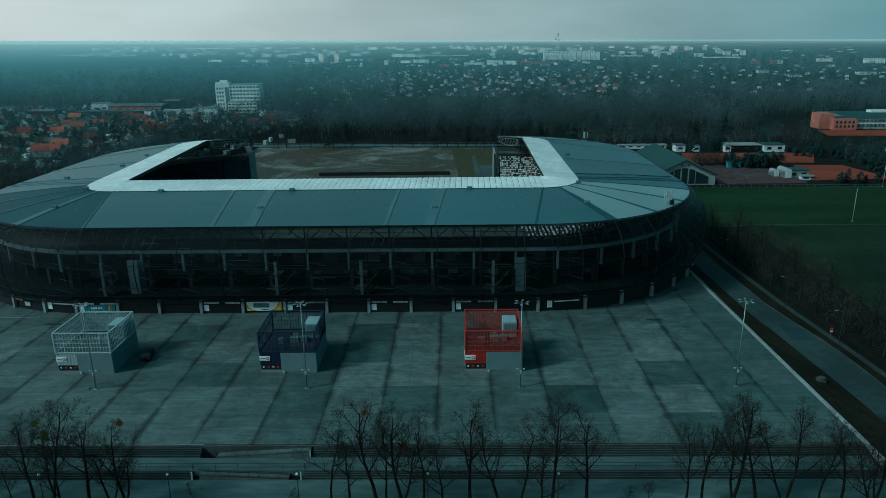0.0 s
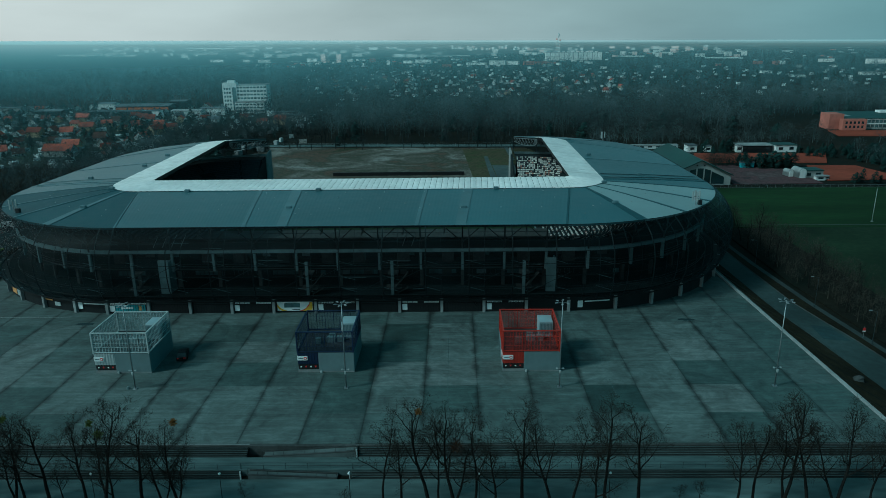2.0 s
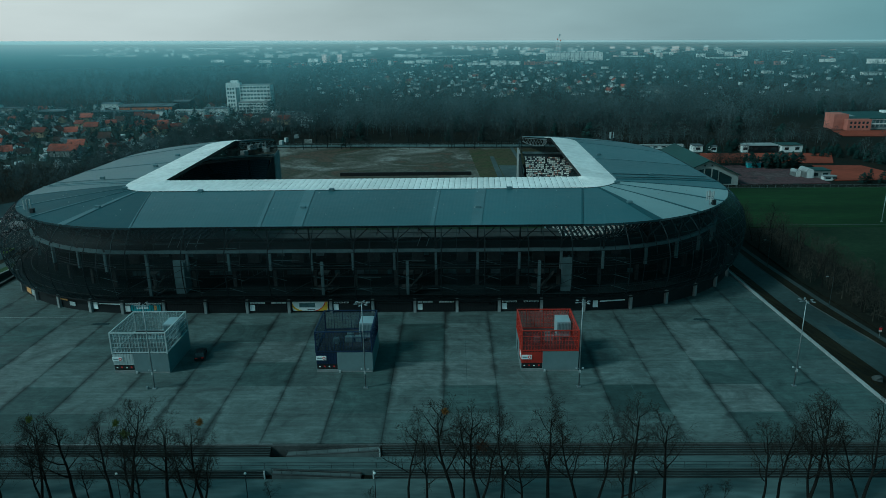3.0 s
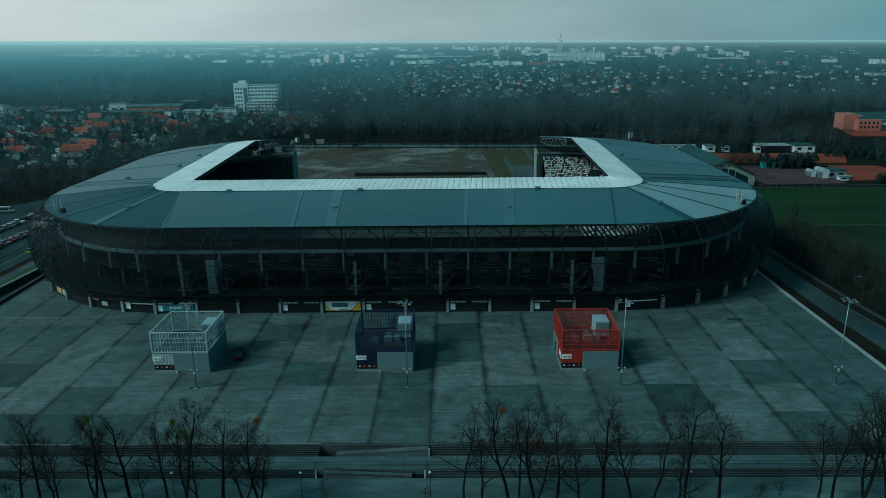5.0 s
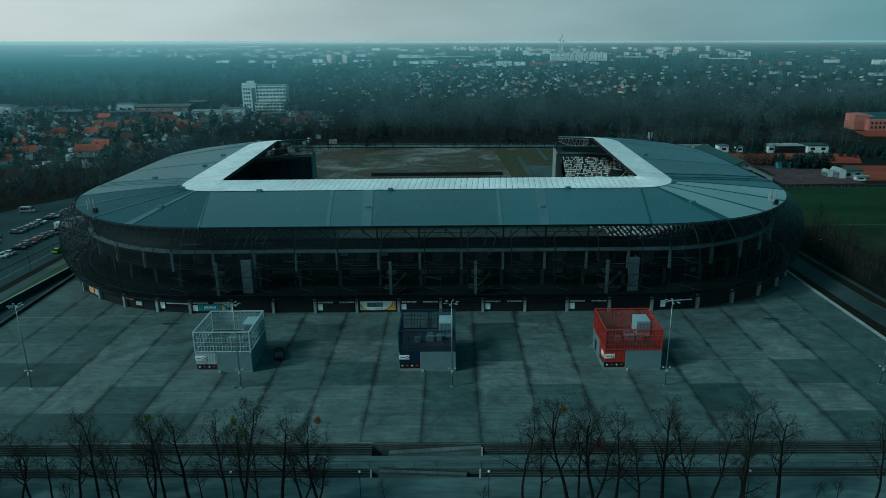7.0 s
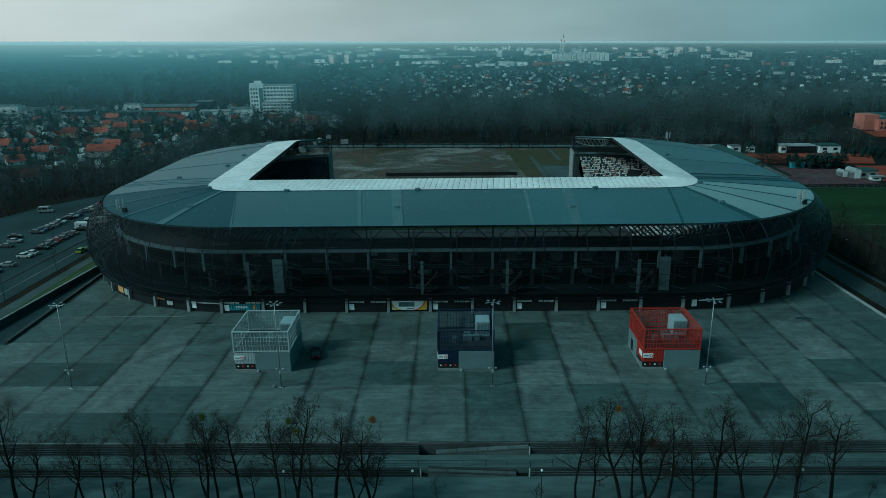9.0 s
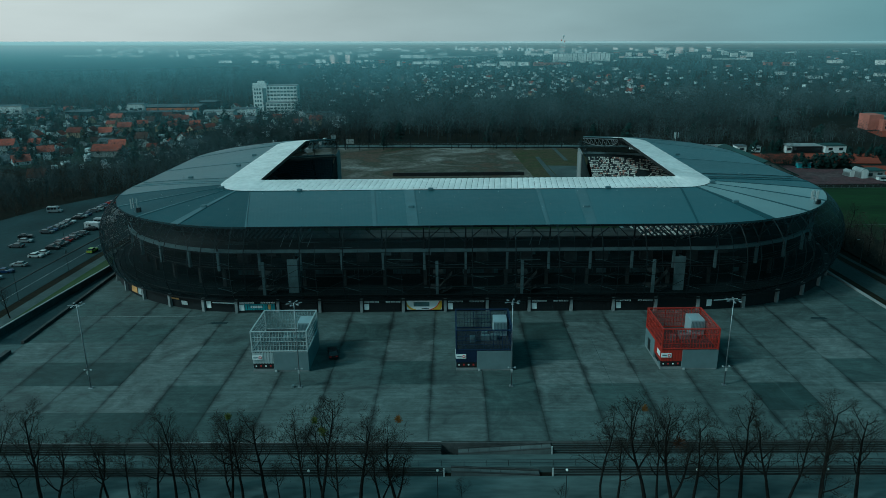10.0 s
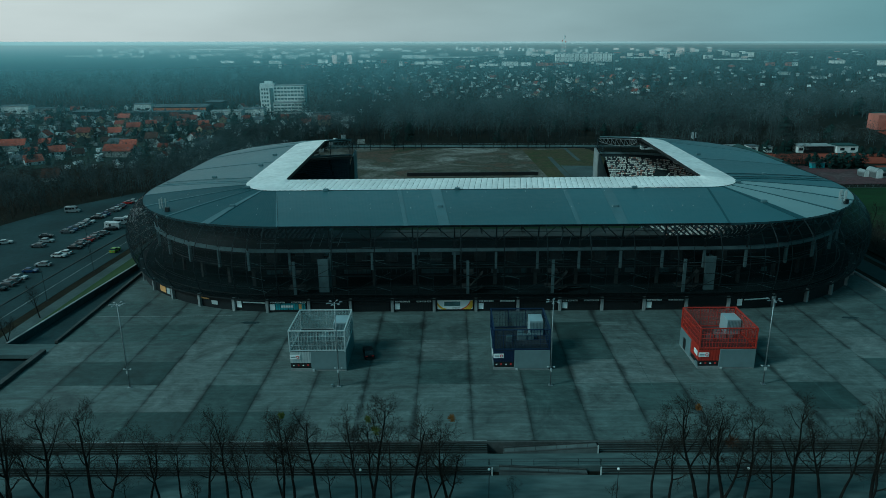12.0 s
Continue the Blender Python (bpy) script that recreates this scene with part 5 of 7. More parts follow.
# ---- floodlight masts on the forecourt ----
def light_mast(x, y):
    p = thing("light_mast", pose(x, y, 0), "tall slim galvanised mast with a ring of lamps", "lamp post", "forecourt masts")
    part("base_plate", Shape().bevel_box(-0.35, -0.35, -0.02, 0.35, 0.35, 0.12, 0.03), steel_grey, p)
    part("shaft", Shape().tube((0, 0, 0.1), (0, 0, 15.3), 0.115, 0.065, 10), steel_grey, p, smooth=True)
    part("head_ring", Shape().tube((-1.0, 0, 15.1), (1.0, 0, 15.1), 0.04, n=6).tube((0, -1.0, 15.1), (0, 1.0, 15.1), 0.04, n=6), steel_grey, p)
    for k in range(6):
        t = 6.283 * k / 6 + 0.3
        c, s = math.cos(t), math.sin(t)
        lamp = Shape().bevel_box(-0.26, -0.13, -0.05, 0.26, 0.13, 0.07, 0.03)
        lamp.v = [(1.05 * c + px * c - py * s, 1.05 * s + px * s + py * c, 15.2 + pz) for px, py, pz in lamp.v]
        part("lamp_head", lamp, steel_grey, p, "flat grey lamp head")
    for z in (3.4,):
        part("bracket", Shape().tube((-0.55, 0, z), (0.55, 0, z), 0.05, n=6), steel_grey, p)
        for sx in (-0.55, 0.55):
            part("spotlight", Shape().bevel_box(sx - 0.13, -0.13, z - 0.08, sx + 0.13, 0.13, z + 0.12, 0.03), lamp_glass, p, "small spotlight")
        part("control_box", Shape().bevel_box(-0.16, -0.3, z - 0.75, 0.16, -0.12, z - 0.2, 0.03), lamp_glass, p, "small pale box")
    return p


for k in range(5):
    light_mast(-96.0 + 35.8 * k, 105.3)
part_bin = thing("ground_box", pose(-61.4, 105.2, 0), "small pale ground box beside the mast", "box")
part("body", Shape().bevel_box(-0.2, -0.2, 0, 0.2, 0.2, 0.45, 0.05), kiosk_grey, part_bin)

# ---- bare trees in front of the steps and along the road ----
def bough(shape, rnd, a, d, length, r, level, fine, last=4):
    """A crooked limb that forks into finer and finer ones; all but trunk and main limbs go into the fine shape."""
    segs = (8, 6, 4, 2, 1)[level]
    forks = (9, 7, 5, 3, 0)[level] if level < last else 0
    p, way = Vector(a), Vector(d).normalized()
    if level == 4:
        side = way.orthogonal().normalized()
        for w in (side * 0.012, way.cross(side) * 0.012):
            fine.add([p - w, p + w, p + way * length], [(0, 1, 2)])
        return
    pts = [p.copy()]
    for k in range(segs):
        bend = (0.13, 0.17, 0.22, 0.24, 0.3)[level]
        lift = (0.05, 0.13, 0.08, 0.05, 0.0)[level]
        way = (way + Vector((rnd.uniform(-1, 1), rnd.uniform(-1, 1), rnd.uniform(-0.6, 0.6))) * bend + Vector((0, 0, lift))).normalized()
        q = pts[-1] + way * (length / segs)
        r0, r1 = r * (1 - 0.78 * k / segs), r * (1 - 0.78 * (k + 1) / segs)
        shape.tube(pts[-1], q, max(0.012, r0), max(0.008, r1), (8, 6, 4, 3, 3)[level], caps=False)
        pts.append(q)
    spin = rnd.uniform(0, 6.283)
    for k in range(forks):
        u = (0.34 + 0.66 * (k + rnd.uniform(0.2, 1.0)) / forks) if level == 0 else (0.2 + 0.8 * (k + rnd.uniform(0.2, 1.0)) / forks)
        u = min(0.999, u)
        i = int(u * segs)
        at = pts[i].lerp(pts[i + 1], u * segs - i)
        spin += 2.4 + rnd.uniform(-0.8, 0.8)
        along = (pts[i + 1] - pts[i]).normalized()
        side = along.orthogonal().normalized()
        side.rotate(Matrix.Rotation(spin, 3, along))
        out = along * rnd.uniform(0.35, 0.85) + side * rnd.uniform(0.6, 1.0) + Vector((0, 0, 0.1 if level < 2 else 0.03))
        k_len = (rnd.uniform(0.26, 0.55), rnd.uniform(0.3, 0.6), rnd.uniform(0.45, 0.75), rnd.uniform(0.8, 1.4))[level]
        bough(fine if level >= 1 else shape, rnd, at, out, length * k_len * (1.15 - 0.45 * u if level else 1.3 - 0.85 * u), max(0.01, r * (1 - 0.6 * u) * rnd.uniform(0.42, 0.66)), level + 1, fine, last)


def bare_tree(seed, height, trunk_r, lean, label, group, stems=1, last=4):
    rnd = random.Random(seed)
    t = thing("bare_tree", pose(0, 0, -300), label, "tree", group)
    trunk, crown = Shape(), Shape()
    for k in range(stems):
        tip = (lean + (0.32 if lean < 0 else -0.32) * k, rnd.uniform(-0.06, 0.06), 1)
        bough(trunk, rnd, (0.12 * k, 0.1 * k, -0.1), tip, height * (0.9 - 0.2 * k), trunk_r * (1 - 0.2 * k), 0, crown, last)
    zmax = max(v[2] for v in crown.v)
    k = height / zmax
    for sh in (trunk, crown):
        sh.v = [(x * k, y * k, z * k if z > 0 else z) for x, y, z in sh.v]
    part("trunk", trunk, bark_dark, t)
    part("crown", crown, twig_dark, t, "fine bare twigs")
    return t


# place along the street and height of each tree
WEST = [(-104.0, 14.0), (-99.6, 15.2), (-93.9, 15.4), (-90.9, 9.6), (-87.9, 14.9), (-80.6, 10.4), (-79.3, 12.4), (-76.5, 10.0), (-73.0, 10.8), (-70.4, 15.0), (-68.6, 8.7), (-63.2, 13.1),
        (-61.6, 13.5), (-58.6, 14.1), (-56.9, 7.9), (-53.5, 13.2), (-51.4, 15.3), (-46.3, 15.2), (-43.8, 11.7), (-41.7, 12.6)]
EAST = [(-15.2, 14.0), (-13.0, 11.0), (-9.4, 15.2), (-8.3, 13.6), (-6.2, 15.0), (-3.7, 15.6), (2.3, 15.4), (6.2, 13.3), (8.6, 14.7), (13.0, 16.0), (17.2, 14.6), (29.4, 13.4), (31.8, 12.6),
        (35.5, 16.0), (38.5, 14.1), (42.0, 16.0), (46.2, 13.0), (49.0, 13.0), (53.5, 12.6), (58.0, 13.0), (62.5, 13.5)]
makers = [bare_tree(201 + k, 13.0, rr, ln, "leafless street tree with dark bark and fine twigs", "trees before the steps", st)
          for k, (rr, ln, st) in enumerate(((0.24, 0.08, 1), (0.21, -0.14, 1), (0.24, 0.04, 2), (0.2, 0.2, 1), (0.24, -0.06, 1), (0.21, 0.16, 2), (0.2, -0.1, 1), (0.22, -0.18, 2), (0.25, 0.0, 1), (0.19, 0.12, 1), (0.22, -0.08, 1), (0.24, 0.1, 1)))]
trng = random.Random(5)
BEHIND = [(-107.0, 13.5), (-101.5, 13.0), (-96.6, 14.2), (-84.6, 12.8), (-66.0, 13.2), (-48.9, 12.4), (-1.0, 11.5), (10.8, 12.0), (51.2, 12.4)]
for i, (x, h) in enumerate(WEST + EAST + BEHIND):
    src = makers[(i * 7 + i // 12) % 12]
    copy_thing(src, pose(x, (76.0 if i < len(WEST + EAST) else 73.4) + trng.uniform(-0.5, 0.5), -1.46, 0, trng.uniform(-3, 3), trng.choice((0, 25, -30, 160, 200, 180))) @ Matrix.Scale(h / 13.0, 4))
# young trees by the west footpath
for x, y, s in ((-131.4, 140, 0.62), (-130.6, 127, 0.6), (-133.6, 205, 0.55)):
    copy_thing(makers[int(y) % 12], pose(x, y, ground_z(x, y) + 0.2, 0, 0, y * 3) @ Matrix.Scale(s, 4))
# trees between the east footpath and the playing field, in two loose rows
erng = random.Random(14)
young = [bare_tree(301 + k, 13.0, 0.2, 0.06 * (k - 1.5), "bare brown tree beside a narrow footpath", "trees by the playing field", 1, 3) for k in range(4)]
for k in range(30):
    y = 92 + 4.0 * k + erng.uniform(-0.8, 0.8)
    x = 79.6 - (y - 110) * 0.05 + (0.6, 5.5, 2.6, 9.0)[k % 4] + erng.uniform(-0.8, 0.8)
    ob = copy_thing(young[k % 4], pose(x, y, ground_z(x, y), 0, 0, erng.uniform(0, 360)) @ Matrix.Scale(erng.uniform(0.6, 0.84), 4))
    tagged(ob, "bare brown tree beside a narrow footpath", "tree", "trees by the playing field")
# small shrubs among the trees
for x, h in ((-33.3, 0.33), (-20.4, 0.24), (22.5, 0.26), (25.0, 0.3), (-74.6, 0.3), (-84.0, 0.3)):
    copy_thing(makers[int(abs(x)) % 12], pose(x, 76.4, -1.5, 0, 0, x * 11) @ Matrix.Scale(h, 4))
for src in makers + young:
    for o in (*src.children_recursive, src):
        bpy.data.objects.remove(o)


def clump(name, x, y, z, r, material, label, category):
    """A ball-shaped tangle of short twigs, open at its edge."""
    rnd = random.Random(int(abs(x) * 10))
    sh = Shape()
    for _ in range(90):
        d = Vector((rnd.gauss(0, 1), rnd.gauss(0, 1), rnd.gauss(0, 1))).normalized()
        a = d * r * rnd.uniform(0.1, 0.6)
        b = d * r * rnd.uniform(0.75, 1.1) + Vector((rnd.uniform(-0.1, 0.1), rnd.uniform(-0.1, 0.1), rnd.uniform(-0.1, 0.1)))
        sh.tube(a, b, 0.05, 0.02, 3)
    ob = part(name, sh, material)
    ob.location = (x, y, z)
    return tagged(ob, label, category)


clump("bird_nest", -41.1, 76.0, 11.1, 0.55, nest_mat, "brown round bird nest in a bare tree", "nest")
clump("mistletoe", -50.7, 76.0, 9.4, 0.7, mistletoe_mat, "yellow-green mistletoe ball in a bare tree", "mistletoe")
clump("mistletoe", -51.6, 76.0, 11.0, 0.5, mistletoe_mat, "yellow-green mistletoe ball in a bare tree", "mistletoe")
clump("mistletoe", -62.4, 76.0, 11.6, 0.5, mistletoe_mat, "yellow-green mistletoe ball in a bare tree", "mistletoe")
clump("mistletoe", -10.6, 76.0, 12.5, 0.5, nest_mat, "brown tangle high in a bare tree", "mistletoe")
clump("mistletoe", -5.9, 76.0, 7.6, 1.0, dry_leaf, "dry brown leaves held in a bare tree", "mistletoe")

# ---- low globe lamps on the street below the steps ----
def globe_lamp(x):
    p = thing("globe_lamp", pose(x, 76.7, -1.46), "low street lamp with a white globe on a thin post", "lamp post", "globe lamps")
    part("post", Shape().tube((0, 0, 0), (0, 0, 4.5), 0.06, 0.045, 8), steel_dark, p)
    g = Shape()
    g.grid([[(0.18 * math.sin(math.pi * j / 6) * math.cos(6.2832 * k / 10), 0.18 * math.sin(math.pi * j / 6) * math.sin(6.2832 * k / 10), 4.66 - 0.18 * math.cos(math.pi * j / 6)) for k in range(10)] for j in range(7)], closed=True)
    part("globe", g, sign_white, p, "white glass globe", smooth=True)


for k in (-2, -1, 0, 1, 2):
    globe_lamp(-19.7 + 16.64 * k)

# ---- woods: many small trees joined, each trunk and twig a sliver ----
def stamp_tree(rnd, slivers, w):
    """Triangles of one unit-high bare tree: trunk, forking limbs and fine twigs inside an egg-shaped crown."""
    t = [[(-0.016, 0, 0), (0.016, 0, 0), (0, 0, 0.7)], [(0, -0.016, 0), (0, 0.016, 0), (0, 0, 0.7)]]
    for _ in range(6):
        a = rnd.uniform(0, 6.283)
        h = rnd.uniform(0.25, 0.5)
        tip = (0.2 * math.cos(a), 0.2 * math.sin(a), h + rnd.uniform(0.2, 0.4))
        t.append([(0.008, 0, h), (-0.008, 0, h), tip])
    for _ in range(slivers):
        h = rnd.uniform(0.2, 0.97)
        ring = 0.3 * math.sin(math.pi * min(1.0, max(0.05, (h - 0.12) / 0.9))) ** 0.7
        a = rnd.uniform(0, 6.283)
        q = rnd.uniform(0.05, 1.0) ** 0.5 * ring
        base = Vector((q * math.cos(a), q * math.sin(a), h))
        out = Vector((math.cos(a) * rnd.uniform(0, 1), math.sin(a) * rnd.uniform(0, 1), rnd.uniform(-0.4, 1.1))) + Vector((rnd.uniform(-0.7, 0.7), rnd.uniform(-0.7, 0.7), 0))
        tip = base + out.normalized() * rnd.uniform(0.04, 0.1)
        off = Vector((rnd.uniform(-1, 1), rnd.uniform(-1, 1), rnd.uniform(-1, 1))).normalized() * w
        t.append([tuple(base - off), tuple(base + off), tuple(tip)])
    return np.array(t, dtype=np.float32)


def stamp_conifer(rnd):
    t = []
    for _ in range(150):
        h = rnd.uniform(0.04, 0.96)
        r = 0.36 * math.sin(math.pi * (0.3 + 0.7 * h)) ** 0.65 * rnd.uniform(0.6, 1.05) + 0.02
        a = rnd.uniform(0, 6.283)
        c, s = math.cos(a), math.sin(a)
        t.append([(0, 0, h + 0.05), (r * c - 0.06 * s, r * s + 0.06 * c, h - 0.05), (r * c + 0.06 * s, r * s - 0.06 * c, h - 0.03)])
    return np.array(t, dtype=np.float32)


def woods(name, places, stamps, material, label, low, high, seed):
    """places: rows of x, y. One joined mesh of trees of mixed height."""
    g = np.random.RandomState(seed)
    out = []
    for x, y in places:
        s = stamps[g.randint(len(stamps))]
        h = g.uniform(low, high) * (1 + 0.4 * noise.noise((x * 0.021, y * 0.021, seed)))
        a = g.uniform(0, 6.283)
        c, sn = math.cos(a), math.sin(a)
        wide = h * g.uniform(0.85, 1.35)
        q = np.empty_like(s)
        q[..., 0] = (s[..., 0] * c - s[..., 1] * sn) * wide + x
        q[..., 1] = (s[..., 0] * sn + s[..., 1] * c) * wide + y
        q[..., 2] = s[..., 2] * h + ground_z(x, y) - 0.4
        out.append(q.reshape(-1, 3))
    v = np.concatenate(out)
    me = bpy.data.meshes.new(name)
    me.vertices.add(len(v))
    me.vertices.foreach_set("co", v.ravel())
    n = len(v) // 3
    me.loops.add(len(v))
    me.loops.foreach_set("vertex_index", np.arange(len(v), dtype=np.int32))
    me.polygons.add(n)
    me.polygons.foreach_set("loop_start", np.arange(0, len(v), 3, dtype=np.int32))
    me.update(calc_edges=True)
    me.validate()
    me.materials.append(material)
    return tagged(new(name, me), label, "trees", kind="stuff")


srnd = random.Random(21)
near_stamps = [stamp_tree(srnd, 230, 0.0072) for _ in range(8)]
mid_stamps = [stamp_tree(srnd, 130, 0.015) for _ in range(8)]
garden_stamps = [stamp_tree(srnd, 150, 0.009) for _ in range(8)]
far_stamps = [stamp_tree(srnd, 40, 0.042) for _ in range(8)]
fir_stamps = [stamp_conifer(srnd) for _ in range(4)]


def scatter(seed, x0, x1, y0, y1, step, keep):
    """Jittered places on a grid, kept where keep(x, y) says so."""
    g = random.Random(seed)
    out = []
    y = y0
    while y < y1:
        x = x0 + g.uniform(0, step)
        while x < x1:
            px, py = x + g.uniform(-0.45, 0.45) * step, y + g.uniform(-0.45, 0.45) * step
            if keep(px, py, g):
                out.append((px, py))
            x += step
        y += step
    return out


def in_sight(x, y):
    return -0.68 * y - 75 < x < 0.66 * y + 45


# the park wood behind the bare field
def gloomy(x, y):
    return y < 436 or noise.noise((x * 0.035, y * 0.035, 7.0)) + 0.5 * noise.noise((x * 0.11, y * 0.11, 2.0)) > 0.1


PARK = scatter(1, -170, 430, 414, 640, 8.0, lambda x, y, g: in_sight(x, y) and y > 412 - 0.08 * x and x > -128 - (y - 414) * 0.1 + 25 * math.sin(y * 0.05) and not (x > 190 and y < 520) and (y > 440 or g.random() < 0.75))
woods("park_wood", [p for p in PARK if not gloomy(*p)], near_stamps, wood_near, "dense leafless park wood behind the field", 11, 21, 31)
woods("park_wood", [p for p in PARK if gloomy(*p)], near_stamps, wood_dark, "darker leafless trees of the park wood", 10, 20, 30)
woods("park_wood_firs", scatter(2, -120, 420, 420, 640, 34, lambda x, y, g: in_sight(x, y) and not (x > 190 and y < 520)), fir_stamps, evergreen, "scattered dark evergreens in the park wood", 6, 12, 32)
woods("roadside_trees", scatter(60, -128, 34, 391, 399, 4.6, lambda x, y, g: y < 396 - 0.06 * x and g.random() < 0.5), near_stamps, wood_dark, "thin row of dark bare trees beside the road", 8, 13, 29)
# hedge of trees west of the car park and round the settlement
woods("west_copse", scatter(3, -330, -128, 238, 470, 5.2, lambda x, y, g: in_sight(x, y) and (x + 172 - (y - 270) * 0.02) + (y - 270) * 0.0 > -70 and ((y > 262 + max(0, (-x - 185)) * -0.25 and x > -215) or (y < 300 and x < -190 and y > 240)) and not (x > -190 and y < 268) and (y < 345 or x > -188)),
      near_stamps, wood_near, "leafless brown thicket beside the car park", 6, 12, 33)
woods("west_scrub", scatter(13, -350, -168, 205, 330, 4.6, lambda x, y, g: in_sight(x, y) and x < -195.5 + (y - 215) * 0.32), near_stamps, shrub_twigs, "low brown scrub west of the car park", 3, 7, 43)
woods("garden_trees", scatter(4, -470, -120, 340, 660, 6.0, lambda x, y, g: in_sight(x, y) and g.random() < 0.65), garden_stamps, wood_dark, "bare garden trees among the houses", 4, 9.5, 34)
woods("garden_firs", scatter(5, -470, -120, 340, 660, 8.5, lambda x, y, g: in_sight(x, y) and g.random() < 0.65), fir_stamps + near_stamps[:5], evergreen, "dark garden conifers and evergreen shrubs among the houses", 2.5, 8.5, 35)
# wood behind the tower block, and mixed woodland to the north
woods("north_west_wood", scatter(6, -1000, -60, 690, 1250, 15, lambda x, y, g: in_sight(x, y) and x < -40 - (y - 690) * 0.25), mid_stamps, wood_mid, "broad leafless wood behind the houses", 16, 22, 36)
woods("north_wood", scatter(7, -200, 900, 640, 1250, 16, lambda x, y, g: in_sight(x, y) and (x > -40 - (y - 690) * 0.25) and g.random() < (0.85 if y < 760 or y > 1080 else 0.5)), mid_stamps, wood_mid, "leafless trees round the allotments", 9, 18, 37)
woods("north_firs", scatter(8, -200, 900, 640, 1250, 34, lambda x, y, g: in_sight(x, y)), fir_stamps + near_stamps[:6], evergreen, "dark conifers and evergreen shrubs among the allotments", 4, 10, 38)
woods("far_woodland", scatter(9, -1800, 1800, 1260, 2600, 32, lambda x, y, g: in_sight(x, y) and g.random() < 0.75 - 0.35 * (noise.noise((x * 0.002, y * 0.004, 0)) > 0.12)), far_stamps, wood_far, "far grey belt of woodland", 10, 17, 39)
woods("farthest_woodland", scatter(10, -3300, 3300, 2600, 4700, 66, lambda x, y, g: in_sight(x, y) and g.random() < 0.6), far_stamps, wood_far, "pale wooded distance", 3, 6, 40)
# east side: trees between the road and the playing field, and round the courts
woods("east_court_trees", scatter(12, 70, 330, 300, 420, 6.5, lambda x, y, g: in_sight(x, y) and ((y > 385 and x < 205 and g.random() < 0.9) or (192 < x and y < 350 and g.random() < 0.8) or g.random() < 0.02)), near_stamps, wood_near, "bare trees round the tennis courts", 7, 13, 42)
woods("east_thicket", scatter(20, 74, 93, 94, 213, 3.3, lambda x, y, g: x > 79.0 - (y - 110) * 0.06 and g.random() < 0.9), near_stamps, twig_brown, "dense brown undergrowth and bare trees beside the footpath", 4, 8.5, 46)
woods("street_shrubs", scatter(21, -106, -44, 72.2, 75.0, 1.5, lambda x, y, g: noise.noise((x * 0.12, 3.1, 0)) > 0.0), garden_stamps, twig_dark, "low leafless shrubs under the street trees", 1.6, 3.0, 47)
woods("east_hedge", scatter(14, 114, 134, 328, 334, 1.6, lambda x, y, g: True), near_stamps, evergreen, "dark clipped hedge between the courts", 4.5, 6.0, 44)
woods("east_conifers", scatter(15, 129, 152, 322, 331, 3.0, lambda x, y, g: g.random() < 0.9) + scatter(16, 159, 190, 286.2, 289, 3.4, lambda x, y, g: g.random() < 0.85)
      + scatter(17, 170, 190, 352, 366, 4.0, lambda x, y, g: g.random() < 0.7) + scatter(18, 188, 300, 300, 372, 5.5, lambda x, y, g: g.random() < 0.75) + scatter(19, 118, 142, 366, 378, 5, lambda x, y, g: g.random() < 0.5),
      fir_stamps, evergreen, "dark conifers round the tennis courts", 4.0, 8.0, 45)

# ---- houses of the settlement ----
def house(w, d, eaves, ridge, roof_mat, wall_mat, label):
    """A gabled house with overhanging tiled roof, chimney, and a few windows and a door."""
    h = thing("house", pose(0, 0, -300), label, "house", "houses of the settlement")
    s = Shape()
    s.add([(-w / 2, -d / 2, -1), (w / 2, -d / 2, -1), (w / 2, d / 2, -1), (-w / 2, d / 2, -1), (-w / 2, -d / 2, eaves), (w / 2, -d / 2, eaves), (w / 2, d / 2, eaves), (-w / 2, d / 2, eaves),
           (-w / 2, 0, ridge - 0.2), (w / 2, 0, ridge - 0.2)],
          [(0, 1, 5, 4), (2, 3, 7, 6), (1, 2, 6, 9, 5), (3, 0, 4, 8, 7)])
    part("wall", s, wall_mat, h)
    o, e = 0.5, eaves - 0.35
    for sg in (-1, 1):
        rows = [[(x, sg * (d / 2 + o), e) for x in (-w / 2 - o, w / 2 + o)], [(x, 0, ridge) for x in (-w / 2 - o, w / 2 + o)]]
        rf = part("roof", Shape().slab(rows if sg < 0 else [r[::-1] for r in rows], 0.22), roof_mat, h)
        if sg < 0:
            part("chimney", Shape().box(w * 0.2, 0.3, ridge - 1.2, w * 0.2 + 0.8, 1.0, ridge + 0.9), tile_brown, rf)
    for x in (-w * 0.28, w * 0.28):
        part("window", Shape().box(x - 0.7, -d / 2 - 0.05, eaves - 2.2, x + 0.7, -d / 2 + 0.05, eaves - 0.9), glass_dark, h)
    part("window", Shape().box(w / 2 - 0.05, -0.6, eaves, w / 2 + 0.05, 0.6, eaves + 1.2), glass_dark, h)
    return h


kinds = [house(11, 9, 3.2, 7.2, tile_red, render_white, "pale house with red tiled gable roof"),
         house(10, 8.5, 3.0, 7.4, tile_brown, render_pale, "pale house with brown tiled gable roof"),
         house(12, 9, 5.6, 9.2, tile_red, render_ochre, "two-storey ochre house with red roof"),
         house(9, 8, 3.0, 7.6, tile_grey, render_white, "white house with dark grey roof"),
         house(22, 10, 5.4, 9.6, tile_red, render_pale, "long pale house with red tiled roof"),
         house(13, 9, 3.0, 5.6, tile_grey, render_pale, "low pale house with flat grey roof")]
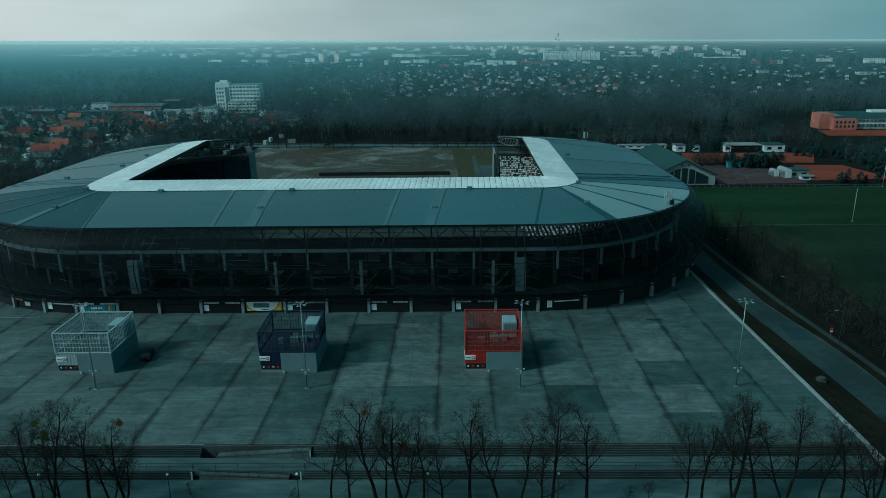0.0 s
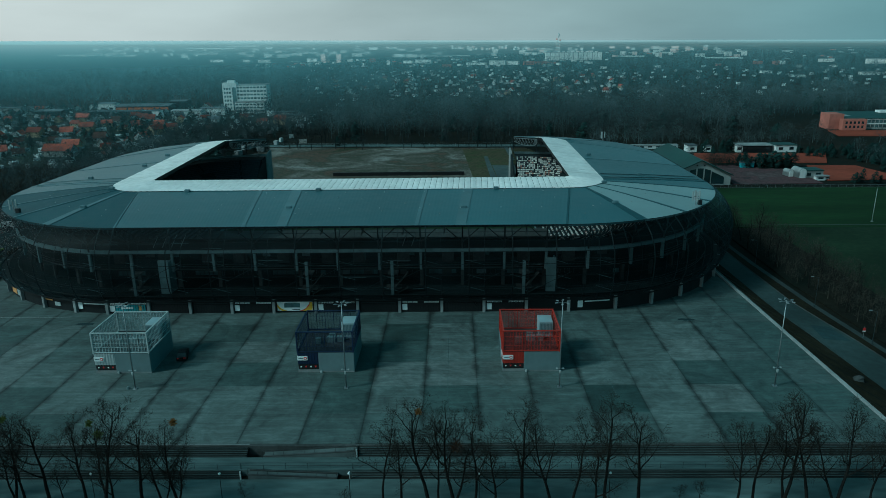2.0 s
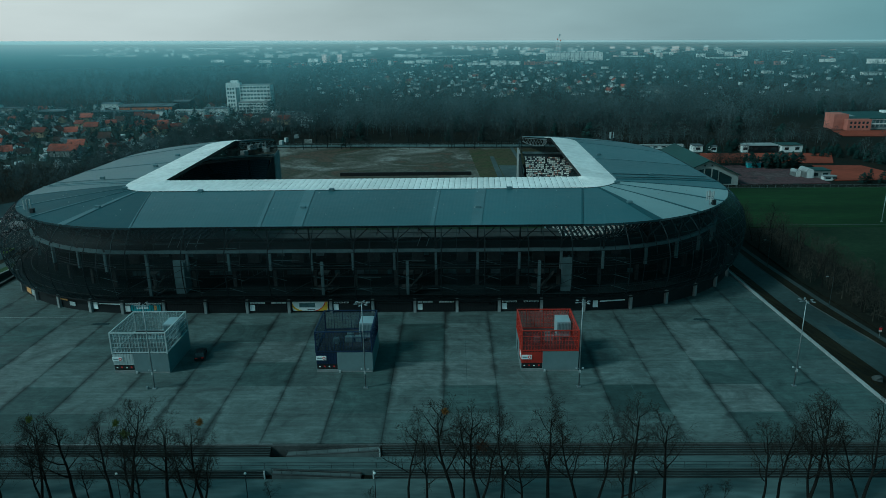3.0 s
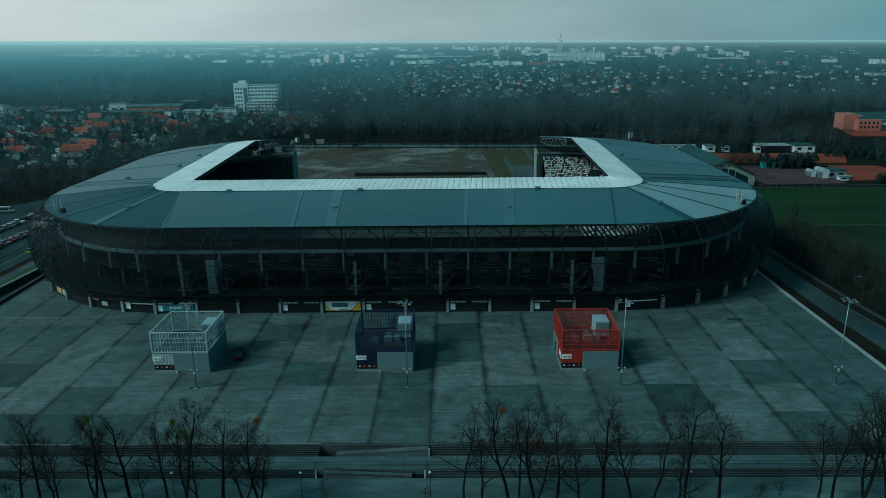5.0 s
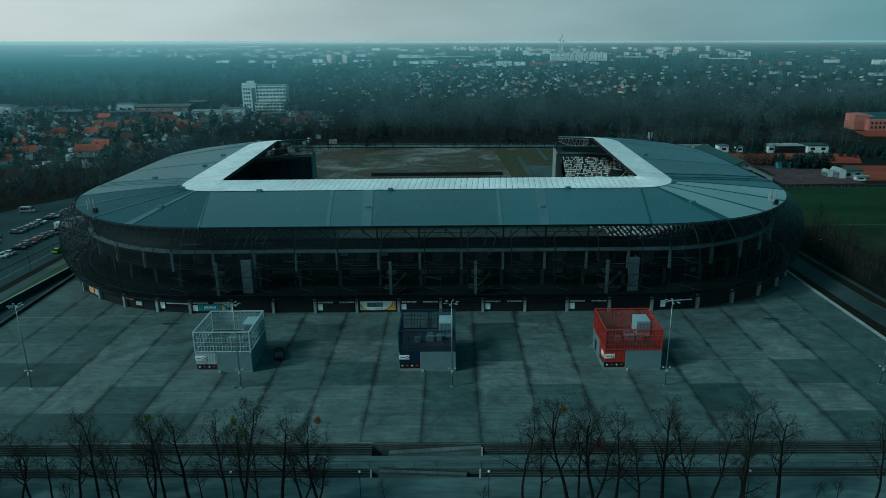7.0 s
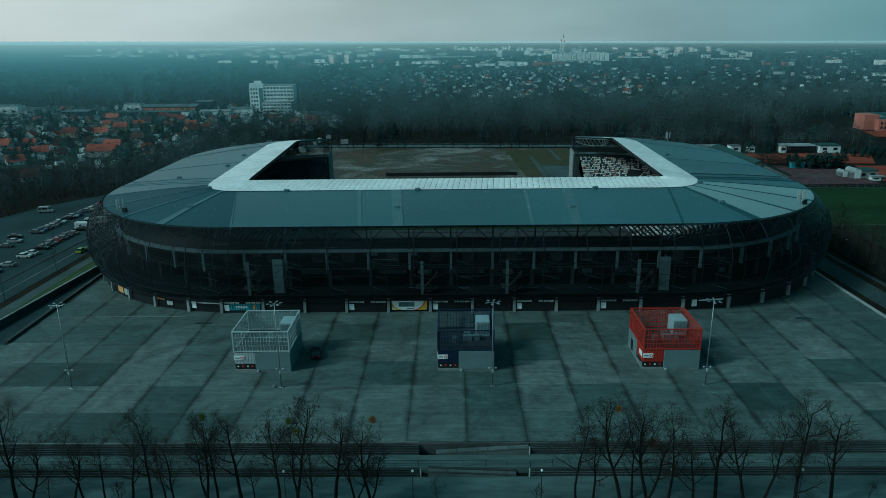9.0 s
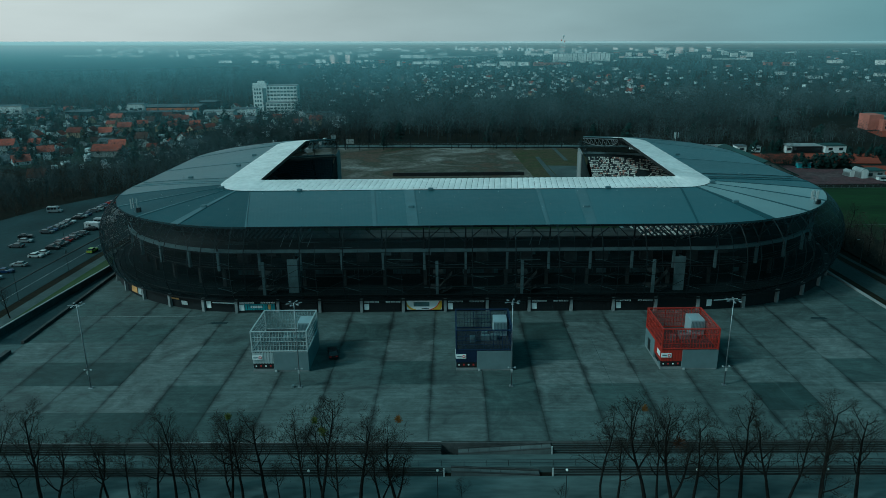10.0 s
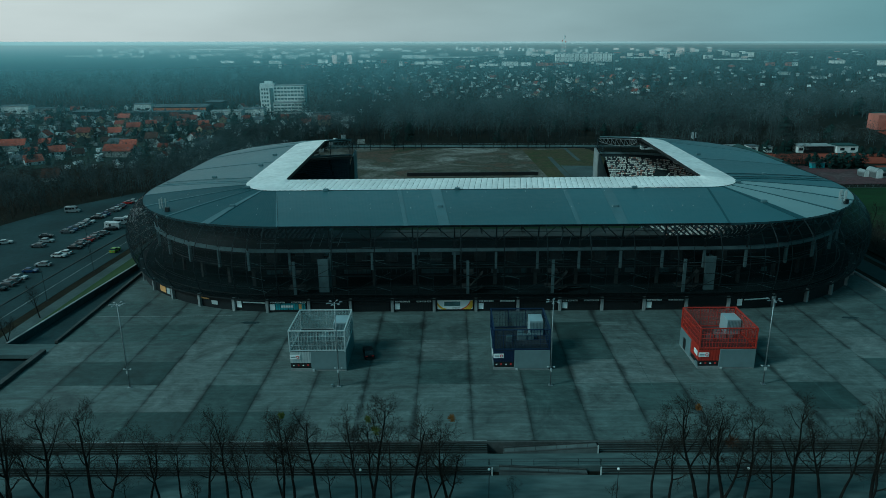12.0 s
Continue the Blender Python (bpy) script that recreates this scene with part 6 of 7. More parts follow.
NAMED = [(-297, 403, 4, 8), (-257, 355, 0, 40), (-268, 362, 5, 40), (-222, 378, 4, -4), (-226, 398, 2, 10), (-321, 523, 3, 95), (-308, 457, 0, 95), (-282, 458, 2, 0), (-268, 471, 0, 15), (-295, 546, 2, 5),
         (-252, 554, 0, 0), (-205, 466, 2, 60), (-223, 311, 1, 10), (-214, 413, 1, 80), (-280, 475, 0, 90), (-261, 485, 2, 10), (-262, 387, 0, 30), (-279, 564, 3, 0), (-196, 387, 1, 75), (-330, 467, 3, 90),
         (-243, 546, 0, 10), (-164, 512, 3, 95), (-230, 440, 1, 5), (-245, 425, 5, 0), (-203, 440, 0, 80), (-186, 405, 3, 10), (-172, 470, 1, 20), (-134, 518, 2, 0), (-236, 505, 0, 50), (-190, 540, 5, 10)]
hrng = random.Random(8)
spots = [(x, y) for x, y, _, _ in NAMED]
for x, y, k, a in NAMED:
    copy_thing(kinds[k], pose(x, y, ground_z(x, y) - 0.3, 0, 0, a) @ Matrix.Scale(0.74, 4))
for x, y in scatter(50, -480, -120, 345, 665, 16, lambda x, y, g: in_sight(x, y) and (y > 360 or x < -250) and not (-215 < x < -150 and y > 560) and x < -140 - (y < 470) * 40):
    if min((x - a) ** 2 + (y - b) ** 2 for a, b in spots) < 150 or hrng.random() < 0.35:
        continue
    spots.append((x, y))
    copy_thing(kinds[hrng.choice((0, 0, 1, 1, 2, 3, 3, 5))], pose(x, y, ground_z(x, y) - 0.3, 0, 0, hrng.choice((0, 90, 8, 98, 30, 120)) + hrng.uniform(-8, 8)) @ Matrix.Scale(hrng.uniform(0.45, 0.7), 4))
# houses and huts round the allotments
for x, y in scatter(51, -260, 420, 740, 1120, 38, lambda x, y, g: in_sight(x, y) and -150 - (y - 800) * 0.2 < x < 260 and g.random() < 0.5):
    copy_thing(kinds[hrng.choice((0, 3, 3, 5, 2, 1))], pose(x, y, ground_z(x, y) - 0.3, 0, 0, hrng.uniform(0, 180)) @ Matrix.Scale(hrng.uniform(0.5, 0.72), 4))
for src in kinds:
    for o in (*src.children_recursive, src):
        bpy.data.objects.remove(o)
sheds = Shape()
for x, y in scatter(53, -480, -110, 345, 668, 9.5, lambda x, y, g: in_sight(x, y) and g.random() < 0.5):
    a, w, d = hrng.uniform(0, 90), hrng.uniform(0.8, 2.4), hrng.uniform(0.6, 1.6)
    sheds.box(x - w, y - d, ground_z(x, y) - 0.2, x + w, y + d, ground_z(x, y) + hrng.uniform(1.2, 2.6), a, (x, y))
tagged(part("garden_sheds", sheds, surface("shed_boards", (0.45, 0.46, 0.46), 0.9, grain=0.2, vary=0.2, island=0.95), kind="stuff"), "many small pale and grey garden sheds between houses", "sheds")
huts = Shape()
for x, y in scatter(52, -300, 900, 720, 1300, 30, lambda x, y, g: in_sight(x, y) and x > -150 - (y - 700) * 0.3 and g.random() < (1.0 if x < 200 else 0.35)):
    a, w = hrng.uniform(0, 90), hrng.uniform(1.2, 2.6)
    huts.box(x - w, y - 2, -4.3, x + w, y + 2, -4 + hrng.uniform(1.4, 2.6), a, (x, y))
tagged(part("allotment_huts", huts, surface("hut_boards", (0.5, 0.5, 0.49), 0.9, grain=0.2, vary=0.2, island=0.8), kind="stuff"), "many small pale huts on allotment gardens", "huts")

# ---- the tall office block and its annexe ----
def slab_block(name, x, y, w, d, h, floors, cols, wall_mat, label, category, turn=0.0, group=""):
    """A flat-roofed block with rows of windows, each with a frame."""
    b = thing(name, pose(x, y, ground_z(x, y), 0, 0, turn), label, category, group)
    part("wall", Shape().box(-w / 2, 0, -0.5, w / 2, d, h), wall_mat, b)
    part("roof", Shape().box(-w / 2 - 0.2, -0.2, h, w / 2 + 0.2, d + 0.2, h + 0.5), concrete_light, b)
    fh, cw = (h - 1.0) / floors, w / cols
    for i in range(floors):
        for j in range(cols):
            x0, z0 = -w / 2 + j * cw + cw * 0.12, 0.6 + i * fh + fh * 0.3
            part("window", Shape().box(x0, -0.06, z0, x0 + cw * 0.76, 0.04, z0 + fh * 0.48), glass_teal, b)
    return b


ob = slab_block("office_block", -186, 611, 38, 14, 22.0, 7, 13, render_white, "tall white office block with rows of dark windows", "office building", 1.5)
part("stair_tower", Shape().box(-18.5, -0.6, 0, -6.5, 6, 24.3), render_white, ob, "white stair tower")
part("stair_glazing", Shape().box(-10.5, -0.75, 1, -7.2, -0.55, 20.5), glass_teal, ob, "dark glazed stair front")
for i in range(6):
    for j in range(3):
        part("window", Shape().box(-17.7 + 2.2 * j, -0.68, 2.0 + 3.3 * i, -16.3 + 2.2 * j, -0.58, 3.7 + 3.3 * i), glass_teal, ob)
part("roof_house", Shape().box(-14.5, 0.5, 24.3, -8.5, 5, 26.2), render_white, ob)
for x in (-13.5, -9.5, 17.5, 5.0, -2.0):
    part("aerial", Shape().tube((x, 2, 22), (x, 2, 27.2 if x < -5 else 24.5), 0.12, n=5), steel_dark, ob)
slab_block("annexe", -178, 594, 24, 12, 9.0, 3, 8, render_white, "low white annexe with dark windows", "office building", 1.5)

# ---- sheds and works ----
def works(x, y, w, d, h, wall_mat, roof_mat, label, stripe=None, turn=0.0):
    """A long shed with a shallow roof, doors and a window band."""
    b = thing("works_shed", pose(x, y, ground_z(x, y), 0, 0, turn), label, "shed", "sheds and works")
    part("wall", Shape().box(-w / 2, 0, -0.4, w / 2, d, h), wall_mat, b)
    rows = [[(-w / 2 - 0.4, -0.4, h), (w / 2 + 0.4, -0.4, h)], [(-w / 2 - 0.4, d / 2, h + d * 0.07), (w / 2 + 0.4, d / 2, h + d * 0.07)], [(-w / 2 - 0.4, d + 0.4, h), (w / 2 + 0.4, d + 0.4, h)]]
    part("roof", Shape().slab(rows, 0.3), roof_mat, b)
    if stripe:
        part("stripe", Shape().box(-w / 2 + 0.5, -0.15, h * 0.5, w / 2 - 0.5, -0.02, h * 0.82), stripe, b, "bright cladding stripe")
    for k in range(max(2, int(w / 7))):
        xx = -w / 2 + (k + 0.5) * w / max(2, int(w / 7))
        part("window", Shape().box(xx - 1.6, -0.08, h * 0.2, xx + 1.6, -0.01, h * 0.45), glass_dark, b)
    return b


works(-272, 600, 46, 20, 6.5, wall_inner, tile_grey, "long dark works hall with an orange stripe", orange_stripe)
works(-247, 616, 14, 12, 9, wall_inner, tile_grey, "tall dark grey works building")
works(-316, 628, 15, 10, 6.5, render_white, tile_grey, "white flat-roofed works building")
works(-424, 616, 24, 12, 7, render_white, tile_grey, "white flat-roofed works building")
works(-395, 612, 20, 10, 5, render_pale, tile_grey, "pale flat-roofed works building")
works(-346, 586, 22, 14, 4.5, wall_inner, tile_grey, "low grey flat shed")
works(-241, 553, 6, 8, 7, render_white, tile_grey, "small white works building")
works(-222, 566, 24, 12, 5.5, render_white, coping_white, "white shed with pale roof")
works(-280, 582, 60, 10, 4, wall_inner, tile_grey, "low dark shed with grey roof")
works(-205, 580, 20, 10, 6, render_white, tile_grey, "low white works building")
works(-128, 536, 30, 10, 4, render_pale, tile_grey, "low row of pale garages")
works(-140, 560, 20, 9, 4, render_pale, tile_grey, "low row of pale garages")

# ---- east side: gabled sports hall, clay courts, sheds, school ----
hall = thing("sports_hall", pose(94.6, 282.5, ground_z(94, 282) - 0.1), "gabled sports hall with pale front and dark green roof", "hall")
HW, HD, HE, HR = 12.6, 46, 4.6, 10.4
part("wall", Shape().add([(x, y, z) for y in (0, HD) for x, z in ((-HW, 0), (HW, 0), (HW, HE), (0, HR), (-HW, HE))],
                         [(0, 1, 2, 3, 4), (9, 8, 7, 6, 5), (1, 6, 7, 2), (5, 0, 4, 9)]), render_pale, hall, "pale grey rendered gable")
for sg in (-1, 1):
    rows = [[(sg * (HW + 0.8), y, HE - 0.3) for y in (-0.9, HD + 0.5)], [(0, y, HR + 0.12) for y in (-0.9, HD + 0.5)]]
    part("roof", Shape().slab(rows if sg > 0 else [r[::-1] for r in rows], 0.4), green_sheet, hall, "dark green roof slope")
for a, b, za, zb in ((-9.6, -4.6, 3.2, 5.8), (-4.2, -1.8, 6.2, 6.8), (-1.2, 1.2, 7.0, 7.0), (1.8, 4.2, 6.8, 6.2), (4.6, 9.8, 5.8, 3.4)):
    part("window", Shape().add([(x, y, z) for y in (-0.12, 0.05) for x, z in ((a, 0.6), (b, 0.6), (b, zb), (a, za))],
                               [(0, 1, 2, 3), (7, 6, 5, 4), (0, 4, 5, 1), (1, 5, 6, 2), (2, 6, 7, 3), (3, 7, 4, 0)]), glass_dark, hall, "tall dark gable window")
for x in (-1.5, 1.5):
    part("vent", Shape().box(x - 0.3, -0.1, 7.9, x + 0.3, 0.02, 8.5), facade_black, hall)

strip("hard_court", ([(109, 283.5), (119, 331)], [(146, 284), (150, 331)]), hard_court, "worn pink and grey hard court", "court", 0.08)
strip("clay_court", ([(111, 338), (120, 366)], [(173, 334), (187, 363)]), clay, "red clay tennis court surface", "court", 0.1)
strip("clay_court", ([(151, 290), (160, 328)], [(186, 292), (182, 326)]), clay, "red clay tennis court surface", "court", 0.1)
strip("clay_court", ([(226, 424), (232, 449)], [(320, 418), (326, 444)]), clay, "red clay sports ground", "court", 0.1)


def shed(x, y, w, d, h, wall_mat, roof_mat, label, turn=0.0):
    b = thing("shed", pose(x, y, ground_z(x, y), 0, 0, turn), label, "shed", "sheds by the courts")
    part("wall", Shape().box(-w / 2, 0, -0.3, w / 2, d, h), wall_mat, b)
    part("roof", Shape().bevel_box(-w / 2 - 0.3, -0.3, h, w / 2 + 0.3, d + 0.3, h + 0.35, 0.1), roof_mat, b)
    for k in range(max(1, int(w / 4))):
        xx = -w / 2 + (k + 0.5) * w / max(1, int(w / 4))
        part("window", Shape().box(xx - 1.1, -0.07, h * 0.3, xx + 1.1, 0.0, h * 0.72), glass_dark, b)
    return b


shed(153, 370, 19, 9, 3.0, facade_black, coping_white, "long low dark clubhouse with pale roof")
shed(145, 369.4, 3.2, 6, 3.3, render_white, coping_white, "white end of the low clubhouse")
shed(169, 368.4, 11, 9, 3.3, render_white, green_sheet, "white clubhouse end with dark windows")
shed(121, 372, 5, 6, 3.0, render_white, tile_grey, "small white hut beside bare trees")
shed(129.5, 372, 3, 4, 2.6, render_white, tile_grey, "small white hut beside bare trees")
shed(104, 384, 26, 3, 1.6, render_white, coping_white, "low row of white garages behind the hall")
shed(76, 386, 22, 3, 1.6, render_white, coping_white, "low row of white garages behind the hall")
shed(147.8, 296.5, 8.5, 7, 3.0, render_pale, green_sheet, "pale shed with dark green roof", 2)
shed(148.6, 291.5, 4, 2, 1.5, render_white, coping_white, "low white stall beside the court", 2)
shed(151.6, 292.5, 1.8, 1.6, 1.3, render_white, coping_white, "low white stall beside the court", 2)
shed(130.5, 322.6, 6, 2.5, 2.4, sign_teal, tile_grey, "small teal container by the court")


def tent(x, y, r, z, length):
    """A round-topped storage tent with a door."""
    arch = thing("arched_shed", pose(x, y, ground_z(x, y), 0, 0, 4), "white arched storage tent beside the court", "shed", "arched tents")
    rows = [[(-r * math.cos(math.pi * k / 12), yy, z + r * math.sin(math.pi * k / 12)) for k in range(13)] for yy in (0.0, length)]
    rows = [[(-r, q[0][1], 0)] + q + [(r, q[0][1], 0)] for q in rows]
    part("cover", Shape().slab(rows, 0.08), coping_white, arch)
    part("front", Shape().add([(xx, 0.05, zz) for xx, _, zz in rows[0]], [tuple(range(len(rows[0])))]), render_white, arch)
    for sx in (-1, 1):
        part("door", Shape().box(sx * r * 0.25 - 0.55, -0.08, 0, sx * r * 0.25 + 0.55, 0.03, z + r * 0.35), render_white, arch, "white tent door leaf")


tent(143.0, 295.6, 1.55, 2.6, 7.0)
tent(139.8, 299.4, 1.15, 1.8, 5.0)

school = thing("school", pose(236, 456.5, ground_z(233, 456), 0, 0, -3), "long school with salmon end wing and dark teal roof", "school")
part("salmon_wing", Shape().box(0, 0, -0.5, 9, 13, 9.4), brick_salmon, school, "tall salmon rendered end wing")
part("salmon_wing", Shape().box(6.5, -5, -0.5, 21, 8, 6.6), brick_salmon, school, "low salmon rendered wing")
for i in range(2):
    for j in range(5):
        part("window", Shape().box(8 + j * 2.5, -5.08, 1.2 + i * 2.6, 9.3 + j * 2.5, -4.95, 2.7 + i * 2.6), glass_dark, school)
part("wall", Shape().box(21.05, 0, -0.5, 86, 26, 6.4), render_pale, school)
for i in range(2):
    part("parapet_band", Shape().box(21.05, -0.25, 2.9 + i * 2.9, 86, -0.02, 3.7 + i * 2.9), render_white, school, "pale parapet band")
    for j in range(26):
        part("window", Shape().box(21.5 + j * 2.48, -0.12, 0.9 + i * 2.9, 23.4 + j * 2.48, -0.02, 2.8 + i * 2.9), glass_teal, school)
part("roof", Shape().slab([[(9, -0.6, 6.7), (86.6, -0.6, 6.7)], [(9, 26.6, 8.4), (86.6, 26.6, 8.4)]], 0.35), green_sheet, school, "dark teal sheet roof")
part("roof_light", Shape().slab([[(9.2, 8.2, 7.4), (17, 8.2, 7.4)], [(9.2, 14, 9.3), (9.8, 14, 9.3)]], 0.2), coping_white, school, "pale sloping piece of the roof")
part("roof_box", Shape().box(40, 18, 8.2, 52, 24, 9.6), render_white, school, "white roof structure")

# ---- far town: slab blocks, tower blocks, low sheds ----
def block(x, y, w, d, h, label, mat=None, turn=0.0, name="apartment_block", category="apartment building"):
    b = thing(name, pose(x, y, ground_z(x, y) - 0.5, 0, 0, turn), label, category, "far town")
    part("wall", Shape().box(-w / 2, 0, 0, w / 2, d, h), mat or panel_block, b)
    part("roof", Shape().box(-w / 2 - 0.4, -0.4, h, w / 2 + 0.4, d + 0.4, h + 0.6), concrete_light, b)
    if h > 9 and y < 2000:
        floors, cols = int(h / 3.0), max(3, int(w / 7))
        for i in range(floors):
            for j in range(cols):
                part("window", Shape().box(-w / 2 + (j + 0.38) * w / cols, -0.12, (i + 0.4) * h / floors, -w / 2 + (j + 0.6) * w / cols, 0.0, (i + 0.62) * h / floors), tile_grey, b)
    return b


brng = random.Random(71)
long_block = block(302, 1849, 143, 14, 20, "very long pale slab block of flats", panel_warm, -1)
for k in range(1, 12):
    xx = -71.5 + 143 * k / 12
    # raised darker strip, its colour standing for the shade of a notch
    part("joint", Shape().box(xx - 0.5, -0.3, 0, xx + 0.5, -0.02, 20.2), concrete_light, long_block, "grey strip standing in for a shaded notch between stair bays")
    part("stair_head", Shape().box(xx - 4.5, 2, 20.5, xx + 1.5, 9, 22.3), panel_warm, long_block)
block(246, 1836, 34, 10, 11, "pale low end block of flats", panel_warm, -1)
for x, y, w, h in ((-321, 1742, 17, 21), (-283, 1738, 16, 21), (803, 2652, 30, 24), (942, 2940, 22, 17)):
    block(x, y, w * 0.85, 15, h, "pinkish tower block of flats", panel_pink, -28)
for x, y, w, h in ((-599, 1799, 40, 6), (-523, 1793, 20, 6), (-468, 1754, 36, 7), (-356, 1780, 29, 9), (-266, 1810, 15, 6), (-150, 1594, 8, 10), (-113, 1687, 24, 6), (-77, 1683, 40, 8), (43, 1570, 44, 5), (89, 1564, 36, 9.5), (123, 1559, 24, 8)):
    block(x, y, w, 12, h, "distant pale block of flats", None, -20)
for x, y, w, h in ((841, 1646, 32, 7), (874, 1508, 38, 10), (678, 1506, 12, 7), (14, 3239, 60, 15), (76, 3109, 50, 17), (142, 3105, 60, 14), (219, 3225, 48, 17), (269, 3097, 48, 14), (324, 2978, 50, 12), (395, 2974, 60, 10)):
    if y < 2500:
        block(x, y, w, 12, h, "distant pale block of flats", panel_warm, -20)
        continue
    for j in range(4):
        block(x + (j - 1.5) * w / 4 + brng.uniform(-3, 3), y + brng.uniform(-60, 60), w / 4 * brng.uniform(0.55, 0.95), 12, h * brng.uniform(0.45, 1.05), "distant pale block of flats", brng.choice((panel_warm, panel_block, panel_pink)), -25)
for x, y, w, h in ((-1244, 2361, 144, 5), (-1065, 2287, 112, 6), (-909, 2491, 186, 5), (-323, 2541, 31, 6), (722, 2570, 63, 5), (729, 1972, 93, 4), (524, 2158, 77, 4), (483, 1124, 15, 4), (600, 1047, 24, 4), (479, 1008, 16, 3), (-77, 2245, 246, 3), (-1125, 3315, 243, 4), (-1083, 3690, 184, 5)):
    block(x, y, w, 16, h, "long low white shed in the distance", panel_block, -10, "distant_shed", "shed")
block(-788, 2485, 46, 20, 17, "dark teal hall in the distance", green_sheet, 0, "distant_hall", "hall")
for x, y, w, h in ((157, 1555, 22, 6), (186, 1584, 24, 5), (205, 1590, 14, 5), (-19, 1462, 18, 4), (-204, 1768, 14, 8), (665, 1500, 10, 6), (640, 1530, 16, 5)):
    works(x, y, w, 11, h, brick_salmon, tile_red, "distant salmon building with red roof")
part("spire", Shape().tube((11, 5, 8), (11, 5, 19), 1.6, 0.1, 6), tile_grey, block(118, 1566, 26, 10, 8, "pale town hall with a thin spire", panel_warm, 0, "town_hall", "town hall"), "thin grey spire")
frng = random.Random(17)
for k in range(170):
    y = frng.uniform(0.0, 1.0) ** 1.3 * 2400 + 1330
    x = frng.uniform(-0.5, 0.62) * y
    if k % 3 == 0:
        x, y = frng.uniform(-480, 330), frng.uniform(1480, 1900)
    if x < -0.28 * y and y < 1900:
        continue
    w = frng.uniform(4, 12) * (1.0 + (y > 2300) * frng.random() * 1.6)
    block(x, y, w, 8, frng.uniform(2.5, 5.0), "small pale building in the distance", frng.choice((panel_block, panel_warm, render_white, render_pale, brick_salmon)), frng.uniform(-55, -5), "distant_house", "house")


for k in range(90):     # pale works and flats along the far western edge of the town
    y = frng.uniform(2150, 3300)
    x = frng.uniform(-0.52, -0.02) * y
    block(x, y, frng.uniform(10, 42), 12, frng.uniform(4, 12), "pale works building far across the plain", frng.choice((panel_block, panel_warm, render_white)), frng.uniform(-30, 10), "distant_works", "works")
for k in range(60):     # and flats to the east
    y = frng.uniform(2100, 3300)
    x = frng.uniform(0.02, 0.4) * y
    block(x, y, frng.uniform(8, 26), 12, frng.uniform(6, 15), "pale flats far across the plain", frng.choice((panel_block, panel_warm, panel_pink)), frng.uniform(-30, 0), "distant_flats", "apartment building")


def chimney(x, y, h, r):
    c = thing("chimney_stack", pose(x, y, ground_z(x, y)), "tall red and white banded power station chimney", "chimney", "far chimneys")
    n = 8
    for k in range(n):
        a, b = k / n, (k + 1) / n
        part("band", Shape().tube((0, 0, h * a), (0, 0, h * b), r * (1 - 0.4 * a), r * (1 - 0.4 * b), 12), (render_white, brick_salmon)[k % 2], c)
    return c


chimney(389, 2767, 50, 3.2)
chimney(401, 2767, 46, 3.0)
chimney(-745, 2562, 26, 2.2)
chimney(-672, 2558, 24, 2.2)
def plume(x, y, z, s):
    """Steam over a chimney: a few soft tufts."""
    sh = bmesh.new()
    g = random.Random(3)
    for k in range(7):
        m = Matrix.Translation((g.uniform(-0.3, 0.3) * s + 0.25 * s * k * 0.4, 0, k * 0.55 * s)) @ Matrix.Scale(s * (0.55 + 0.09 * k), 4)
        bmesh.ops.create_icosphere(sh, subdivisions=2, radius=1.0, matrix=m)
    for v in sh.verts:
        v.co += Vector(noise.noise_vector(v.co / s * 1.3)) * s * 0.35
    me = bpy.data.meshes.new("steam_plume")
    sh.to_mesh(me)
    sh.free()
    me.materials.append(see_through(steam.copy(), 0.55))
    me.shade_smooth()
    ob = new("steam_plume", me)
    ob.location = (x, y, z)
    return tagged(ob, "pale steam rising from a far chimney", "steam")


plume(395, 2767, 46, 3.5)

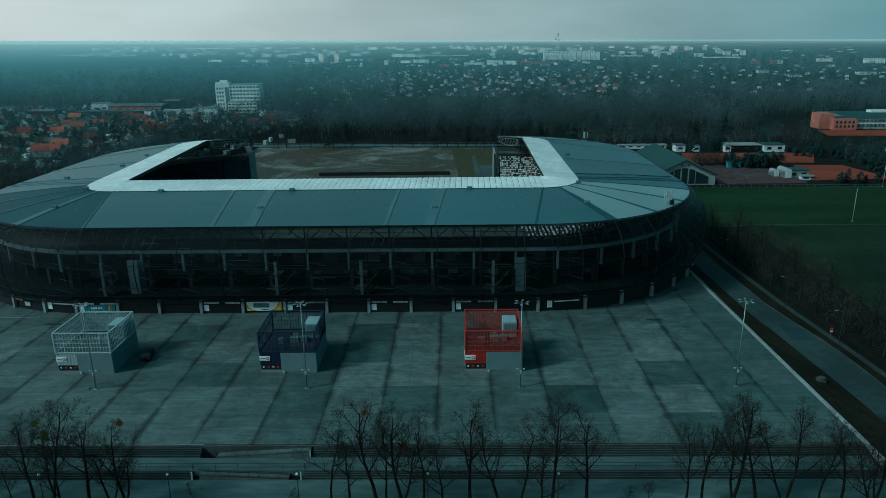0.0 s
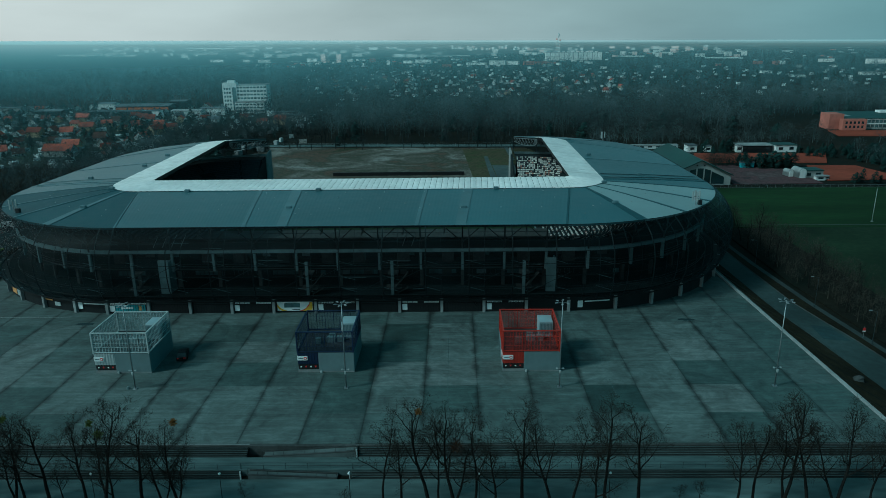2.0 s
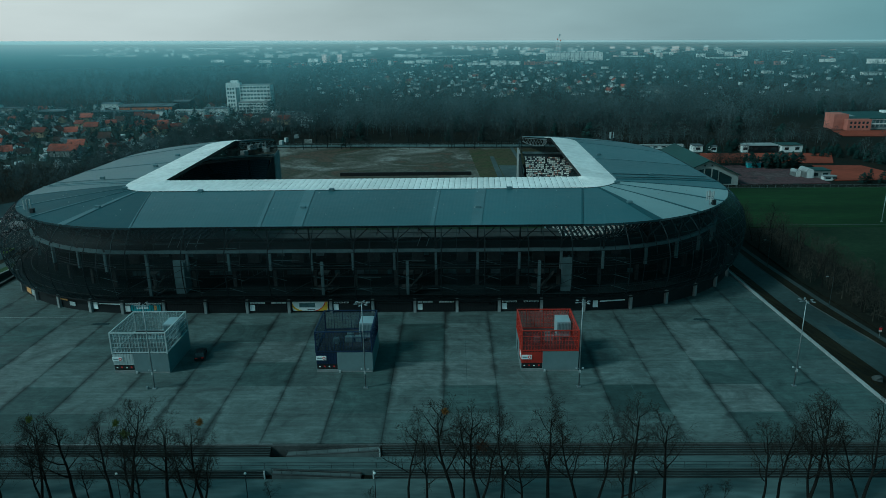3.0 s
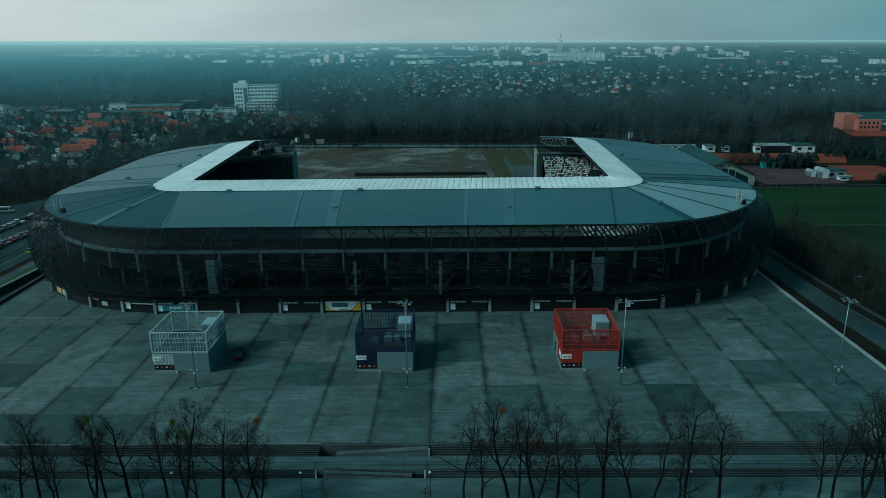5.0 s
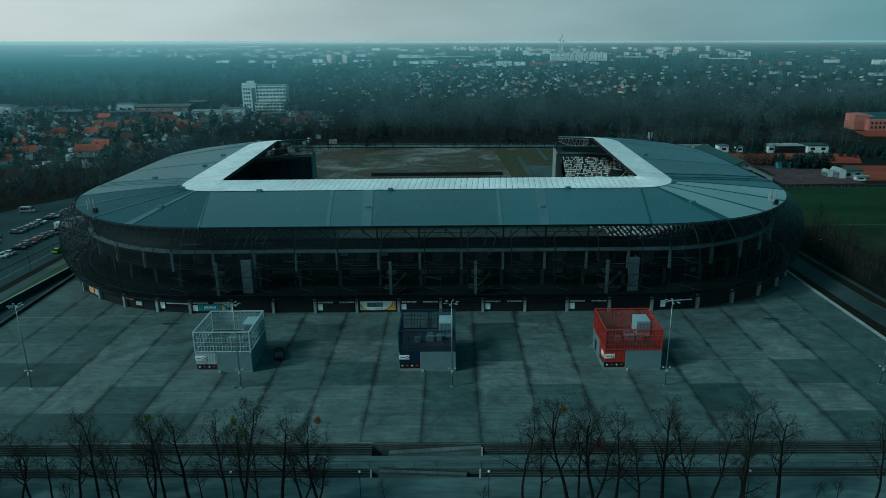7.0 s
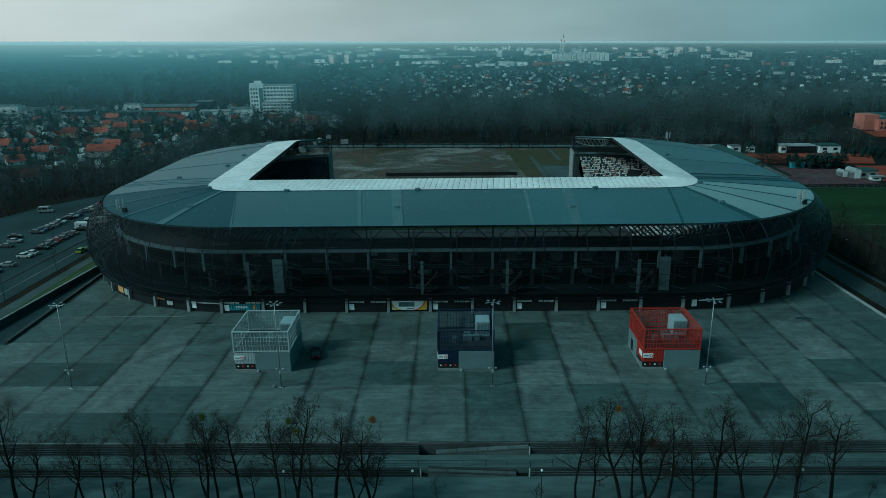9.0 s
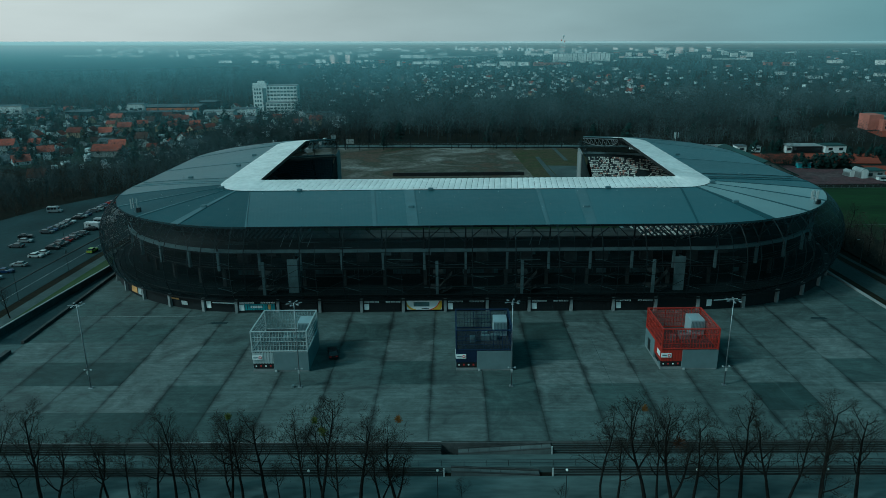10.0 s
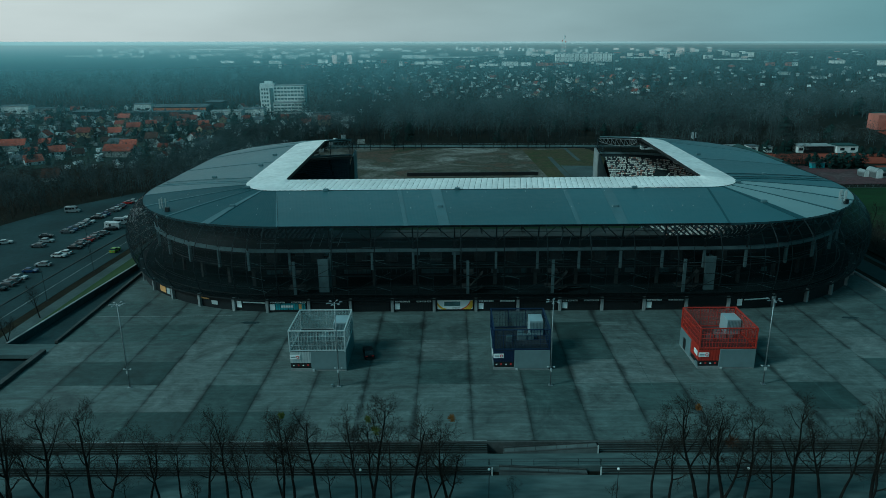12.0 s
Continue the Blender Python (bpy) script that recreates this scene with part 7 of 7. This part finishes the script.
# ---- winter haze, put in as see-through sheets: one lying over the woods, denser with distance and towards the west, and a faint upright one before the gardens ----
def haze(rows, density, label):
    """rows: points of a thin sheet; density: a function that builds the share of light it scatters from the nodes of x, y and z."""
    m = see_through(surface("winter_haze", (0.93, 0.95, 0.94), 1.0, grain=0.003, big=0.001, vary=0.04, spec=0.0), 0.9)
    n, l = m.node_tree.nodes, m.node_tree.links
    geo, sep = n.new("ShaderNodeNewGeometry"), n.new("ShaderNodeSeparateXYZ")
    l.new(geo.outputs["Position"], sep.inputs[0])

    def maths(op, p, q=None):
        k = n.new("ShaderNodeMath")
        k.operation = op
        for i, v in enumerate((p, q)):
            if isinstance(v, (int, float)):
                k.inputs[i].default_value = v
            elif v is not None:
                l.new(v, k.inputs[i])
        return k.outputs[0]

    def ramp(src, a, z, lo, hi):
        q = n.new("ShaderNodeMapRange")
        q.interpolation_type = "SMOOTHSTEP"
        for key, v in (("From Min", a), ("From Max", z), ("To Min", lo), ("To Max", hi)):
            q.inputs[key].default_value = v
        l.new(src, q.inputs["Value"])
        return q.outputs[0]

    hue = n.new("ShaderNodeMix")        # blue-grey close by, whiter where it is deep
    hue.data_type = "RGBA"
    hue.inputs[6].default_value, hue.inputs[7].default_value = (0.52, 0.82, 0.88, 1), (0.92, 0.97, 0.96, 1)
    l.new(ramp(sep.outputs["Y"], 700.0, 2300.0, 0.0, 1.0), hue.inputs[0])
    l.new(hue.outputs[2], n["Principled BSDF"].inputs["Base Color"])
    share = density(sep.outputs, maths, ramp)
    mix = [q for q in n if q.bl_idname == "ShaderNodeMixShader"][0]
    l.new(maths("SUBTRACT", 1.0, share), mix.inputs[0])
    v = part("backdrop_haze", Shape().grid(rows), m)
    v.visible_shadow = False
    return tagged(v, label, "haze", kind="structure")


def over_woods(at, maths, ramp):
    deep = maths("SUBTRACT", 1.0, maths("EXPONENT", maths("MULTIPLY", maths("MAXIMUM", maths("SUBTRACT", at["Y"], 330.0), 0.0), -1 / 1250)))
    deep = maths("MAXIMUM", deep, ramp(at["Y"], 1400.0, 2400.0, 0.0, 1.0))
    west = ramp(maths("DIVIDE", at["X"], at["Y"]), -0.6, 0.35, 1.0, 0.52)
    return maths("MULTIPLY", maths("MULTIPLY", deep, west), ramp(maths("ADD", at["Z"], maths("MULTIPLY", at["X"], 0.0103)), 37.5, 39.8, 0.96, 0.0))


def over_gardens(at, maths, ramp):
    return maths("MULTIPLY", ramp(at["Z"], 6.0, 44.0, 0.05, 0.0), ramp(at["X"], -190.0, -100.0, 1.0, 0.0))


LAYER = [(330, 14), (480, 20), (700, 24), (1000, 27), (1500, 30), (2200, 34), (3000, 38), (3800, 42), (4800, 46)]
haze([[(k * 0.85 * y, y, z - 0.0103 * k * 0.85 * y * ease(700, 2200, y)) for k in (-1, -0.6, -0.2, 0.2, 0.6, 1)] for y, z in LAYER], over_woods, "pale see-through sheet standing in for haze over the distance")
haze([[(x, 338, z) for x in (-320, -230, -160, -100)] for z in (-6, 10, 44)], over_gardens, "faint see-through sheet added as haze before the gardens")

# ---- parked cars ----
def car(paint, colour, size=1.0, van=False):
    c = thing("van" if van else "car", pose(0, 0, -300), f"{colour} {'van' if van else 'car'} parked on grey asphalt", "van" if van else "car", "parked cars")
    L, W, H = (5.4, 2.0, 2.4) if van else (4.3 * size, 1.78, 1.46)
    prof = [(-L / 2, 0.3), (L / 2, 0.3), (L / 2, 0.75), (L / 2 - 0.25, 0.9)] + ([(L / 2 - 0.9, 1.15), (L / 2 - 1.7, H), (-L / 2 + 0.1, H), (-L / 2, H - 0.2)] if van else [(L / 2 - 1.15, 0.95), (L / 2 - 1.25, 0.97), (-L / 2 + 0.5, 0.97), (-L / 2, 0.9)])
    n = len(prof)
    s = Shape().add([(x, y, z) for y in (-W / 2, W / 2) for x, z in prof], [tuple(range(n)), tuple(range(2 * n - 1, n - 1, -1))] + [(i, n + i, n + (i + 1) % n, (i + 1) % n) for i in range(n)])
    part("body", s, paint, c)
    if not van:
        cab = [(L / 2 - 1.2, 0.96), (L / 2 - 1.95, H - 0.05), (-L / 2 + 0.95, H - 0.05), (-L / 2 + 0.35, 0.96)]
        g = Shape().add([(x, sy * (W / 2 - (0.06 if z < 1 else 0.2)), z) for sy in (-1, 1) for x, z in cab], [(0, 1, 2, 3), (7, 6, 5, 4), (0, 4, 5, 1), (1, 5, 6, 2), (2, 6, 7, 3)])
        part("cabin_glass", g, car_glass, c)
        part("roof", Shape().bevel_box(-L / 2 + 0.9, -W / 2 + 0.2, H - 0.06, L / 2 - 1.9, W / 2 - 0.2, H, 0.03), paint, c)
    else:
        part("windscreen", Shape().box(L / 2 - 1.75, -W / 2 + 0.15, 1.25, L / 2 - 1.0, W / 2 - 0.15, 2.0), car_glass, c)
        for sy in (-1, 1):
            part("side_window", Shape().box(L / 2 - 2.6, sy * W / 2 - 0.02, 1.3, L / 2 - 1.8, sy * W / 2 + 0.02, 1.95), car_glass, c)
            if colour == "silver":
                for k in range(2):
                    part("side_window", Shape().box(-L / 2 + 0.3 + 1.25 * k, sy * W / 2 - 0.02, 1.3, -L / 2 + 1.4 + 1.25 * k, sy * W / 2 + 0.02, 1.95), car_glass, c)
    for wx in (-L / 2 + 0.8, L / 2 - 0.85):
        for sy in (-1, 1):
            part("wheel", Shape().tube((wx, sy * (W / 2 - 0.22), 0.32), (wx, sy * (W / 2 + 0.01), 0.32), 0.32, n=12), tyre_black, c)
    for sy in (-0.55, 0.55):
        part("headlight", Shape().box(L / 2 - 0.06, sy - 0.2, 0.62, L / 2 + 0.015, sy + 0.2, 0.78), lamp_glass, c)
        part("tail_light", Shape().box(-L / 2 - 0.015, sy - 0.2, 0.62, -L / 2 + 0.06, sy + 0.2, 0.8), sign_red, c)
    return c


cars = [car(p, nm, sz) for p, nm, sz in zip(car_paints, ("white", "silver", "black", "grey", "blue", "red", "lime green"), (1.0, 1.05, 1.0, 1.08, 0.95, 0.92, 0.95))]
vans = [car(car_paints[0], "white", 1.0, True), car(car_paints[1], "silver", 1.0, True)]
crng = random.Random(12)
def park(src, x, y, turn):
    copy_thing(src, pose(x, y, ground_z(x, y) + 0.03, 0, 0, turn) @ Matrix.Scale(0.92, 4))


for row_x, y0, y1, face in ((-151.7, 158, 246, 180), (-163.9, 196, 262, 0)):
    y = y0
    while y < y1:
        if crng.random() < 0.72:
            big = crng.random() < 0.05 and y > 215
            park(crng.choice(vans) if big else cars[crng.choice((0, 0, 1, 1, 2, 2, 3, 3, 4, 5))], row_x + crng.uniform(-0.3, 0.3), y, face + crng.uniform(-3, 3) + crng.choice((0, 180)))
        y += 2.75
park(vans[0], -151.5, 217.5, 180)
park(vans[0], -150.5, 226, 180)
park(vans[1], -178, 243, 8)
park(cars[0], -176.0, 200, 20)
for k in range(16):
    park((vans[0], vans[1], cars[0], vans[0])[k % 4], -436 + 7.4 * k + crng.uniform(-1.5, 1.5), 578 + crng.uniform(-6, 6), crng.choice((0, 90, 10, 95)))
park(cars[2], -167.5, 207, 15)
park(cars[6], -138.2, 190.5, 88)
ob = copy_thing(cars[2], pose(-56.6, 117.5, 0.0, 0, 0, 103))
tagged(ob, "black car parked on the concrete forecourt beside the white kiosk", group="forecourt car")
for src in cars + vans:
    for o in (*src.children_recursive, src):
        bpy.data.objects.remove(o)

# ---- street lamps, road sign, fences ----
def street_lamp(x, y, h, turn):
    p = thing("street_lamp", pose(x, y, ground_z(x, y), 0, 0, turn), "slim grey street lamp with one arm", "street lamp", "street lamps")
    part("post", Shape().tube((0, 0, 0), (0, 0, h), 0.075, 0.045, 8), rib_steel, p)
    part("arm", Shape().tube((0, 0, h), (1.3, 0, h + 0.25), 0.035, n=6), rib_steel, p)
    part("lamp_head", Shape().bevel_box(1.1, -0.12, h + 0.2, 1.7, 0.12, h + 0.32, 0.04), steel_grey, p)
    return p


for x, y in ((72.8, 143.5), (74.2, 124.1), (71.6, 172)):
    street_lamp(x, y, 7.0, 180)
for x, y in ((-135.4, 150), (-135.3, 172), (-134.9, 200), (-145.5, 190), (-135.6, 130)):
    street_lamp(x, y, 7.5, 180)
def field_mast(x, y, h, panel):
    p = thing("field_mast", pose(x, y, ground_z(x, y)), "tall white steel floodlight mast beside the playing field", "mast", "field masts")
    part("shaft", Shape().tube((0, 0, 0), (0, 0, h), 0.1, 0.06, 8), kiosk_white, p, smooth=True)
    part("foot", Shape().bevel_box(-0.3, -0.3, -0.05, 0.3, 0.3, 0.35, 0.04), concrete_light, p, "pale concrete foot")
    if panel:
        part("lamp_panel", Shape().bevel_box(-1.3, -0.2, h - 0.2, 1.3, 0.1, h + 1.3, 0.05), lamp_glass, p, "white bank of floodlights")


field_mast(127.7, 217.8, 10.8, False)
field_mast(170.7, 274.8, 14.5, True)
for x, y, h in ((100, 300, 10), (124, 345, 10), (150, 346, 10), (168, 352, 12)):
    street_lamp(x, y, h, 90)
sg = thing("road_sign", pose(74.2, 127.2, ground_z(74, 127)), "small red and white road sign on a post", "sign")
part("post", Shape().tube((0, 0, 0), (0, 0, 2.6), 0.04, n=6), steel_grey, sg)
part("plate", Shape().box(-0.3, -0.05, 1.75, 0.3, -0.02, 2.3), sign_red, sg)
part("sub_plate", Shape().box(-0.3, -0.05, 1.5, 0.3, -0.02, 1.72), sign_white, sg)

def fence(x0, y0, x1, y1, h, step, name="fence", label="thin steel mesh fence"):
    n = max(1, int(math.hypot(x1 - x0, y1 - y0) / step))
    f = thing(name, pose(x0, y0, ground_z(x0, y0)), label, "fence", "fences")
    dx, dy = x1 - x0, y1 - y0
    dz = ground_z(x1, y1) - ground_z(x0, y0)
    for k in range(n + 1):
        u = k / n
        part("post", Shape().tube((dx * u, dy * u, dz * u), (dx * u, dy * u, dz * u + h), 0.05, n=5), steel_grey, f)
    for z in (0.15, h):
        part("rail", Shape().tube((0, 0, z), (dx, dy, dz + z), 0.035, n=5), steel_grey, f)
    return f


fence(92, 277, 178, 274, 1.1, 3.0, label="low pale railing along the playing field")
fence(-140, 405, 60, 397, 1.8, 5.0, label="thin fence in front of the wood")
fence(-128.5, 126, -124.7, 172, 0.9, 2.4, label="thin grey railing on the retaining wall")
part_goal = thing("goal", pose(152, 214.5, ground_z(152, 214) + 0.1), "white football goal lying by the touchline", "goal")
part("frame", Shape().tube((0, 0, 0), (0, 0, 2.4), 0.06, n=6).tube((0, 0, 2.4), (7.3, 0, 2.4), 0.06, n=6).tube((7.3, 0, 0), (7.3, 0, 2.4), 0.06, n=6), sign_white, part_goal)
sb = thing("scoreboard", pose(-92, 396, ground_z(-92, 396)), "small pale scoreboard on two posts", "scoreboard")
part("panel", Shape().bevel_box(-2.2, -0.2, 3.0, 2.2, 0.2, 5.4, 0.05), render_pale, sb)
for x in (-1.6, 1.6):
    part("post", Shape().tube((x, 0, 0), (x, 0, 3.1), 0.15, n=6), steel_dark, sb)

# ---- boulder on the planted bank ----
bm = bmesh.new()
bmesh.ops.create_icosphere(bm, subdivisions=3, radius=1.0)
for v in bm.verts:
    v.co += Vector(noise.noise_vector(v.co * 1.1)) * 0.35
    v.co.x, v.co.y, v.co.z = v.co.x * 0.95, v.co.y * 0.8, v.co.z * 0.75
rock = bpy.data.meshes.new("boulder")
bm.to_mesh(rock)
bm.free()
rock.materials.append(concrete_dark)
rock_ob = new("boulder", rock)
rock_ob.location = (63.0, 108.7, -0.75)
tagged(rock_ob, "large grey boulder lying on the planted bank", "boulder")

# ---- marks on the forecourt ----
def stain(x, y, rx, ry, seed):
    g = random.Random(seed)
    pts = [(rx * (0.75 + 0.35 * g.random()) * math.cos(6.283 * k / 22), ry * (0.75 + 0.35 * g.random()) * math.sin(6.283 * k / 22)) for k in range(22)]
    sh = Shape().add([(px, py, z) for z in (0.0, 0.004) for px, py in pts], [tuple(range(22, 44))] + [(k, (k + 1) % 22, 22 + (k + 1) % 22, 22 + k) for k in range(22)])
    ob = part("oil_stain", sh, asphalt)
    ob.location = (x, y, 0.002)
    return tagged(ob, "dark dried oil stain on pale concrete slabs", "stain", "oil stains")


stain(-83.0, 133.2, 2.2, 0.7, 1)
stain(41.5, 133.8, 1.9, 0.6, 2)
for x, ya, yb in ((-77.1, 89.0, 113.0), (-7.3, 97.0, 125.0), (20.3, 94.0, 108.0)):
    tagged(part("drain_line", Shape().box(x - 0.04, ya, 0.0, x + 0.04, yb, 0.006), landing_mat), "thin pale drain channel between forecourt slabs", "drain", kind="structure")
tagged(part("painted_line", Shape().box(-117.5, 137.0, 0.0, -88.0, 137.14, 0.006), line_white), "thin faded white line on the forecourt", "road marking", kind="structure")

# ---- forecourt slabs: nine metres square, from dark green-grey (0) to bleached (4), row by row away from the steps, west to east ----
slab_shapes = {}
def slab_mesh(w, d, tone):
    key = (round(w, 2), round(d, 2), tone)
    if key not in slab_shapes:
        slab_shapes[key] = mesh_of("slab", Shape().bevel_box(-w / 2, -d / 2, -0.1, w / 2, d / 2, 0.0, 0.008), slab_tones[tone])
    return slab_shapes[key]


# Rows three and four, eleventh slab: the blue kiosk's shadow set as tone 1.
TONES = ["22100133332222223122", "23341333331312203411", "20043322121443233112", "32242422421132223421",
         "11132221222032222321", "22222222221222222222", "12222222222222222221", "22222222222222222222", "22222222222222222222"]
jx = [PX0 + 0.02] + [-109.2 + 8.905 * k for k in range(19)] + [PX1 - 0.02]
jy = [PY0 + 0.52, 97, 106, 115, 124, 132.5, 137.2, 146, 155, 166]
for row, (c, d) in zip(TONES, zip(jy, jy[1:])):
    for tone, (a, b) in zip(row, zip(jx, jx[1:])):
        ob = new("slab", slab_mesh(b - a - 0.035, d - c - 0.025, int(tone)))
        ob.parent = plaza
        ob.location = ((a + b) / 2, (c + d) / 2, 0)
